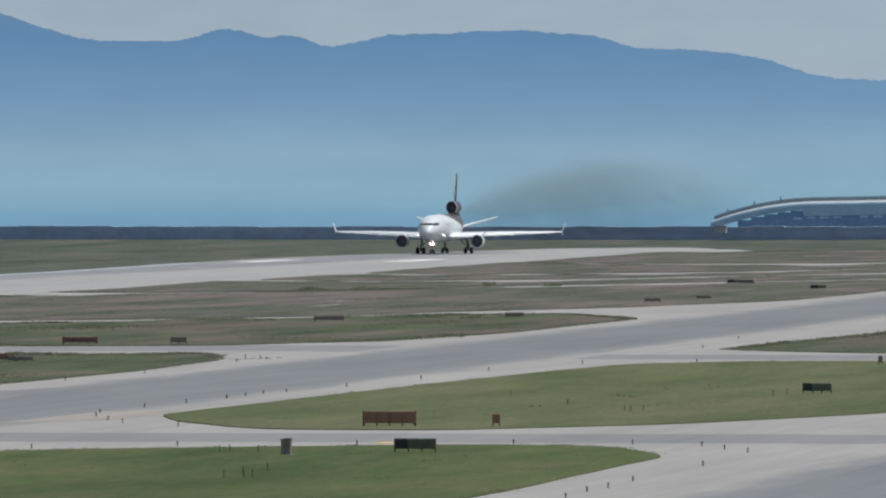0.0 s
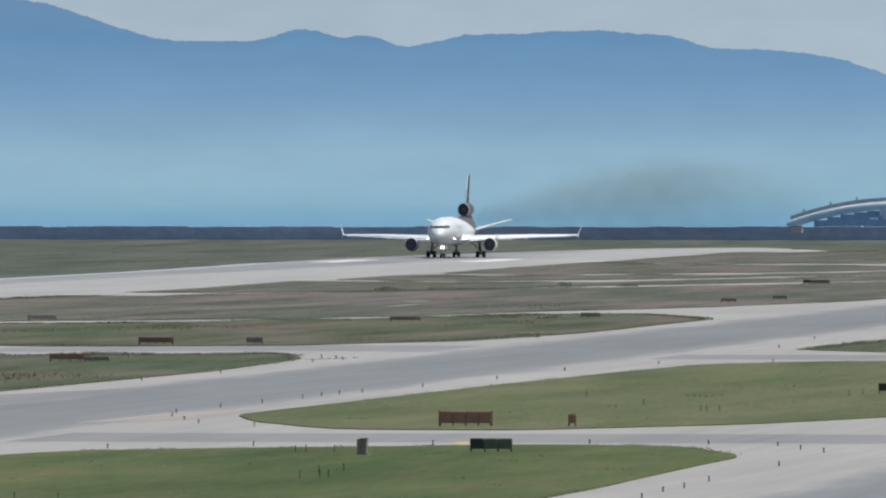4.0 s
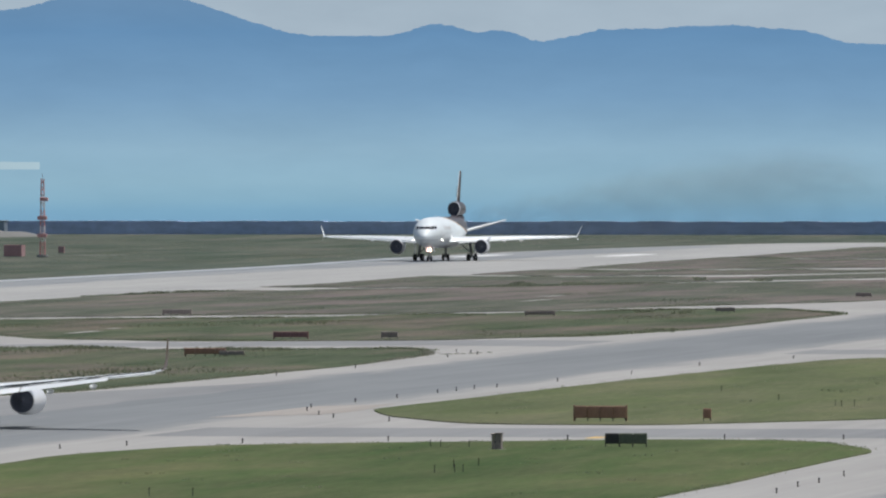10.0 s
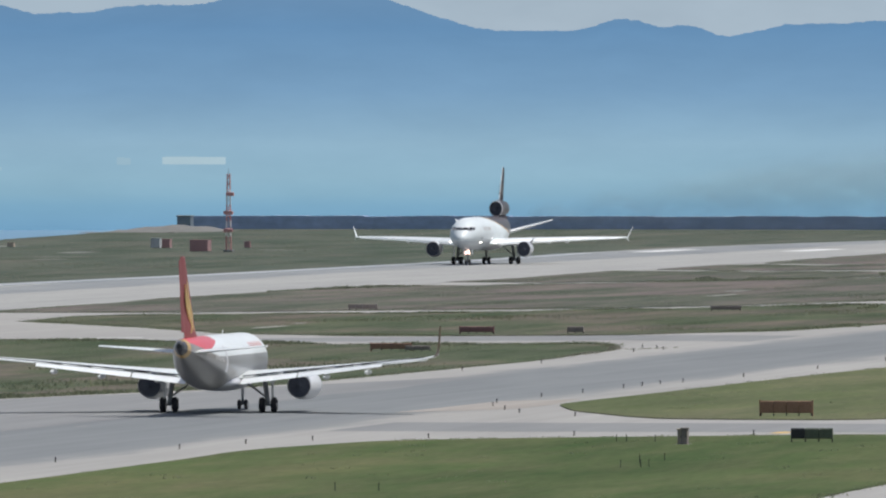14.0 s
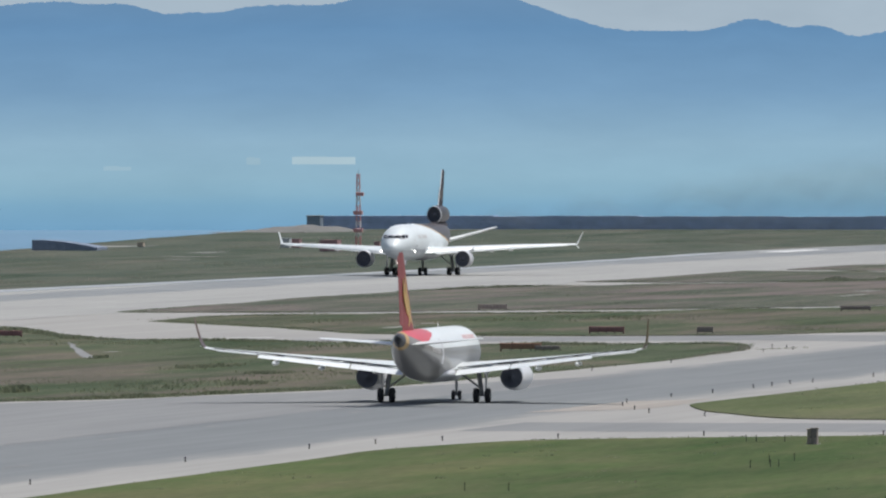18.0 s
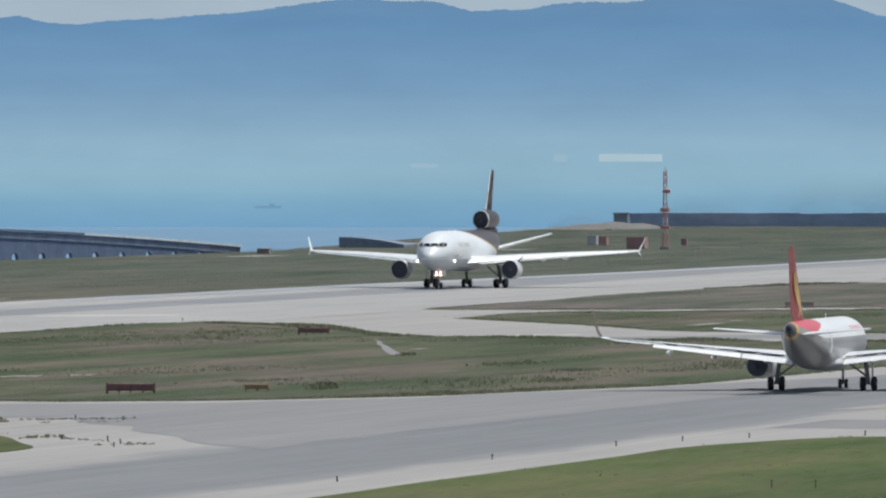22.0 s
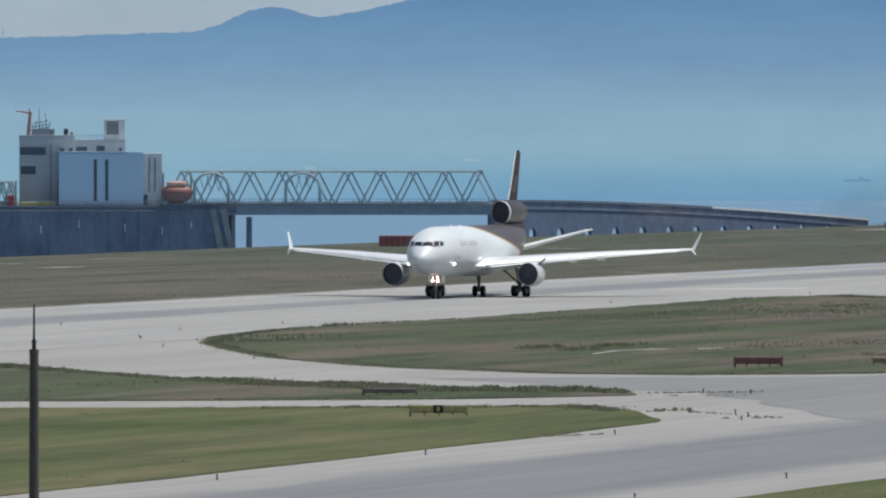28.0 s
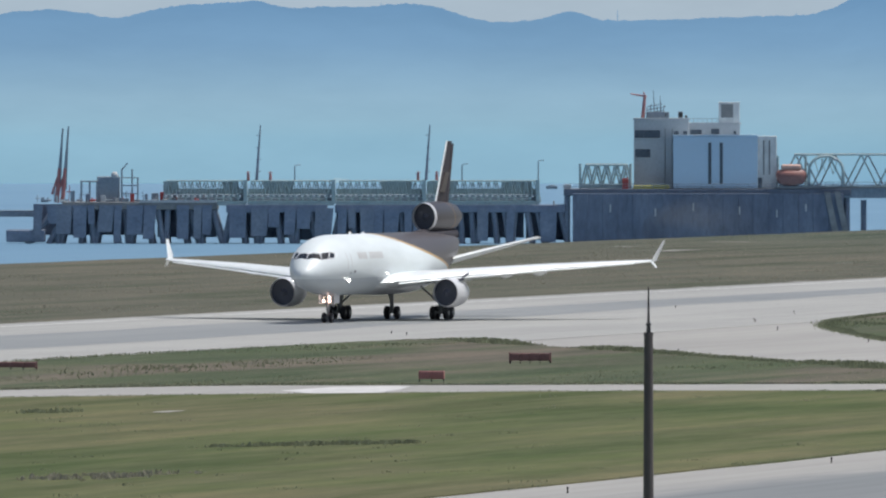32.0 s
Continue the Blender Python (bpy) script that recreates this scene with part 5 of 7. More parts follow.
def build_truss_bridge():
    t = at_jetty("truss_bridge", "grey-green steel truss bridge between jetty and causeway", "bridge")
    lattice(t, 38.9, 102.0, 2.95, 9.2, 10, 0.0, SAGE, 0.19)
    lattice(t, 40.35, 103.45, 2.95, 9.2, 10, 7.5, GREYBLUE, 0.17)
    for k in range(10):
        bm = bmesh.new()
        x = 42.0 + k * 6.23
        rod(bm, (x, 0, 9.2), (x + 1.45, 7.5, 9.2), 0.15, None, 6)
        part("cross_beam", bm, SAGE, t)
    bm = bmesh.new()
    box(bm, 70.9, 3.6, 1.75, 66.0, 8.4, 1.9, 0.05)
    part("deck_girder", bm, GREYBLUE, t, "grey-blue deck girder")
    bm = bmesh.new()
    box(bm, 70.9, -0.75, 2.8, 66.0, 0.15, 0.22)
    part("kerb_rail", bm, DECK, t)
    bm = bmesh.new()
    for z in (3.35, 3.85):
        rod(bm, (38.5, -0.7, z), (103.0, -0.7, z), 0.05, None, 5)
    for k in range(43):
        rod(bm, (38.6 + k * 1.53, -0.7, 2.9), (38.6 + k * 1.53, -0.7, 3.85), 0.045, None, 5)
    part("handrail", bm, NAVY, t, "dark blue handrail")
    for x in (44.6, 62.2):
        bm = bmesh.new()
        pts = []
        for k in range(13):
            a = math.pi * k / 12
            pts.append((x + 3.3 - 3.3 * math.cos(a), 5.6 + 3.3 * math.sin(a) ** 0.8))
        pts = [(x, 2.9)] + pts + [(x + 6.6, 2.9)]
        for p, q in zip(pts, pts[1:]):
            rod(bm, (p[0], -0.4, p[1]), (q[0], -0.4, q[1]), 0.32, None, 6)
        part("portal_arch", bm, SAGE, t, "arched portal frame")
        bm = bmesh.new()
        for d in (1.9, 3.3, 4.7):
            rod(bm, (x + d, 0.3, 5.4), (x + d - 0.9, 0.3, 8.4), 0.1, None, 6)
            rod(bm, (x + d, 0.3, 5.4), (x + d + 0.9, 0.3, 8.4), 0.1, None, 6)
        part("portal_brace", bm, SAGE, t)
        bm = bmesh.new()
        box(bm, x + 5.2, -0.7, 8.2, 0.8, 0.4, 0.5, 0.08)
        part("floodlight", bm, RENDER_W, t)
    return t


CAUSEWAY = mat("dark_blue_concrete", (0.092, 0.124, 0.188), (0.135, 0.17, 0.24), (0.3, 0.3, 0.3), (1.5, 1.5, 1.5), 0.8)


def build_causeway():
    """A viaduct from the truss bridge down to the shore."""
    a, b = Vector((102.0, 1.0)), Vector((183.0, 131.0))
    v = at_jetty("causeway", "dark blue causeway viaduct running down to the shore", "bridge")
    n = 14
    for k in range(n):
        p, q = a.lerp(b, k / n), a.lerp(b, (k + 1) / n)
        z, z2 = 3.3 - 4.6 * (k / n) ** 1.7, 3.3 - 4.6 * ((k + 1) / n) ** 1.7
        d = (q - p).normalized()
        nrm = Vector((-d.y, d.x)) * 7
        bm = bmesh.new()
        skin(bm, [[Vector((p.x, p.y, z)), Vector((p.x, p.y, z - 1.4)), Vector((p.x + nrm.x, p.y + nrm.y, z - 1.4)), Vector((p.x + nrm.x, p.y + nrm.y, z))],
                  [Vector((q.x, q.y, z2)), Vector((q.x, q.y, z2 - 1.4)), Vector((q.x + nrm.x, q.y + nrm.y, z2 - 1.4)), Vector((q.x + nrm.x, q.y + nrm.y, z2))]])
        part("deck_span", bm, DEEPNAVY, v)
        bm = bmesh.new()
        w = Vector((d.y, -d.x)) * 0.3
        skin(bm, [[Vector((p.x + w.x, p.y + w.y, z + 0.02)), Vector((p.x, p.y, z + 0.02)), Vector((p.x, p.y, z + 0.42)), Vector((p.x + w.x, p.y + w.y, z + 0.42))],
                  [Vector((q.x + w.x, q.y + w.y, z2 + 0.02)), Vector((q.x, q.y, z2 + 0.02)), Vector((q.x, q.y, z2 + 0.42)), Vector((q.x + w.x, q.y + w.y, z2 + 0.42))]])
        # last spans are cream: sunlight on that stretch is put into the colour
        part("parapet", bm, DARKDECK if k < 8 else CREAM, v, "dark parapet beam" if k < 8 else "parapet beam in a sunlit tone")
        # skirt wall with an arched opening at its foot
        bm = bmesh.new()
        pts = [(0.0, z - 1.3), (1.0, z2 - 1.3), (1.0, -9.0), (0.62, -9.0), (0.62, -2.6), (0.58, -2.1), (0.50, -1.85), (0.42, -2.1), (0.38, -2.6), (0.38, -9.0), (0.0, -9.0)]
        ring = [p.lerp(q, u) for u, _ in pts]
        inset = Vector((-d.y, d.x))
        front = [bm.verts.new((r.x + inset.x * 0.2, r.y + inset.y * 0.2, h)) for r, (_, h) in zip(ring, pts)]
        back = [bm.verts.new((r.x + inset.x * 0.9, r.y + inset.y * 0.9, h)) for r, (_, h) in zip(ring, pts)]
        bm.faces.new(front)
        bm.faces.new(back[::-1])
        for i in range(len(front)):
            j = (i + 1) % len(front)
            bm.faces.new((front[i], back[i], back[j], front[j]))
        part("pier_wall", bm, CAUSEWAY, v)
    return v


def build_berth():
    """The loading berth with its equipment at the jetty's seaward end."""
    rnd = random.Random(21)
    p = at_jetty("loading_berth", "dark jetty berth on raking piles with loading equipment", "jetty")
    for x0, x1, top in ((-105.5, -69.5, 0.0), (-67.8, -48.4, -0.55), (-46.8, -26.4, -0.55), (-25.8, -2.4, -0.55)):
        bm = bmesh.new()
        box(bm, (x0 + x1) / 2 + (3 if x0 < -100 else 0), 6, top - 0.7, x1 - x0 - (6 if x0 < -100 else 0), 13, 1.5, 0.1)
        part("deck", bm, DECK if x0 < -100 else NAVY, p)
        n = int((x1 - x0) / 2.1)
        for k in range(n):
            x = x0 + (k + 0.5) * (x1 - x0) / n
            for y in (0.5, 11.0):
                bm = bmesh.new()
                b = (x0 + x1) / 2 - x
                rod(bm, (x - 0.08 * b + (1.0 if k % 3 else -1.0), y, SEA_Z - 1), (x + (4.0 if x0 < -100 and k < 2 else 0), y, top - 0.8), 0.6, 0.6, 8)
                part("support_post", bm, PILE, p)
        # dark walls added behind the posts to give the berth's shade
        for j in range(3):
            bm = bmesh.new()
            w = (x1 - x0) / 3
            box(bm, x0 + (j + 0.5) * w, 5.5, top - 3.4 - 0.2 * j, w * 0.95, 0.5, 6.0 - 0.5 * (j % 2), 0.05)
            part("shade_wall", bm, NAVY, p)
        # uneven dark panels fill the shaded space before the posts
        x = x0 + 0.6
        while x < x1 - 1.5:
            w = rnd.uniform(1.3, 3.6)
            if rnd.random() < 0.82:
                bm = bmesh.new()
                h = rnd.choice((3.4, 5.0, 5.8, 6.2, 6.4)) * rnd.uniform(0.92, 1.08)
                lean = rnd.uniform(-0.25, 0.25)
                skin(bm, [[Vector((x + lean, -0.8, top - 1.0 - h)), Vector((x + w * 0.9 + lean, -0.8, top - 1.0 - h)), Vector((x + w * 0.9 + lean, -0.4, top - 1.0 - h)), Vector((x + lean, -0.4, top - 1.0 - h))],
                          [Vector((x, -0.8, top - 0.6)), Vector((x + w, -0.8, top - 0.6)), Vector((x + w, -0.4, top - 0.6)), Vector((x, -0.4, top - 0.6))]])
                part("under_deck_panel", bm, NAVY if rnd.random() < 0.7 else PILE, p)
            x += w + rnd.choice((0.0, 0.1, 0.9))
        for k in range(9):
            bm = bmesh.new()
            x = x0 + rnd.uniform(0.3, x1 - x0 - 0.5)
            h = rnd.uniform(0.3, 0.9)
            box(bm, x, 0.3, top + h / 2, rnd.uniform(0.3, 1.2), 0.6, h, 0.05)
            part("bollard", bm, rnd.choice((GREYBLUE, PILE, RENDER_W)), p)
    bm = bmesh.new()
    box(bm, -106.5, 2, -6.5, 7.5, 5, 2.4, 0.2)
    part("pontoon", bm, NAVY, p)
    bm = bmesh.new()
    box(bm, -122.0, 4, -2.2, 36, 2.2, 1.3, 0.1)
    part("catwalk", bm, GREYBLUE, p)
    # loading arms
    for x, h in ((-100.0, 14.2), (-98.9, 14.6)):
        bm = bmesh.new()
        rod(bm, (x - 0.6, 3, -0.1), (x - 0.1, 3, 6.5), 0.45, 0.3, 8)
        arm = part("loading_arm", bm, DULLRED, p, "red lower loading arm")
        bm = bmesh.new()
        rod(bm, (x - 0.1, 3, 6.3), (x + 0.6, 3, h), 0.24, 0.16, 8)
        rod(bm, (x + 0.6, 3, h), (x + 0.1, 3, 2.5), 0.12, 0.12, 6)
        part("upper_arm", bm, GREYBLUE, arm)
        bm = bmesh.new()
        rod(bm, (x - 1.5, 3, 1.5), (x - 0.4, 3, 4.9), 0.25, 0.2, 8)
        part("counterweight", bm, DULLRED, arm)
    bm = bmesh.new()
    for x in (-95.8, -94.2, -92.8):
        rod(bm, (x, 2, -0.1), (x, 2, 4.0), 0.18, None, 6)
    rod(bm, (-96.0, 2, 4.0), (-92.6, 2, 4.0), 0.18, None, 6)
    part("pipe_frame", bm, GREYBLUE, p)
    bm = bmesh.new()
    box(bm, -90.6, 4, 2.4, 4.4, 4, 5.1, 0.15)
    part("equipment_house", bm, GREYBLUE, p)
    bm = bmesh.new()
    for x in (-88.0, -86.0, -84.9):
        rod(bm, (x, 2, -0.1), (x, 2, 6.3 if x < -85 else 4.8), 0.15, None, 6)
    for z in (1.6, 3.2, 4.7):
        rod(bm, (-88.1, 2, z), (-84.8, 2, z), 0.12, None, 6)
    rod(bm, (-88.0, 2, 6.2), (-86.9, 2, 7.5), 0.15, None, 6)
    part("ladder_frame", bm, GREYBLUE, p)
    bm = bmesh.new()
    bmesh.ops.create_uvsphere(bm, u_segments=12, v_segments=8, radius=0.7)
    for q in bm.verts:
        q.co += Vector((-89.4, 2.5, 5.2))
    part("dome", bm, RENDER_W, p)
    for x, w, h in ((-81.6, 1.4, 1.8), (-79.3, 2.6, 1.2), (-77.2, 0.8, 2.2), (-75.0, 1.6, 0.9)):
        bm = bmesh.new()
        box(bm, x, 3, h / 2 - 0.05, w, 1.5, h, 0.1)
        part("valve_box", bm, GREYBLUE, p)
    # small valves, pipes, posts and cable boxes along the berth's edge
    for k in range(34):
        x = -104.0 + k * 0.95 + rnd.uniform(-0.3, 0.3)
        h = rnd.choice((0.6, 0.9, 1.3, 1.9, 2.8)) * rnd.uniform(0.8, 1.2)
        bm = bmesh.new()
        if k % 3 == 0:
            rod(bm, (x, 1.0, -0.05), (x + rnd.uniform(-0.2, 0.2), 1.0, h + 0.4), 0.09, 0.07, 6)
            rod(bm, (x - 0.5, 1.0, h * 0.7), (x + 0.6, 1.0, h * 0.7), 0.07, None, 6)
        elif k % 3 == 1:
            box(bm, x, 0.8, h / 2 - 0.05, rnd.uniform(0.4, 0.9), 0.7, h, 0.05)
        else:
            rod(bm, (x - 0.6, 0.6, 0.35), (x + 0.7, 0.6, 0.35), 0.18, None, 8)
            rod(bm, (x, 0.6, -0.05), (x, 0.6, 0.9), 0.1, None, 6)
        part("deck_fitting", bm, rnd.choice((GREYBLUE, GREYBLUE, REDMET, RENDER_W, PILE)), p)
    bm = bmesh.new()
    box(bm, -77.0, -0.5, 0.15, 15.0, 0.3, 0.5)
    part("deck_edge", bm, RENDER_W, p, "white deck edge")
    return p


def build_gangway():
    g = at_jetty("pipe_gangway", "long pale green lattice gangway along the jetty", "gangway")
    spans = ((-80.0, -64.0), (-63.6, -47.0), (-46.6, -29.5), (-29.1, -7.6))
    for a, b in spans:
        n = int((b - a) / 1.45)
        lattice(g, a, b, 0.1, 4.1, n, 0.0, SAGE, 0.12)
        lattice(g, a + 0.5, b + 0.5, 0.1, 4.1, n, 3.2, SAGE, 0.13)
        bm = bmesh.new()
        box(bm, (a + b) / 2, 1.6, -0.35, b - a, 3.6, 0.6)
        part("walkway", bm, SAGE, g)
        for z, w in ((0.6, 0.3), (1.3, 0.22)):
            bm = bmesh.new()
            rod(bm, (a, 1.6, z), (b, 1.6, z), w, None, 8)
            part("pipe", bm, GREYBLUE, g)
        # side panels behind the lattice, solid below and here and there above, and a row of small white lamps
        bm = bmesh.new()
        box(bm, (a + b) / 2, 3.55, 1.35, b - a, 0.12, 2.5)
        part("side_panel", bm, SAGE, g)
        k = 0
        while a + k * 1.45 + 2.9 < b:
            if (k * 7 + int(a)) % 5 < 2:
                bm = bmesh.new()
                box(bm, a + k * 1.45 + 1.45, 3.6, 3.3, 2.9, 0.1, 1.4)
                part("side_panel", bm, SAGE, g)
            k += 2
        for k in range(int((b - a) / 1.1)):
            bm = bmesh.new()
            box(bm, a + 0.6 + k * 1.1, -0.2, 1.15, 0.42, 0.25, 0.34, 0.05)
            part("lamp", bm, LAMPWHITE, g, "small white lamp")
        bm = bmesh.new()
        box(bm, b - 0.1, 1.6, 2.0, 0.7, 3.6, 4.6)
        part("end_frame", bm, SAGE, g)
    return g


def build_small_gangway():
    g = at_jetty("access_gangway", "short pale green lattice gangway beside control building", "gangway")
    lattice(g, 0.7, 10.0, 3.3, 7.2, 5, 1.0, SAGE, 0.22)
    lattice(g, 1.2, 10.5, 3.3, 7.2, 5, 4.0, SAGE, 0.2)
    bm = bmesh.new()
    box(bm, 5.5, 2.5, 2.95, 10.0, 3.4, 0.6)
    part("walkway", bm, SAGE, g)
    for x in (0.5, 10.2):
        bm = bmesh.new()
        rod(bm, (x, 1, 2.5), (x, 1, 7.4), 0.25, None, 6)
        part("end_post", bm, SAGE, g)
    return g


def build_lifeboat():
    b = at_jetty("lifeboat", "orange enclosed lifeboat hanging on davit frame", "boat")
    st = smooth_stations([(3.0, 5.3, 0.1, 0.2, 0.3), (2.2, 5.2, 1.0, 1.1, 1.7), (0, 5.1, 1.5, 1.3, 2.0), (-2.2, 5.2, 1.1, 1.1, 1.8), (-3.0, 5.3, 0.2, 0.3, 0.5)])
    bm = hull(st, 16)
    for v in bm.verts:
        v.co = Vector((41.2 + v.co.y, -0.2 + v.co.x, v.co.z))
    part("hull", bm, ORANGE, b, smooth=True)
    bm = bmesh.new()
    box(bm, 41.2, -0.2, 6.75, 3.9, 1.8, 1.1, 0.3)
    part("canopy", bm, PINKISH, b, "paler orange canopy")
    for x in (38.6, 44.0):
        bm = bmesh.new()
        rod(bm, (x, 1.2, 2.5), (x, 1.0, 8.6), 0.24, None, 6)
        rod(bm, (x, 1.0, 8.6), (x, -0.6, 8.8), 0.18, None, 6)
        part("davit", bm, SAGE, b)
    bm = bmesh.new()
    box(bm, 41.2, 0.2, 2.85, 4.6, 1.8, 0.6, 0.1)
    part("cradle", bm, GREYBLUE, b)
    return b


def mast(name, label, x, z0, z1, r0, r1, material, y=2.0):
    m = at_jetty(name, label, "mast", "jetty masts")
    bm = bmesh.new()
    rod(bm, (x - 0.35, y, z0), (x, y, z0 + (z1 - z0) * 0.5), r0, (r0 + r1) / 2, 8)
    part("lower_section", bm, material, m)
    bm = bmesh.new()
    rod(bm, (x, y, z0 + (z1 - z0) * 0.5), (x + 0.4, y, z1), (r0 + r1) / 2, r1, 8)
    part("upper_section", bm, GREYBLUE, m)
    for k in range(4):
        bm = bmesh.new()
        z = z0 + (z1 - z0) * (0.15 + 0.22 * k)
        rod(bm, (x - 0.45, y, z), (x + 0.45, y, z + 0.1), 0.07, None, 6)
        part("bracket", bm, material, m)
    return m


build_main_platform()
build_control_building()
build_truss_bridge()
build_causeway()
build_berth()
build_gangway()
build_small_gangway()
build_lifeboat()
mast("crane_mast", "dark slender crane mast standing on the jetty gangway", -61.6, 4.2, 14.9, 0.3, 0.12, NAVY)
mast("crane_mast", "dark slender crane mast standing on the jetty gangway", -28.9, 4.2, 14.9, 0.3, 0.12, NAVY)
for x, top in ((-54.6, 7.0), (-22.3, 7.2), (-7.6, 7.9)):
    post = at_jetty("lamp_post", "thin grey lamp post with short arm on the gangway", "lamp post", "jetty lamp posts")
    bm = bmesh.new()
    rod(bm, (x, 2, 4.1), (x, 2, top), 0.13, 0.1, 8)
    part("pole", bm, GREYBLUE, post)
    bm = bmesh.new()
    rod(bm, (x, 2, top), (x + 0.75, 2, top + 0.2), 0.09, 0.07, 6)
    part("arm", bm, GREYBLUE, post)
    bm = bmesh.new()
    box(bm, x + 0.85, 2, top + 0.18, 0.55, 0.3, 0.16, 0.04)
    part("lamp_head", bm, GREYBLUE, post)
for x in (-63.6, -59.3, -30.8, -27.2):
    post = at_jetty("valve_post", "short dull red valve post on the gangway", "post", "jetty valve posts")
    bm = bmesh.new()
    rod(bm, (x, 2, 4.1), (x, 2, 5.5), 0.3, 0.26, 8)
    part("body", bm, DULLRED, post)
    bm = bmesh.new()
    rod(bm, (x, 2, 5.5), (x, 2, 5.95), 0.12, 0.1, 8)
    rod(bm, (x - 0.38, 2, 5.7), (x + 0.38, 2, 5.7), 0.09, None, 6)
    part("handwheel", bm, DULLRED, post)
for x, w, h, m2, lab in ((9.2, 1.2, 2.0, REDMET, "red valve cabinet on the jetty deck"), (14.2, 7.0, 0.7, YELLOWMET, "yellow pipe manifold on the jetty deck"), (-2.0, 1.6, 0.8, RENDER_W, "small white box on the jetty deck"), (-5.0, 2.2, 0.6, GREYBLUE, "grey hose box on the jetty deck")):
    e = at_jetty("deck_equipment", lab, "equipment", "jetty deck equipment")
    bm = bmesh.new()
    box(bm, x, 0.4, 2.55 + h / 2, w, 1.2, h, 0.08)
    body = part("casing", bm, m2, e)
    bm = bmesh.new()
    box(bm, x, 0.4, 2.55 + h + 0.05, w * 0.5, 0.6, 0.2, 0.03)
    part("cap", bm, GREYBLUE, body)

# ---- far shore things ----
# dark wall lightened to blue: the distance haze is in its base colour
SEAWALL = mat("haze_blue_seawall", (0.34, 0.43, 0.60), (0.43, 0.52, 0.68), (0.02, 0.1, 0.3), (0.3, 0.3, 0.6), 0.9)
EARTH = mat("brown_earth", (0.15, 0.15, 0.14), (0.20, 0.195, 0.185), (0.05, 0.05, 0.2), (0.4, 0.4, 0.6), 0.95)


PINKWALL = mat("weathered_pink_render", (0.50, 0.45, 0.46), (0.58, 0.53, 0.54), (0.3, 0.3, 0.3), (2, 2, 2), 0.85)


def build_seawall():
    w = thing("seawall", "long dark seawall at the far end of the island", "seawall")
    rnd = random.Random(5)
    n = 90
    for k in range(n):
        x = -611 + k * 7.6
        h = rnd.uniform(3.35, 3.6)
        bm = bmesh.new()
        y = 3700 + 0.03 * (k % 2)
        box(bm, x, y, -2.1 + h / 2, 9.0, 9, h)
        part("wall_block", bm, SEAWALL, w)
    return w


build_seawall()
hut = thing("shelter_hut", "blue-grey equipment shelter beside the far seawall", "hut")
bm = bmesh.new()
box(bm, -614.5, 3690, -0.4, 3.6, 5, 3.4, 0.1)
part("wall", bm, GREYBLUE, hut)
bm = bmesh.new()
box(bm, -614.5, 3690, 1.42, 4.0, 5.4, 0.25, 0.05)
part("roof", bm, DECK, hut)
mound = thing("earth_mound", "low brown earth mound near the shore", "mound")
bm = bmesh.new()
bmesh.ops.create_grid(bm, x_segments=24, y_segments=10, size=1)
for v in bm.verts:
    r = min(1.0, math.hypot(v.co.x, v.co.y))
    v.co = Vector((-604 + v.co.x * 15, 3600 + v.co.y * 50, -2.2 + 2.1 * (1 - r ** 2) * (0.75 + 0.35 * v.co.x) + 0.5 * noise.noise(v.co * 4)))
part("soil", bm, EARTH, mound)

# breakwater concrete with a blue haze tint in its colour
SHOREWALL = mat("haze_blue_concrete", (0.19, 0.235, 0.315), (0.245, 0.29, 0.37), (0.2, 0.2, 0.3), (1, 1, 1), 0.85)
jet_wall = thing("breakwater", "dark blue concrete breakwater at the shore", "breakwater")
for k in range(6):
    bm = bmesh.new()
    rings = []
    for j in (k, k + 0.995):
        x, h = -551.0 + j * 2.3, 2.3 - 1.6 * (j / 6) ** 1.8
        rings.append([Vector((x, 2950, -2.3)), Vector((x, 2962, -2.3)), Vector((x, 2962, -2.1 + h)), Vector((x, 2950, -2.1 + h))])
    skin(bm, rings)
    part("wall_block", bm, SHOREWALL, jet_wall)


# bridge colours made paler and bluer, with the distance haze painted in
HAZE_PALE = mat("hazed_pale_bridge", (0.66, 0.74, 0.78), (0.78, 0.84, 0.86), (0.2, 0.2, 0.2), (1, 1, 1), 0.7)
HAZE_MID = mat("hazed_grey_bridge", (0.38, 0.44, 0.47), (0.46, 0.52, 0.55), (0.2, 0.2, 0.2), (1, 1, 1), 0.7)
HAZE_GREY = mat("hazed_green_barrier", (0.27, 0.33, 0.36), (0.33, 0.39, 0.42), (0.2, 0.2, 0.2), (1, 1, 1), 0.8)
HAZE_DARK = mat("hazed_blue_bridge", (0.27, 0.34, 0.47), (0.33, 0.40, 0.52), (0.2, 0.2, 0.2), (1, 1, 1), 0.8)


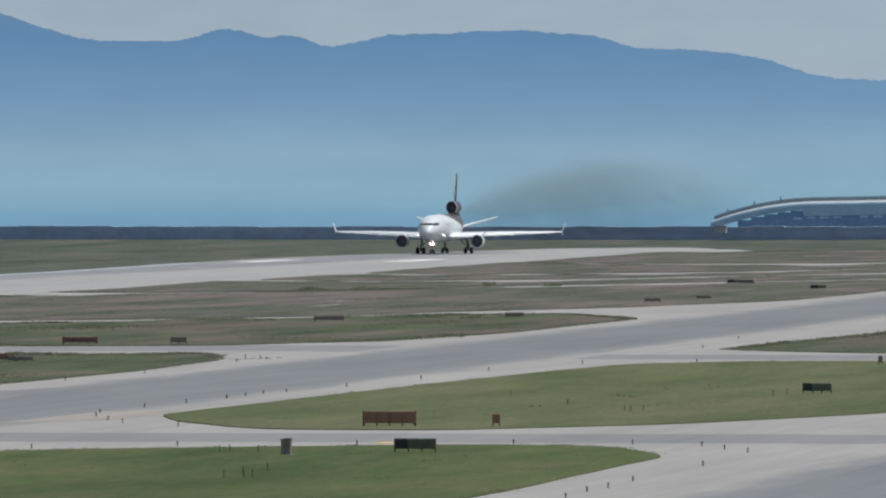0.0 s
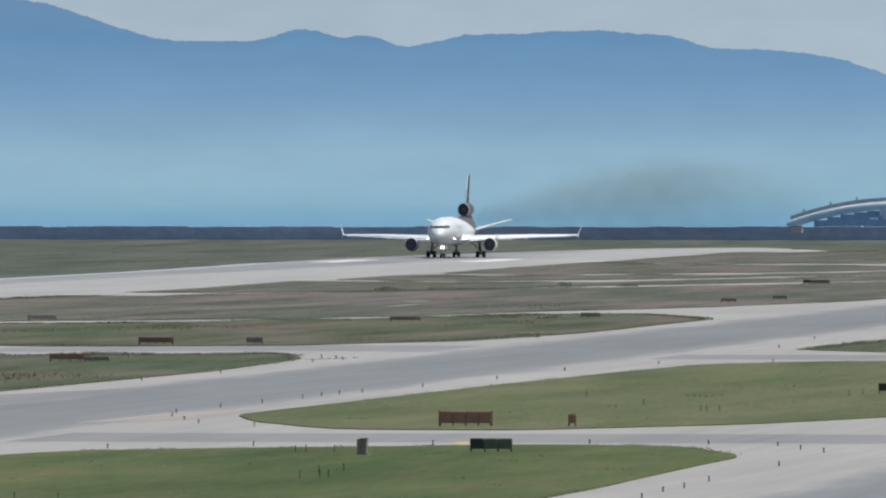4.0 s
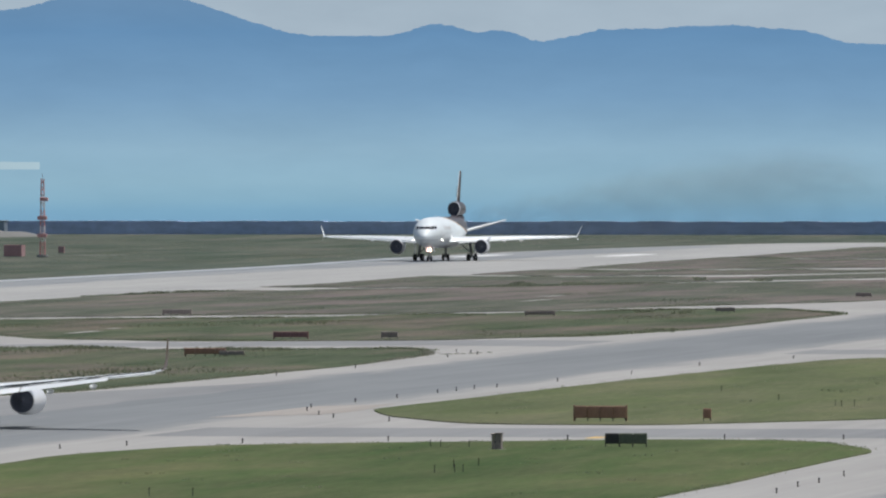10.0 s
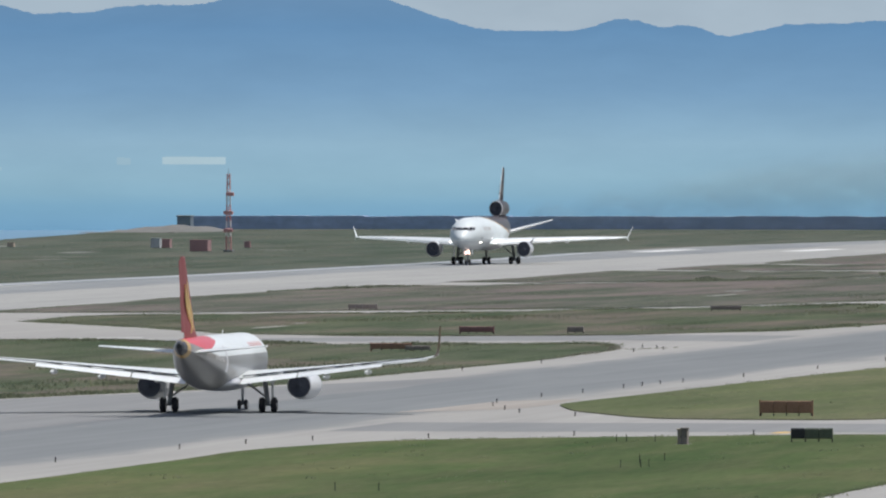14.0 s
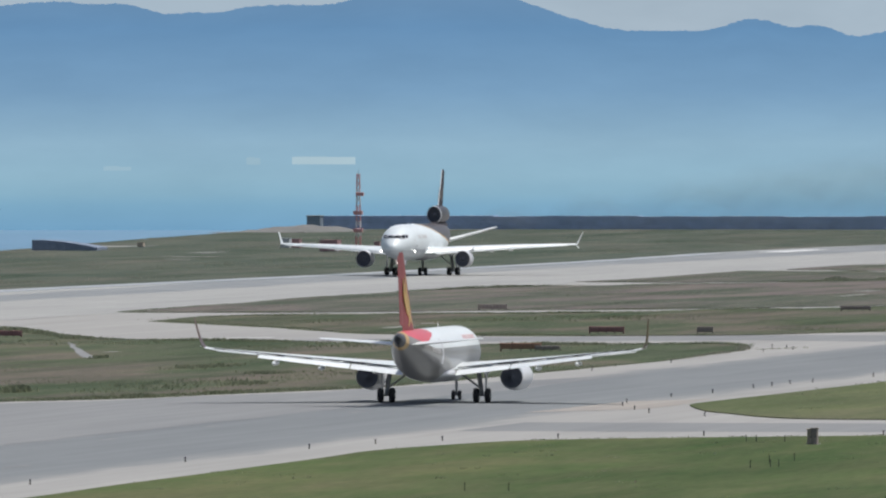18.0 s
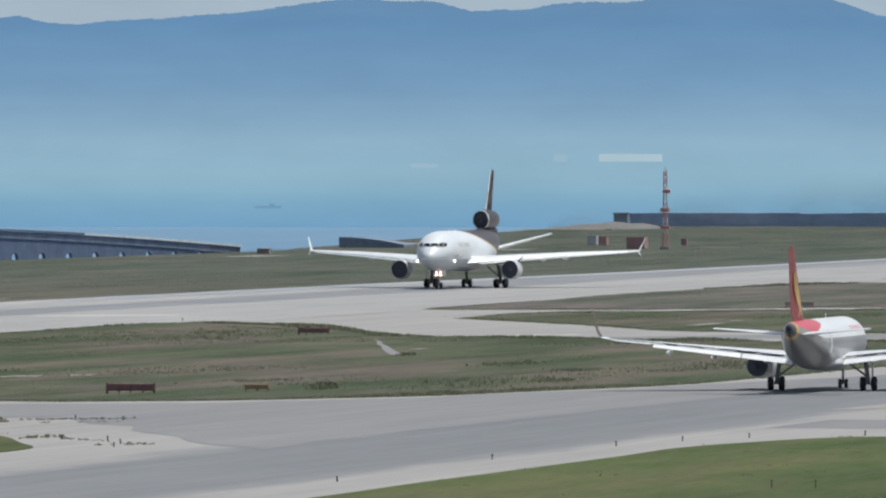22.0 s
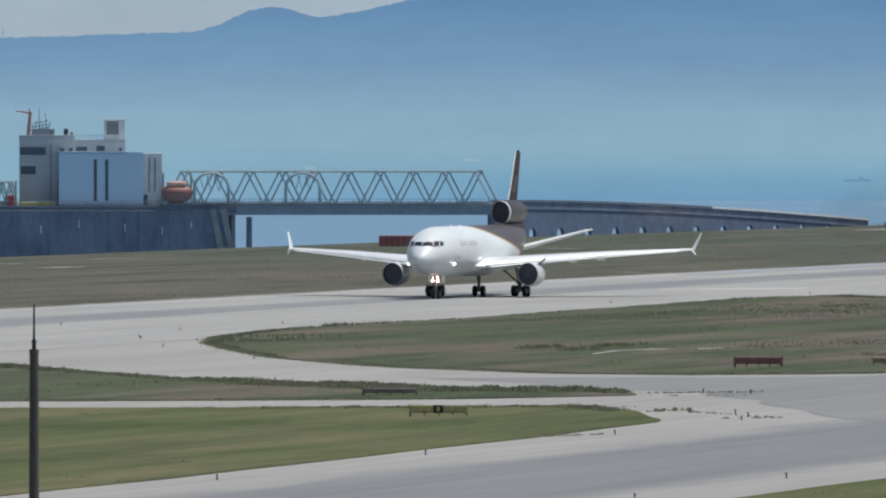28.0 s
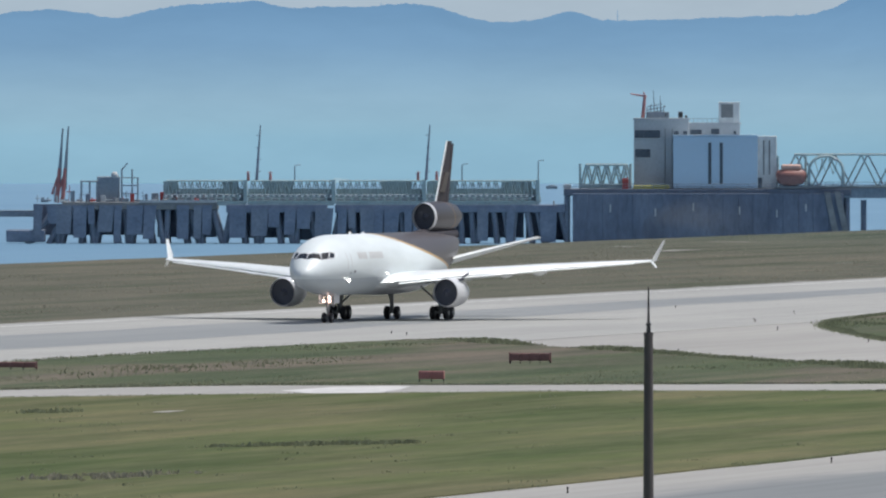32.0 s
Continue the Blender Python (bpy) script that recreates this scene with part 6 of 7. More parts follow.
def build_far_bridge():
    b = thing("curved_bridge", "grey curved road bridge beyond the far seawall", "bridge")
    y = 4300
    xs = [-436 + k * 4.0 for k in range(34)]

    def top(x):
        u = min(1.0, max(0.0, (x + 438) / 34))
        return -1.4 + 6.4 * (1 - (1 - u) ** 2.0) + max(0, x + 404) * 0.02
    for k, (p, q) in enumerate(zip(xs, xs[1:])):
        dep = 1.6 if p < -408 else 3.4
        bm = bmesh.new()
        skin(bm, [[Vector((p, y, top(p))), Vector((p, y + 12, top(p) + 1.0)), Vector((p, y + 12, top(p) - dep)), Vector((p, y, top(p) - dep))],
                  [Vector((q, y, top(q))), Vector((q, y + 12, top(q) + 1.0)), Vector((q, y + 12, top(q) - dep)), Vector((q, y, top(q) - dep))]])
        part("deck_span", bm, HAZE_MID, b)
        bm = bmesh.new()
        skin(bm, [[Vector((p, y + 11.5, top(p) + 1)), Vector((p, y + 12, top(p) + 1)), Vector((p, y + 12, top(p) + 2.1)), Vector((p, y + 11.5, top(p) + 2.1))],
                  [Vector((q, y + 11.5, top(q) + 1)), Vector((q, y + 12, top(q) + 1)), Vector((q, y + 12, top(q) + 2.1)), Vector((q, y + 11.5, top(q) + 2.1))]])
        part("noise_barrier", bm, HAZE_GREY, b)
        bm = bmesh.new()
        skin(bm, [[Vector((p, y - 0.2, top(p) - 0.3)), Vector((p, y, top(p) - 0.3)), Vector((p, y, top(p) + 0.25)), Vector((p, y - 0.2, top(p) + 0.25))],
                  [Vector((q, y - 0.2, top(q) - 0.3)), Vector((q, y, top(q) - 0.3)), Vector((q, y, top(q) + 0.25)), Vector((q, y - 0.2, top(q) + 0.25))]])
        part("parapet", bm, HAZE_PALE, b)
        # closely set piers also stand in for the shade under the deck
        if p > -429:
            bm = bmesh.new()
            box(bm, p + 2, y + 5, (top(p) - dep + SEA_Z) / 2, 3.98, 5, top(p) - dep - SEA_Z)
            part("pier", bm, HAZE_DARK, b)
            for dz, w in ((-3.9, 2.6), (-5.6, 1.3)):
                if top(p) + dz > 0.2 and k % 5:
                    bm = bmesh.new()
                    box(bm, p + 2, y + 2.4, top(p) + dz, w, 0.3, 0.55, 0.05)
                    part("pale_panel", bm, HAZE_PALE, b)
        if p < -410 and k % 2:
            bm = bmesh.new()
            box(bm, p, y + 12.2, top(p) + 1.9, 0.5, 0.4, 2.2, 0.05)
            part("lamp_post", bm, HAZE_DARK, b)
    return b


build_far_bridge()

# pale buildings and ships on the far side of the bay
# haze is part of these glowing tones
PALE = distance_mat("hazy_pale_wall", [(0, srgb(150, 181, 198)), (1, srgb(157, 186, 201))], 10, 30)
PALE_NEAR = distance_mat("pale_wall_in_haze", [(0, srgb(168, 193, 205)), (1, srgb(174, 198, 208))], 10, 30)
SHIPM = distance_mat("hazy_ship", [(0, srgb(108, 149, 179)), (1, srgb(114, 154, 182))], -5, 10)
# the sea-level block at -15.51 stands for white boats
for a, z, w, h in ((-9.42, 14.6, 20.5, 2.4), (-9.70, 14.4, 4.5, 2.2), (-10.24, 12.0, 9, 1.2), (-15.51, -6.8, 5, 1.2), (-13.19, 2.8, 4, 0.8), (-12.55, 5.2, 5, 0.7)):
    bl = thing("far_warehouse", "pale hazy block on the far side of the bay", "building", 4660 * math.sin(radians(a)), 4660 * math.cos(radians(a)), z, -a)
    bm = bmesh.new()
    box(bm, 0, 0, 0, w, 3, h, 0.15)
    part("wall", bm, PALE_NEAR if w > 15 else PALE, bl)
    bm = bmesh.new()
    box(bm, -w * 0.2, 0, h / 2 + 0.12, w * 0.5, 2.4, 0.25, 0.05)
    part("roof", bm, PALE, bl)
ship = thing("cargo_ship", "small grey cargo ship far out on the bay", "ship")
bm = bmesh.new()
skin(bm, [[Vector((-4.2, -0.6, 0)), Vector((4.0, -0.6, 0)), Vector((4.0, 0.6, 0)), Vector((-4.2, 0.6, 0))], [Vector((-4.5, -0.8, 0.7)), Vector((4.6, -0.8, 0.8)), Vector((4.6, 0.8, 0.8)), Vector((-4.5, 0.8, 0.7))]])
part("hull", bm, SHIPM, ship)
bm = bmesh.new()
box(bm, 1.2, 0, 1.1, 1.6, 1.0, 0.8, 0.05)
part("bridge_house", bm, SHIPM, ship)
bm = bmesh.new()
rod(bm, (0.6, 0, 0.7), (0.6, 0, 2.3), 0.1, 0.06, 6)
part("ship_mast", bm, SHIPM, ship)


hut = thing("shelter_hut", "small pale hut before the far seawall", "hut", -371.5, 3690, -0.1)
bm = bmesh.new()
box(bm, 0, 0, 0.75, 2.9, 3, 1.7, 0.06)
part("wall", bm, PINKWALL, hut)
bm = bmesh.new()
box(bm, 0, 0, 1.7, 3.3, 3.3, 0.2, 0.04)
part("roof", bm, DECK, hut)


# ---- airfield equipment ----
RUST = mat("rust_orange_panel", (0.275, 0.155, 0.10), (0.345, 0.20, 0.135), (0.6, 0.6, 0.6), (4, 4, 4), 0.7)
DKRED = mat("dark_red_panel", (0.225, 0.115, 0.115), (0.295, 0.15, 0.145), (0.6, 0.6, 0.6), (4, 4, 4), 0.7)
BROWNP = mat("brown_panel", (0.235, 0.20, 0.18), (0.30, 0.255, 0.23), (0.6, 0.6, 0.6), (4, 4, 4), 0.75)
TAN = mat("tan_panel", (0.34, 0.235, 0.14), (0.42, 0.30, 0.19), (0.6, 0.6, 0.6), (4, 4, 4), 0.75)
DKGREEN = mat("dark_green_panel", (0.10, 0.118, 0.08), (0.15, 0.165, 0.115), (0.9, 0.9, 0.9), (3, 3, 3), 0.6)
SIGN_YELLOW = mat("sign_yellow", (0.66, 0.50, 0.20), (0.74, 0.57, 0.24), (0.6, 0.6, 0.6), (4, 4, 4), 0.6)
# far huts' red, paled by haze painted into it
HUTRED = mat("hazed_red_cladding", (0.36, 0.215, 0.215), (0.43, 0.265, 0.26), (0.6, 0.6, 0.6), (4, 4, 4), 0.75)
SIGN_OLIVE = mat("olive_panel", (0.42, 0.40, 0.21), (0.48, 0.46, 0.25), (0.6, 0.6, 0.6), (4, 4, 4), 0.65)
CABINET = mat("pale_cabinet", (0.44, 0.36, 0.28), (0.54, 0.45, 0.36), (0.8, 0.8, 0.8), (4, 4, 4), 0.6)


def field_sign(x, y, w, h, panel, label, dark_end=0.0):
    """A low guidance sign box: modules in a frame on short legs, its face square to the taxiway."""
    z = ground_z(x) + 0.03
    s = thing("taxiway_sign", label, "sign", x, y, z, 0, "airfield guidance signs")
    n = max(1, round(w / 0.95))
    leg = min(0.22, h * 0.3)
    for k in range(n):
        bm = bmesh.new()
        mw = w / n
        cx = -w / 2 + (k + 0.5) * mw
        box(bm, cx, 0, leg + (h - leg) / 2, mw - 0.025, 0.28, h - leg, 0.03)
        m = BLACK_METAL if dark_end and (k + 0.5) / n < dark_end else panel
        mod = part("sign_module", bm, m, s)
        bm = bmesh.new()
        box(bm, cx, 0, h + 0.015, mw - 0.06, 0.2, 0.05, 0.01)
        part("top_cap", bm, m, mod)
    for k in range(n + 1):
        bm = bmesh.new()
        cx = -w / 2 + 0.06 + k * (w - 0.12) / n
        rod(bm, (cx, 0, -0.03), (cx, 0, leg + 0.02), 0.045, None, 6)
        part("leg", bm, panel if panel is SIGN_OLIVE else BLACK_METAL, s)
    if w > 3.2:
        for e in (-1, 1):
            bm = bmesh.new()
            rod(bm, (e * (w / 2 + 0.03), 0, -0.02), (e * (w / 2 + 0.03), 0, h + 0.12), 0.05, None, 6)
            part("end_post", bm, panel, s)
    return s


SIGNS = [(-132.2, 1066.6, 3.9, 1.1, RUST, "rust-orange back of long guidance sign on grass"), (-124.3, 1067.6, 0.62, 0.9, RUST, "small rust-orange sign box on grass"),
         (-119.0, 974.3, 2.9, 0.9, DKGREEN, "black and dark green guidance sign on grass"), (-114.2, 1215.8, 2.5, 0.85, DKGREEN, "black and dark green guidance sign on grass"),
         (-124.0, 1385.4, 0.45, 0.8, BROWNP, "small brown sign box on grass"), (-204.4, 1775, 2.4, 0.62, BROWNP, "brown guidance sign beside far exit"),
         (-225.8, 1761.2, 3.6, 0.6, BROWNP, "brown guidance sign beside far exit"), (-225.1, 1543.8, 3.7, 0.78, DKRED, "dark red guidance sign beside exit"),
         (-212.8, 1532.8, 1.8, 0.78, BROWNP, "brown guidance sign beside exit"), (-213.4, 1405, 4.0, 0.78, RUST, "rust-brown guidance sign in rough grass"),
         (-210.0, 1400, 2.5, 0.55, BROWNP, "low brown guidance sign in rough grass"), (-206.8, 1961, 2.2, 0.6, BROWNP, "brown guidance sign far along taxiway")]
SIGNS2 = [(-203.2, 1994.7, 2.0, 0.6, BROWNP, "brown guidance sign far along taxiway"), (-201.0, 2141.6, 2.3, 0.65, DKGREEN, "dark guidance sign far along taxiway"),
          (-225.3, 2268.8, 4.0, 0.65, DKGREEN, "dark guidance sign far along taxiway"), (-280.7, 1824, 3.6, 0.75, BROWNP, "brown guidance sign beside far exit"),
          (-297.6, 1577.9, 3.4, 0.75, DKRED, "dark red guidance sign in weedy grass"), (-234.4, 1161.7, 4.0, 0.78, DKRED, "dark red guidance sign in weedy grass"),
          (-224.8, 1166.8, 2.0, 0.55, TAN, "low tan-brown sign in weedy grass"), (-238.0, 1041.5, 4.1, 0.5, BROWNP, "low dull brown sign in grass wedge"),
          (-298.5, 1133.2, 3.4, 0.8, DKRED, "dark red guidance sign in grass wedge"), (-283.6, 1047.5, 2.0, 0.8, DULLRED, "dull red sign box in grass wedge"),
          (-339.4, 1124.4, 3.3, 0.6, DKRED, "dark red sign beside the runway")]
for x, y, w, h, pm, lab in SIGNS + SIGNS2:
    field_sign(x, y, w, h, pm, lab, 0.34 if pm is DKGREEN else 0.0)


def build_letter_sign():
    """An olive guidance sign with a black middle module; its lettering cannot be read."""
    s = field_sign(-214.7, 954.4, 4.0, 0.74, SIGN_OLIVE, "dull olive guidance sign with yellow lettering on grass")
    bm = bmesh.new()
    box(bm, 0.0, -0.15, 0.5, 0.68, 0.03, 0.52)
    part("black_panel", bm, BLACK_METAL, s, "black panel")
    for x, w, h in ((-1.7, 0.2, 0.06), (-1.25, 0.22, 0.28), (-0.95, 0.1, 0.28), (-0.7, 0.2, 0.28), (0.65, 0.1, 0.28), (0.95, 0.22, 0.28), (1.4, 0.34, 0.07), (1.66, 0.08, 0.2)):
        bm = bmesh.new()
        box(bm, x, -0.152, 0.5, w, 0.02, h)
        part("lettering_bar", bm, SIGN_YELLOW, s, "yellow lettering block")
    bm = bmesh.new()
    box(bm, 0.0, -0.175, 0.5, 0.22, 0.02, 0.3)
    part("lettering_bar", bm, SIGN_YELLOW, s, "yellow lettering block")


build_letter_sign()


def cabinet(x, y, w, d, h, m, label, name="field_cabinet"):
    z = ground_z(x) + 0.03
    c = thing(name, label, "cabinet", x, y, z)
    bm = bmesh.new()
    box(bm, 0, 0, h / 2, w, d, h, 0.03)
    part("casing", bm, m, c)
    bm = bmesh.new()
    box(bm, 0, 0, h + 0.03, w + 0.12, d + 0.12, 0.07, 0.01)
    part("lid", bm, m, c)
    bm = bmesh.new()
    box(bm, 0, -d / 2 - 0.015, h * 0.5, w * 0.86, 0.03, h * 0.82, 0.005)
    door = part("door", bm, m, c)
    bm = bmesh.new()
    box(bm, w * 0.3, -d / 2 - 0.05, h * 0.5, 0.04, 0.05, 0.16)
    part("handle", bm, BLACK_METAL, door)
    bm = bmesh.new()
    box(bm, 0, 0, -0.02, w + 0.3, d + 0.4, 0.08)
    part("plinth", bm, DECK, c, "concrete plinth")
    return c


cabinet(-126.62, 965.9, 0.4, 0.8, 1.05, BROWNP, "brown control cabinet on concrete plinth")
cabinet(-126.98, 966.2, 0.3, 0.7, 0.98, CABINET, "pale tan control cabinet beside brown one")
cabinet(-483.4, 2922, 3.7, 5, 2.3, HUTRED, "haze-pale red equipment hut beyond the runway", "equipment_hut")
cabinet(-508.3, 3014.9, 1.9, 3, 2.0, RENDER_W, "white equipment hut beyond the runway", "equipment_hut")
cabinet(-506.6, 3018, 1.8, 3, 1.8, HUTRED, "haze-pale red equipment box beside white hut", "equipment_hut")
cabinet(-504.5, 1840, 1.5, 1.5, 1.5, HUTRED, "haze-pale red equipment box beyond the runway", "equipment_box")
cabinet(-508.3, 1887, 1.1, 1.2, 1.2, HUTRED, "small haze-pale red equipment box beyond the runway", "equipment_box")
cabinet(-533.8, 2778, 2.4, 2.5, 0.9, BROWNP, "low brown equipment box near the shore", "equipment_box")
cabinet(-544.4, 3042, 1.3, 2.0, 0.9, CABINET, "low pale tan equipment box near the shore", "equipment_box")
cabinet(-489.2, 3018, 1.2, 1.2, 1.3, HUTRED, "small haze-pale red equipment box near the mast", "equipment_box")


def build_container():
    c = thing("shipping_container", "red metal container standing on shore grass", "container", -536.9, 2359, -1.9)
    bm = bmesh.new()
    box(bm, 0, 0, 0.9, 7.6, 2.4, 1.8, 0.05)
    part("body", bm, DULLRED, c)
    for k in range(22):
        bm = bmesh.new()
        box(bm, -3.5 + k * 0.333, -1.22, 0.9, 0.14, 0.06, 1.5)
        part("corrugation", bm, DULLRED if k % 3 else DKRED, c)
    bm = bmesh.new()
    box(bm, 4.0, 0, 0.55, 0.4, 1.6, 1.1, 0.05)
    part("end_box", bm, BROWNP, c)


build_container()

# mast colours washed out: haze is put into the red and white
MAST_RED = mat("mast_red", (0.60, 0.29, 0.27), (0.68, 0.35, 0.33), (1, 1, 1), (5, 5, 5), 0.55)
MAST_WHITE = mat("mast_white", (0.62, 0.60, 0.60), (0.72, 0.70, 0.70), (1, 1, 1), (5, 5, 5), 0.55)


def build_antenna_mast():
    m = thing("antenna_mast", "red and white lattice antenna mast beyond the runway", "mast", -475.3, 2908, -1.9)
    h, n = 16.0, 10
    for k in range(n):
        z0, z1 = h * k / n, h * (k + 1) / n
        col = MAST_RED if (k // 2) % 2 == 0 else MAST_WHITE
        bm = bmesh.new()
        w0, w1 = 0.52 - 0.025 * k, 0.52 - 0.025 * (k + 1)
        cs = ((-1, -1), (1, -1), (1, 1), (-1, 1))
        for i, (sx, sy) in enumerate(cs):
            tx, ty = cs[(i + 1) % 4]
            rod(bm, (sx * w0, sy * w0, z0), (sx * w1, sy * w1, z1), 0.075, None, 6)
            rod(bm, (sx * w0, sy * w0, z0), (tx * w1, ty * w1, z1), 0.06, None, 5)
            rod(bm, (sx * w0, sy * w0, z0), (tx * w0, ty * w0, z0), 0.06, None, 5)
        part("lattice_section", bm, col, m)
    for z in (4.4, 8.0, 11.8):
        bm = bmesh.new()
        box(bm, 0.45 if z > 10 else 0.1, -0.9, z, 1.9 if z < 10 else 1.6, 0.9, 0.75, 0.06)
        ant = part("antenna", bm, MAST_RED, m, "red antenna box")
        bm = bmesh.new()
        rod(bm, (0.1, 0, z), (0.1, -0.9, z), 0.1, None, 6)
        part("bracket", bm, MAST_WHITE, ant)
    bm = bmesh.new()
    box(bm, 0, 0, 0.2, 2.0, 2.0, 0.5, 0.05)
    part("footing", bm, DECK, m)
    bm = bmesh.new()
    rod(bm, (0, 0, 16), (0, 0, 17), 0.05, 0.03, 6)
    part("lightning_rod", bm, STEEL, m)


build_antenna_mast()


def build_light_mast():
    """The tall post near the camera, with a thin rod on top."""
    p = thing("steel_pole", "tall dark brown steel pole with thin lightning rod", "pole", -112.3, 441.0, -0.05)
    m = mat("brown_pole_paint", (0.078, 0.07, 0.071), (0.12, 0.107, 0.105), (0.5, 0.5, 0.12), (6, 6, 2), 0.55)
    bm = bmesh.new()
    rod(bm, (0, 0, 0), (0, 0, 12.95), 0.2, 0.14, 20)
    part("shaft", bm, m, p)
    bm = bmesh.new()
    rod(bm, (0, 0, 12.88), (0, 0, 13.0), 0.155, 0.15, 20)
    part("collar", bm, m, p)
    bm = bmesh.new()
    rod(bm, (0, 0, 12.98), (0, 0, 13.24), 0.075, 0.06, 12)
    rod(bm, (0, 0, 13.22), (0, 0, 13.3), 0.09, 0.08, 12)
    part("rod_socket", bm, BLACK_METAL, p)
    bm = bmesh.new()
    rod(bm, (0, 0, 13.25), (0, 0, 14.42), 0.04, 0.026, 10)
    part("lightning_rod", bm, BLACK_METAL, p)
    bm = bmesh.new()
    box(bm, 0.02, -0.17, 1.3, 0.2, 0.06, 0.5, 0.02)
    part("hatch", bm, m, p)
    bm = bmesh.new()
    rod(bm, (0, 0, -0.05), (0, 0, 0.06), 0.4, 0.4, 16)
    part("base_plate", bm, STEEL, p)


build_light_mast()

# taxiway edge lights and marker posts
LAMP_BODY = mat("lamp_body", (0.022, 0.014, 0.014), (0.04, 0.025, 0.023), (2, 2, 2), (8, 8, 8), 0.6)
POST_GREEN = mat("weathered_green_stake", (0.075, 0.085, 0.06), (0.11, 0.12, 0.085), (2, 2, 2), (8, 8, 8), 0.7)
LAMP_BLUE = mat("blue_lens", (0.03, 0.02, 0.04), (0.05, 0.03, 0.06), (2, 2, 2), (8, 8, 8), 0.2)
LIGHTS = """-147.3,987 -138.5,997 -162,1147 -161.4,1167 -161.3,1191 -161.2,1202 -161,1212 -160.1,1220 -158.7,1250 -157.4,1293 -157.2,1344 -153.4,1390 -143.6,1403 -160.3,1108 -162,1122 -157.2,1093 -154.3,1080.5 -148.3,1068 -115.9,1006 -107.5,1006 -102,1000 -99.3,989 -96.8,980 -95.5,937 -95.4,893 -95,875 -95.2,865 -94.6,848 -126.5,1002 -188.1,1281 -188.2,1397"""
MORE_LIGHTS = """-187.4,1413 -189.1,1421 -191.5,1428 -156.9,1578 -153.4,1505 -158.5,848 -159.8,909 -158.6,950 -156.7,966 -154,978 -190,841 -188.6,782 -190.3,897 -199.3,964 -195.5,961 -191,941 -192.6,951 -214.6,1043 -209.8,1037 -158.2,792 -157.4,747 -325.8,1329 -295.7,1240 -299.9,1188 -283.8,1149 -264.4,1116 -187,1324 -187.4,719 -357.2,1305 -354.1,1299 -341.3,1383 -371.9,1472 -343.4,1391 -351,1439 -351.5,1487 -351.8,1656 -346.4,1749"""
first = None
for word in (LIGHTS + " " + MORE_LIGHTS).split():
    x, y = map(float, word.split(","))
    if first is None:
        first = thing("edge_light", "small taxiway edge light on a short dark stem", "lamp", x, y, ground_z(x), 0, "taxiway edge lights")
        bm = bmesh.new()
        rod(bm, (0, 0, -0.05), (0, 0, 0.03), 0.055, 0.05, 10)
        part("base", bm, LAMP_BODY, first)
        bm = bmesh.new()
        rod(bm, (0, 0, 0.03), (0, 0, 0.18), 0.04, 0.035, 8)
        part("stem", bm, LAMP_BODY, first)
        bm = bmesh.new()
        rod(bm, (0, 0, 0.175), (0, 0, 0.25), 0.06, 0.055, 10)
        rod(bm, (0, 0, 0.25), (0, 0, 0.28), 0.045, 0.02, 10)
        part("lens", bm, LAMP_BLUE, first)
    else:
        copy_thing(first, pose(x, y, ground_z(x)))
POSTS = "-132.4,974 -131.7,974 -129.6,973 -121.4,895 -120.4,897 -120,898 -121.4,916 -122.2,910 -138.4,1199 -128.9,1157 -121.6,1132 -120.9,1130 -120.1,1132 -116.6,1202 -116.5,1213 -130,834 -127.4,834"
first = None
for word in POSTS.split():
    x, y = map(float, word.split(","))
    if first is None:
        first = thing("marker_post", "thin dull green marker post in mown grass", "post", x, y, 0.03, 0, "marker posts")
        bm = bmesh.new()
        rod(bm, (0, 0, -0.05), (0, 0, 0.44), 0.032, 0.028, 8)
        part("stake", bm, POST_GREEN, first)
        bm = bmesh.new()
        rod(bm, (0, 0, 0.42), (0, 0, 0.47), 0.04, 0.036, 8)
        part("cap", bm, LAMP_BODY, first)
    else:
        copy_thing(first, pose(x, y, 0.03))

# pale paths in the weedy field, painted patches by the link taxiway
tagged(sheet("service_path", [(-280.6, 1524, 0.2), (-280.1, 1523, 0.2), (-264.9, 1447, 0.4), (-257.0, 1408, 0.4), (-252.8, 1393, 0.3), (-253.8, 1389, 0.4), (-258.0, 1407, 0.4), (-265.4, 1445, 0.4)], 0.036, LINK, wavy=0.25, step=3), "pale concrete service path in weeds", "paving", kind="structure")
for x, y, w, d in ((-260.6, 1439, 1.6, 4), (-263.2, 1640, 2.0, 20), (-265.4, 1676, 1.6, 5), (-254.5, 1980, 2.0, 24), (-260.5, 2046, 3.0, 14), (-490, 2794, 12, 4), (-481, 2731, 6, 8), (-505, 2900, 5, 26), (-474, 2972, 14, 6), (-556, 3070, 16, 30), (-526, 2730, 10, 24), (-504, 2336, 6, 4), (-420, 1990, 3, 5), (-413, 1697, 3, 4), (-453, 1887, 3, 3), (-534, 2083, 4, 6), (-514, 2035, 4, 16), (-536, 2156, 8, 5), (-411.5, 1645, 4, 4)):
    tagged(sheet("bare_patch", [(x - w / 2, y - d / 2, 0.3), (x - w * 0.3, y + d / 2, 0.3), (x + w / 2, y + d / 2, 0.3), (x + w * 0.3, y - d / 2, 0.3)], 0.036 if x > -400 else -0.1, SHOULDER, wavy=0.5, step=2), "bare sandy patch in rough grass", "soil", kind="structure")
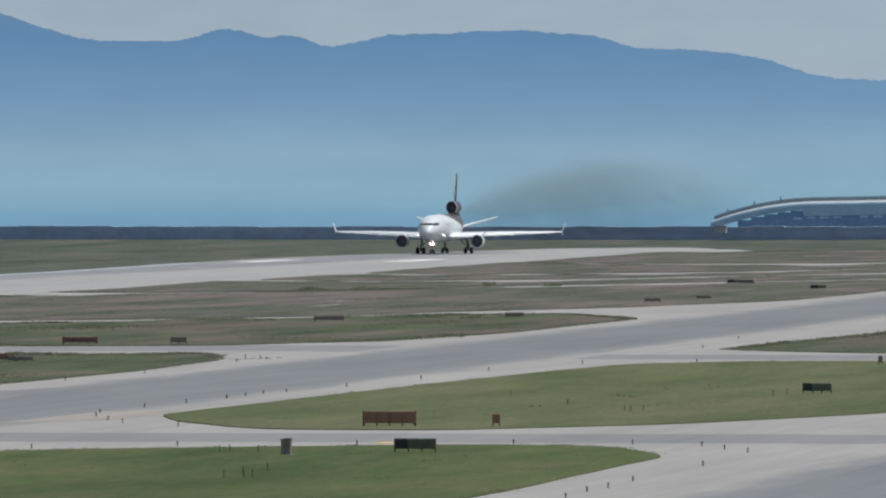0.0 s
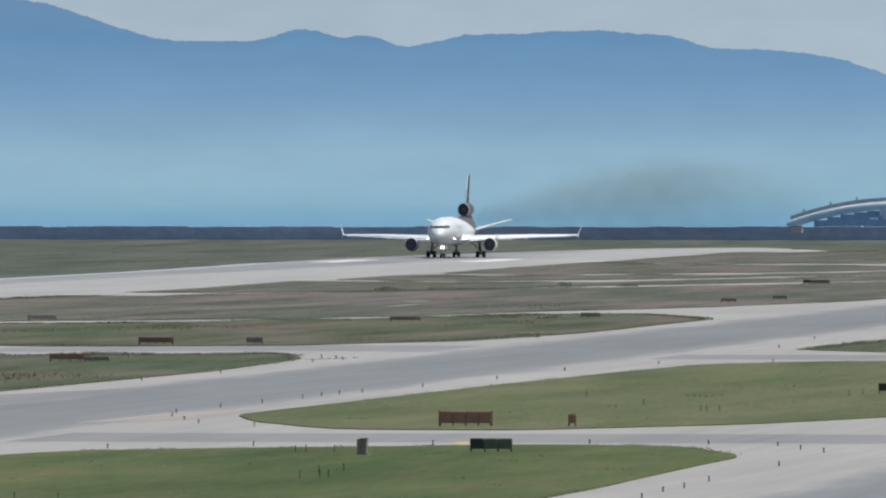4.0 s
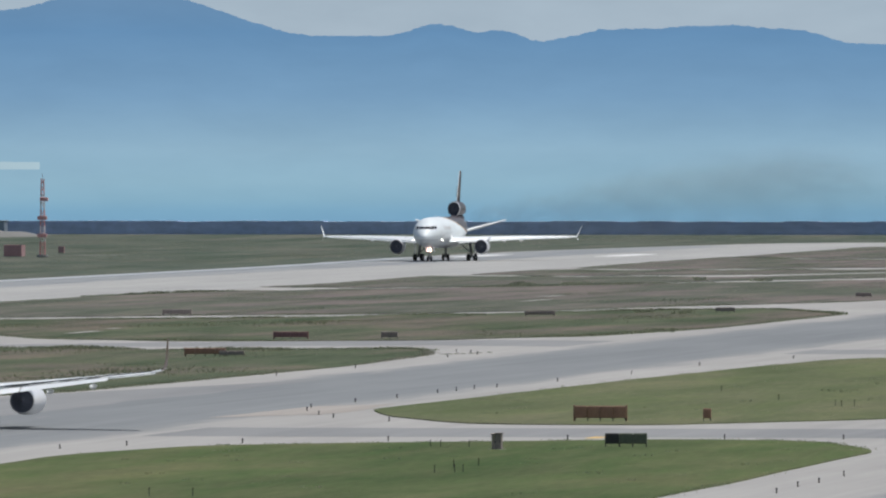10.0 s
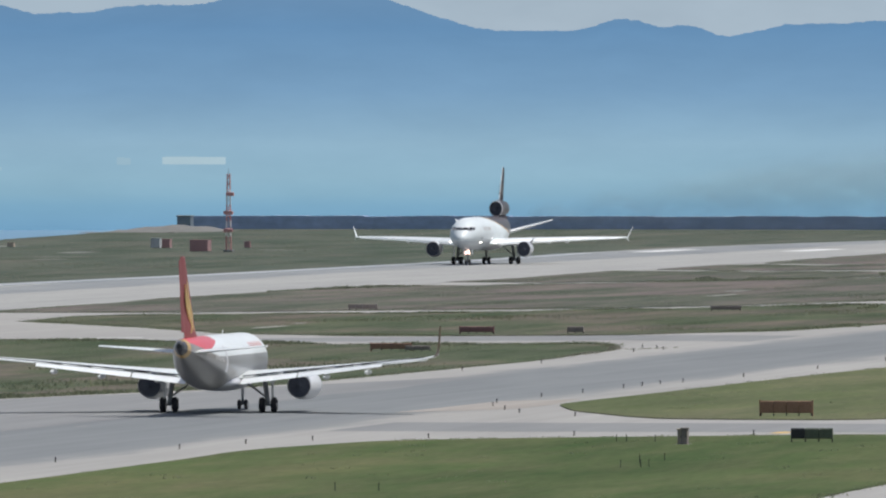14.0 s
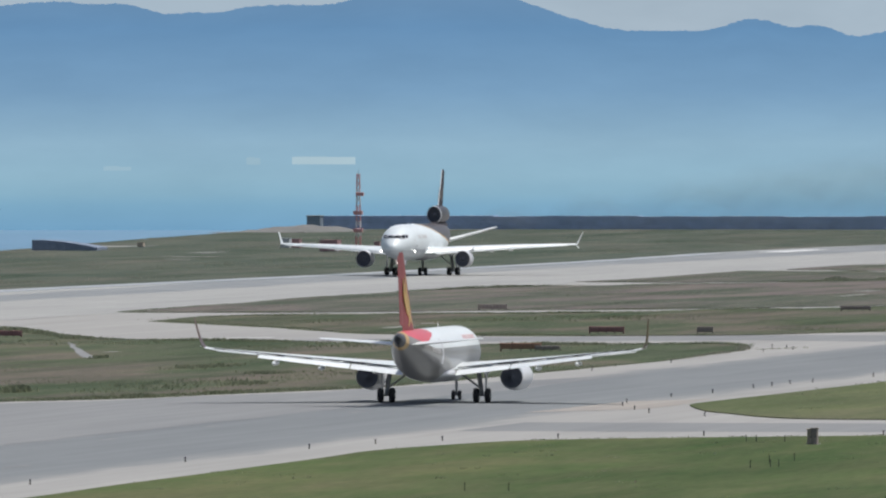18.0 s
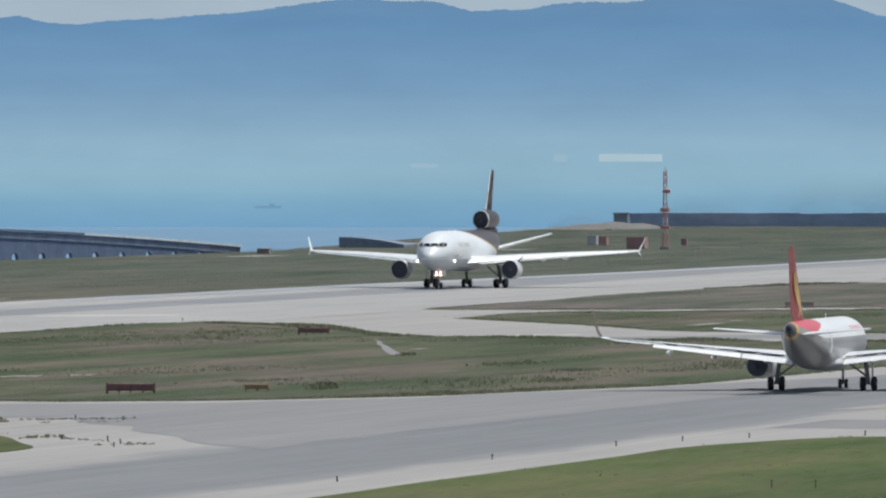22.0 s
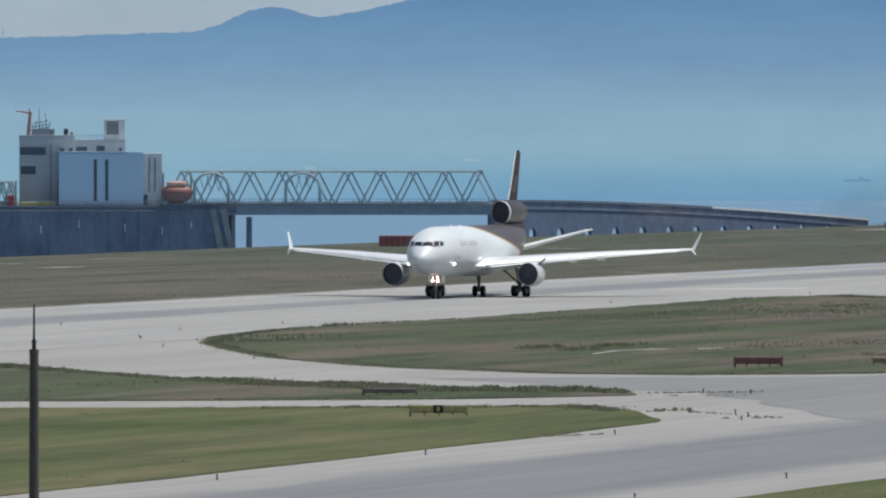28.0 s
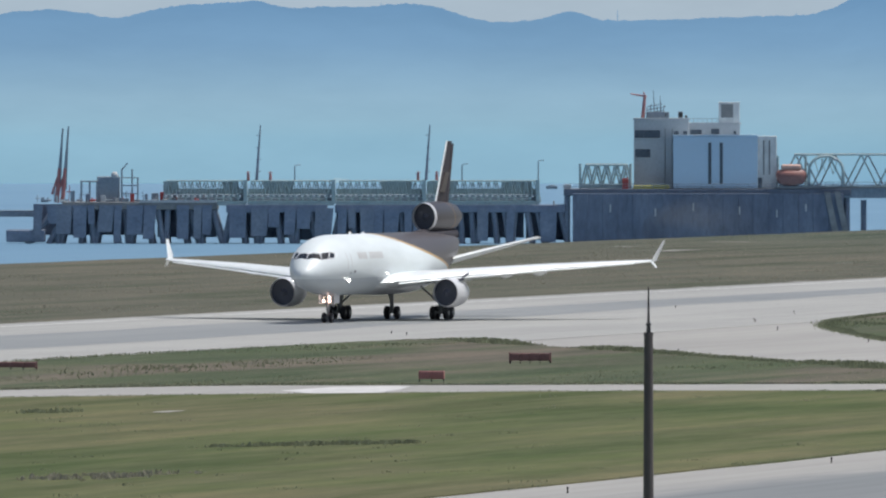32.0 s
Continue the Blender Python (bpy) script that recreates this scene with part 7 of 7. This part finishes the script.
for x, y, w, d in ((-177.2, 975, 0.7, 5), (-178.0, 1021, 0.7, 5), (-176.5, 1076, 0.7, 6), (-168.0, 890, 0.5, 9), (-181.0, 1290, 0.8, 14)):
    lane("surface_patch", [(x - w / 2, y, 0.2), (x - w / 2, y + d, 0.2), (x + w / 2, y + d, 0.2), (x + w / 2, y, 0.2)], -0.03, LINK, "pale repair patch on the taxiway")
SANDY = pave_mat("sandy_stain", (0.31, 0.285, 0.255), (0.35, 0.325, 0.295), (0.28, 0.26, 0.24))
tagged(sheet("surface_patch", [(-163.5, 1080, 2), (-162.5, 1128, 3), (-157, 1140, 2), (-156.5, 1096, 2)], -0.034, SANDY, wavy=1.2, step=2), "tan sandy stain on the pale shoulder", "paving", kind="structure")
tagged(sheet("surface_patch", [(-255.4, 1394, 0.3), (-255.2, 1400, 0.3), (-253.8, 1401, 0.3), (-253.6, 1395, 0.3)], 0.038, SHOULDER, wavy=0.3, step=1), "bare sandy patch in grass", "paving", kind="structure")
lane("surface_patch", [(-287.4, 1019, 1), (-287.2, 1033, 1), (-281.5, 1034, 1), (-278.0, 1018, 1), (-276.2, 1006, 1), (-281.5, 1006, 1)], -0.02, PALECON, "pale new concrete slab on the path")
for corners in ([(-266.6, 1247, 0.2), (-268.6, 1264, 0.3), (-267.6, 1273, 0.3), (-265.0, 1273, 0.3), (-265.1, 1270, 0.3), (-267.4, 1269.5, 0.3), (-267.9, 1263, 0.3), (-266.2, 1247, 0.2)], [(-262.6, 1274, 0.3), (-260.4, 1274.5, 0.3), (-260.3, 1272, 0.3), (-262.2, 1271.5, 0.3)]):
    tagged(sheet("service_path", corners, 0.037, PALECON, wavy=0.25, step=1), "thin pale concrete path in weeds", "paving", kind="structure")
lane("surface_patch", [(-373.4, 1784, 1), (-373.4, 1791, 1), (-357.6, 1806, 1), (-357.4, 1798, 1)], 0.009, PALECON, "pale repaired joint across the runway")
lane("surface_patch", [(-271.4, 1550, 1), (-271.2, 1556, 1), (-263.6, 1557, 1), (-263.4, 1552, 1)], -0.03, PALECON, "pale streak on the runway exit")
lane("surface_patch", [(-273.3, 936, 1), (-273.2, 941, 1), (-271.9, 941, 1), (-271.8, 935, 1)], 0.036, SHOULDER, "bare sandy patch in grass")
lane("taxi_marking", [(-125.9, 1006, 0), (-125.9, 1012, 0), (-124.7, 1012, 0), (-124.7, 1006, 0)], -0.036, YELLOW_LINE, "faded yellow painted marking")


# ---- weeds and tufts along the edges of the grass ----
WEED = leaf_mat("weed_leaves", (0.20, 0.225, 0.14), (0.25, 0.27, 0.185))
# weeds beyond y 1820, lightened to carry the distance haze
HAZED_WEED = leaf_mat("hazed_weed_leaves", (0.23, 0.255, 0.18), (0.28, 0.295, 0.22))
STRAW = leaf_mat("dry_weed", (0.27, 0.26, 0.20), (0.31, 0.30, 0.24))


def inside(poly, x, y):
    hit = False
    for i in range(len(poly)):
        a, b = poly[i - 1], poly[i]
        if (a.y > y) != (b.y > y) and x < a.x + (b.x - a.x) * (y - a.y) / (b.y - a.y):
            hit = not hit
    return hit


def build_weeds():
    rnd = random.Random(11)
    sets = {0: ([], []), 1: ([], []), 2: ([], [])}

    def tuft(x, y, h, which, spread=0.5):
        """A loose bunch of leaning leaves round a few stems."""
        vs, fs = sets[2 if which == 0 and y > 1820 else which]
        z = ground_z(x) + 0.02
        for _ in range(14):
            bx, by = x + rnd.gauss(0, spread * 0.6), y + rnd.gauss(0, spread * 1.2)
            hh = h * rnd.uniform(0.3, 1.0)
            a0 = rnd.uniform(0, math.tau)
            c, s = math.cos(a0), math.sin(a0)
            w = hh * rnd.uniform(0.14, 0.3) + 0.015
            out = hh * rnd.uniform(0.1, 0.9)
            i = len(vs)
            vs.append((bx - s * w, by + c * w, z - 0.03))
            vs.append((bx + s * w, by - c * w, z - 0.03))
            vs.append((bx + c * out + s * w * 0.4, by + s * out - c * w * 0.4, z + hh))
            vs.append((bx + c * out * 0.6 - s * w * 0.6, by + s * out * 0.6 + c * w * 0.6, z + hh * rnd.uniform(0.6, 1.0)))
            fs.append((i, i + 1, i + 2, i + 3))
    for label, gm, outline in ISLANDS:
        poly = rounded(outline)
        rough = gm in (GRASS_MID, GRASS_STRIP)
        for i, p in enumerate(poly):
            q = poly[(i + 1) % len(poly)]
            d = q - p
            seen = abs(d.x) * 0.9 + abs(d.y) * 0.12
            if max(p.y, q.y) < 650:
                continue
            n = int(seen / (0.12 if rough else 0.4))
            for k in range(n):
                s = p.lerp(q, rnd.random())
                if s.y < 650:
                    continue
                e = noise.noise(Vector((s.x * 0.07, s.y * 0.01, 2)))
                h = (0.22 + 0.5 * e + rnd.uniform(-0.08, 0.12)) if rough else (0.05 + 0.06 * e + rnd.uniform(0, 0.05))
                if s.y > 1750:
                    h *= 0.8 if s.y < 2250 else 0.55
                if not inside(poly, s.x, s.y - 5):
                    h *= 0.5
                if h > 0.08:
                    tuft(s.x, s.y + rnd.uniform(-1, 1), h, 0 if e > -0.25 else 1, 0.7)
        xs, ys = [p.x for p in poly], [max(p.y, 650) for p in poly]
        area = (max(xs) - min(xs)) * (max(ys) - min(ys))
        for k in range(int(min(6500, area * (0.10 if rough else 0.006)))):
            x, y = rnd.uniform(min(xs), max(xs)), rnd.uniform(min(ys), max(ys))
            if not inside(poly, x, y):
                continue
            e = noise.noise(Vector((x * 0.06, y * 0.012, 7)))
            if rough:
                tuft(x, y, max(0.03, 0.05 + 0.10 * e + max(0.0, e - 0.12) * 0.35 + rnd.uniform(-0.02, 0.04)) * (0.6 if y > 1750 else 1), 0 if e > -0.05 else 1, 1.8)
            else:
                tuft(x, y, max(0.05, 0.09 + 0.08 * e + rnd.uniform(0, 0.05)), 0 if e > -0.1 else 1, 0.8)
    # weeds in the joints beside the exits
    for (ax, ay), (bx, by), n, h in (((-218.6, 1041), (-210.2, 1042), 60, 0.09), ((-214.5, 1028), (-208, 1030), 14, 0.06), ((-202.6, 967), (-200.4, 970), 16, 0.22), ((-200, 966), (-190.5, 949), 26, 0.07), ((-193, 945), (-189.6, 947), 16, 0.1), ((-193.9, 886), (-190.9, 896), 40, 0.07), ((-190.5, 1410), (-187, 1425), 20, 0.07)):
        for k in range(n):
            u = rnd.random()
            tuft(ax + (bx - ax) * u, ay + (by - ay) * u + rnd.gauss(0, 0.8), h * rnd.uniform(0.4, 1.1), 0 if rnd.random() < 0.6 else 1, 0.1)
    # tall growth on the far edges of the wedge and of the field before the exit
    for (ax, ay), (bx, by), n, h in (((-264, 1100), (-240, 1062), 220, 0.34), ((-240, 1060), (-225, 1051), 260, 0.52), ((-225, 1051), (-220, 1040), 80, 0.42), ((-236, 992), (-213, 987), 150, 0.22), ((-213, 987), (-205.5, 969), 90, 0.26), ((-234, 1124), (-219, 1122), 30, 0.16)):
        for k in range(n):
            u = rnd.random()
            tuft(ax + (bx - ax) * u, ay + (by - ay) * u + rnd.gauss(0, 1.6), h * (0.75 + 0.5 * noise.noise(Vector((u * n * 0.06, ax, 3)))) * rnd.uniform(0.6, 1.15), 0, 0.45)
    # a row of tall weeds, seeding patches and single clumps in the near field
    for k in range(150):
        u = rnd.random()
        tuft(-237.5 + 11.5 * u, 824.5 + 6.5 * u + rnd.gauss(0, 1.2), (0.16 + 0.2 * noise.noise(Vector((u * 9, 1, 4))) + rnd.uniform(0, 0.16)) * (1.0 if u > 0.25 else 0.6), 0, 0.5)
    for k in range(70):
        tuft(-221.5 + rnd.gauss(0, 1.6), 750 + rnd.gauss(0, 4), rnd.uniform(0.1, 0.35), 1, 0.25)
    for cx, cy, w, h, n in ((-281.8, 938, 0.4, 0.3, 14), (-280.1, 937.5, 0.4, 0.35, 14), (-235.9, 1226, 1.6, 0.16, 60), (-220.4, 1173, 0.3, 0.62, 50), (-206.6, 1151, 0.7, 0.16, 24), (-279.8, 1287, 0.7, 0.36, 36), (-272.8, 1272, 0.6, 0.36, 36), (-274.9, 1294, 0.9, 0.34, 36), (-229.3, 1313, 1.4, 0.3, 50), (-206.5, 1204, 0.9, 0.28, 36), (-215.4, 1270, 1.4, 0.26, 40), (-252.4, 1388, 0.35, 0.4, 16), (-292.1, 2256, 0.8, 0.6, 24), (-283.8, 2256, 0.9, 0.55, 24), (-269.3, 2302, 0.35, 0.7, 14), (-256.0, 2276, 0.6, 0.5, 18), (-236.6, 1782, 0.5, 0.3, 16), (-216.1, 1790, 0.5, 0.36, 16), (-209.1, 1770, 0.4, 0.4, 14), (-190.6, 1590, 0.8, 0.35, 30)):
        for k in range(n):
            tuft(cx + rnd.gauss(0, w), cy + rnd.gauss(0, w * 4), h * rnd.uniform(0.5, 1.2), 0, 0.5)
    # thick green growth in the far corner of the wide field
    field = rounded([o for lab, gm, o in ISLANDS if lab.startswith("wide weedy")][0])
    for k in range(900):
        x, y = rnd.uniform(-330, -266), rnd.uniform(1500, 1670)
        if inside(field, x, y) and inside(field, x + 2.5, y + 8):
            e = noise.noise(Vector((x * 0.09, y * 0.02, 5)))
            tuft(x, y, max(0.06, 0.16 + 0.2 * e + rnd.uniform(-0.03, 0.08)), 0, 1.0)
    # far field beyond the runway
    for k in range(5000):
        y = rnd.uniform(1350, 3500)
        x = rnd.uniform(-556, -415)
        e = noise.noise(Vector((x * 0.03, y * 0.008, 9)))
        tuft(x, y, 0.09 + 0.12 * e + rnd.uniform(0, 0.06), 0 if e > 0 and y > 2500 else 1, 2.2)
    for (vs, fs), m, nm, lab in ((sets[0], WEED, "weeds", "green weeds and tufts along the grass edges"), (sets[2], HAZED_WEED, "hazed_weeds", "haze-pale green weeds on the far grass strips"), (sets[1], STRAW, "dry_weeds", "dry straw-coloured tufts in the rough grass")):
        me = bpy.data.meshes.new(nm)
        me.from_pydata(vs, [], fs)
        me.materials.append(m)
        tagged(new(nm, me), lab, "grass", kind="stuff")


build_weeds()


# ---- exhaust haze behind the freighter ----
PUFFS = []


def build_smoke():
    m, n, l, b = nodes_of("exhaust_haze")
    obj = n.new("ShaderNodeTexCoord").outputs["Object"]
    sep = n.new("ShaderNodeSeparateXYZ")
    l.new(obj, sep.inputs[0])
    sq = []
    for k in (0, 2):
        p = n.new("ShaderNodeMath")
        p.operation = "MULTIPLY"
        l.new(sep.outputs[k], p.inputs[0])
        l.new(sep.outputs[k], p.inputs[1])
        sq.append(p.outputs[0])
    add = n.new("ShaderNodeMath")
    l.new(sq[0], add.inputs[0])
    l.new(sq[1], add.inputs[1])
    mr = n.new("ShaderNodeMapRange")
    mr.interpolation_type = "SMOOTHSTEP"
    mr.inputs[1].default_value, mr.inputs[2].default_value = 1.0, 0.0
    mr.inputs[3].default_value, mr.inputs[4].default_value = 0.0, 0.155
    l.new(add.outputs[0], mr.inputs[0])
    ns = noise_node(n, l, obj, (1.3, 1.3, 1.6), 1, 4, 0.6)
    rn = ramp_node(n, [(0.3, (0.25, 0.25, 0.25)), (0.7, (1, 1, 1))])
    l.new(ns, rn.inputs[0])
    mu = n.new("ShaderNodeMath")
    mu.operation = "MULTIPLY"
    l.new(mr.outputs[0], mu.inputs[0])
    l.new(rn.outputs[0], mu.inputs[1])
    tr = n.new("ShaderNodeBsdfTransparent")
    df = n.new("ShaderNodeBsdfDiffuse")
    df.inputs[0].default_value = (0.17, 0.16, 0.125, 1)
    mx = n.new("ShaderNodeMixShader")
    l.new(mu.outputs[0], mx.inputs[0])
    l.new(tr.outputs[0], mx.inputs[1])
    l.new(df.outputs[0], mx.inputs[2])
    l.new(mx.outputs[0], n["Material Output"].inputs[0])
    s = thing("exhaust_smoke", "faint grey-brown exhaust smoke drifting behind the jet", "smoke")
    rnd = random.Random(3)
    for y, z, rx, rz, lag in ((-70, 7.8, 8, 4.5, 2), (-120, 8.2, 13, 6.5, 6), (-175, 9, 18, 8.5, 10), (-235, 9.8, 23, 10.5, 14), (-295, 10.5, 27, 12, 18), (-350, 11.5, 30, 13, 22), (-410, 12, 32, 13, 27)):
        bm = bmesh.new()
        bmesh.ops.create_icosphere(bm, subdivisions=3, radius=1.0)
        bmesh.ops.delete(bm, geom=[v for v in bm.verts if v.co.y < -0.15], context="VERTS")
        p = part("puff", bm, m, s, "thin smoke puff", smooth=True)
        place = Vector((rnd.uniform(-3, 3), y, z))
        p.matrix_basis = Matrix.LocRotScale(place, None, (rx, 26, rz))
        p.visible_shadow = False
        PUFFS.append((p, place, lag))
    return s


smoke = build_smoke()


# ---- what moves ----
def roll_on(t):
    """The freighter's place along the runway as it gathers speed."""
    return 3148.0 + t * (FREIGHT[0] + t * (FREIGHT[1] + t * FREIGHT[2]))


FREIGHT = (-24.24, -1.0901, 0.003866)
GUSTS = ((0, -1.0), (3, -2.9), (7.5, 1.8), (11, 0.0), (14, -3.0), (16.5, -3.9), (21, -2.8), (24.5, 0.0), (26.5, 1.0), (30, 1.0), (32, -3.6))

WING_LIFT = ((0, -0.75), (10, -0.8), (14, -0.65), (19, -0.25), (24, 0.1), (28, 0.18), (32, 0.3))
TAXI = ((0, 0.0), (10, 0.0), (13, 0.0), (17, 0.0), (20, -1.5), (22, 0.0), (32, 0.0))


def motions():
    rows = []
    for k in range(65):
        t = k * 0.5
        slip = float(np.interp(t, [g[0] for g in GUSTS], [g[1] for g in GUSTS]))
        rows.append((t, pose(-381, (roll_on(t) + slip) * 1.0079, -1.893, 0, 0, 180.2)))
    walk(freighter, rows)
    # the wings rise as the jet gathers speed
    for wing, side in FLEX:
        lift = []
        for k in range(17):
            t = k * 2
            up = float(np.interp(t, [f[0] for f in WING_LIFT], [f[1] for f in WING_LIFT]))
            root = Vector((side * 2.2, 0, 3.8))
            turn = Matrix.Rotation(-side * math.atan(up / 23.0), 4, "Y")
            lift.append((t, Matrix.Translation(root) @ turn @ Matrix.Translation(-root)))
        walk(wing, lift)
    # the smoke stays behind in the air and spreads out along the runway
    walk(smoke, [(t, pose(-381, roll_on(t) * 1.0079, -1.9, 0, 0, 180)) for t, _ in rows])
    for puff, place, lag in PUFFS:
        walk(puff, [(t, pose(place.x, place.y - lag * t, place.z)) for t in (0, 8, 16, 24, 32)])
    rows = []
    for k in range(33):
        slip = float(np.interp(k, [g[0] for g in TAXI], [g[1] for g in TAXI]))
        rows.append((k, pose(-177.05, (923.5 + 10.75 * k - 0.008 * k * k + slip) * 1.0057, -0.045, 0, 0, 0.9)))
    walk(airliner, rows)
    rows = []
    for t in (0, 8, 16, 24, 32):
        a = -10.30 - 0.0255 * t
        rows.append((t, pose(4600 * math.sin(radians(a)), 4600 * math.cos(radians(a)), -1.4, 0, 0, -a)))
    walk(ship, rows)


motions()
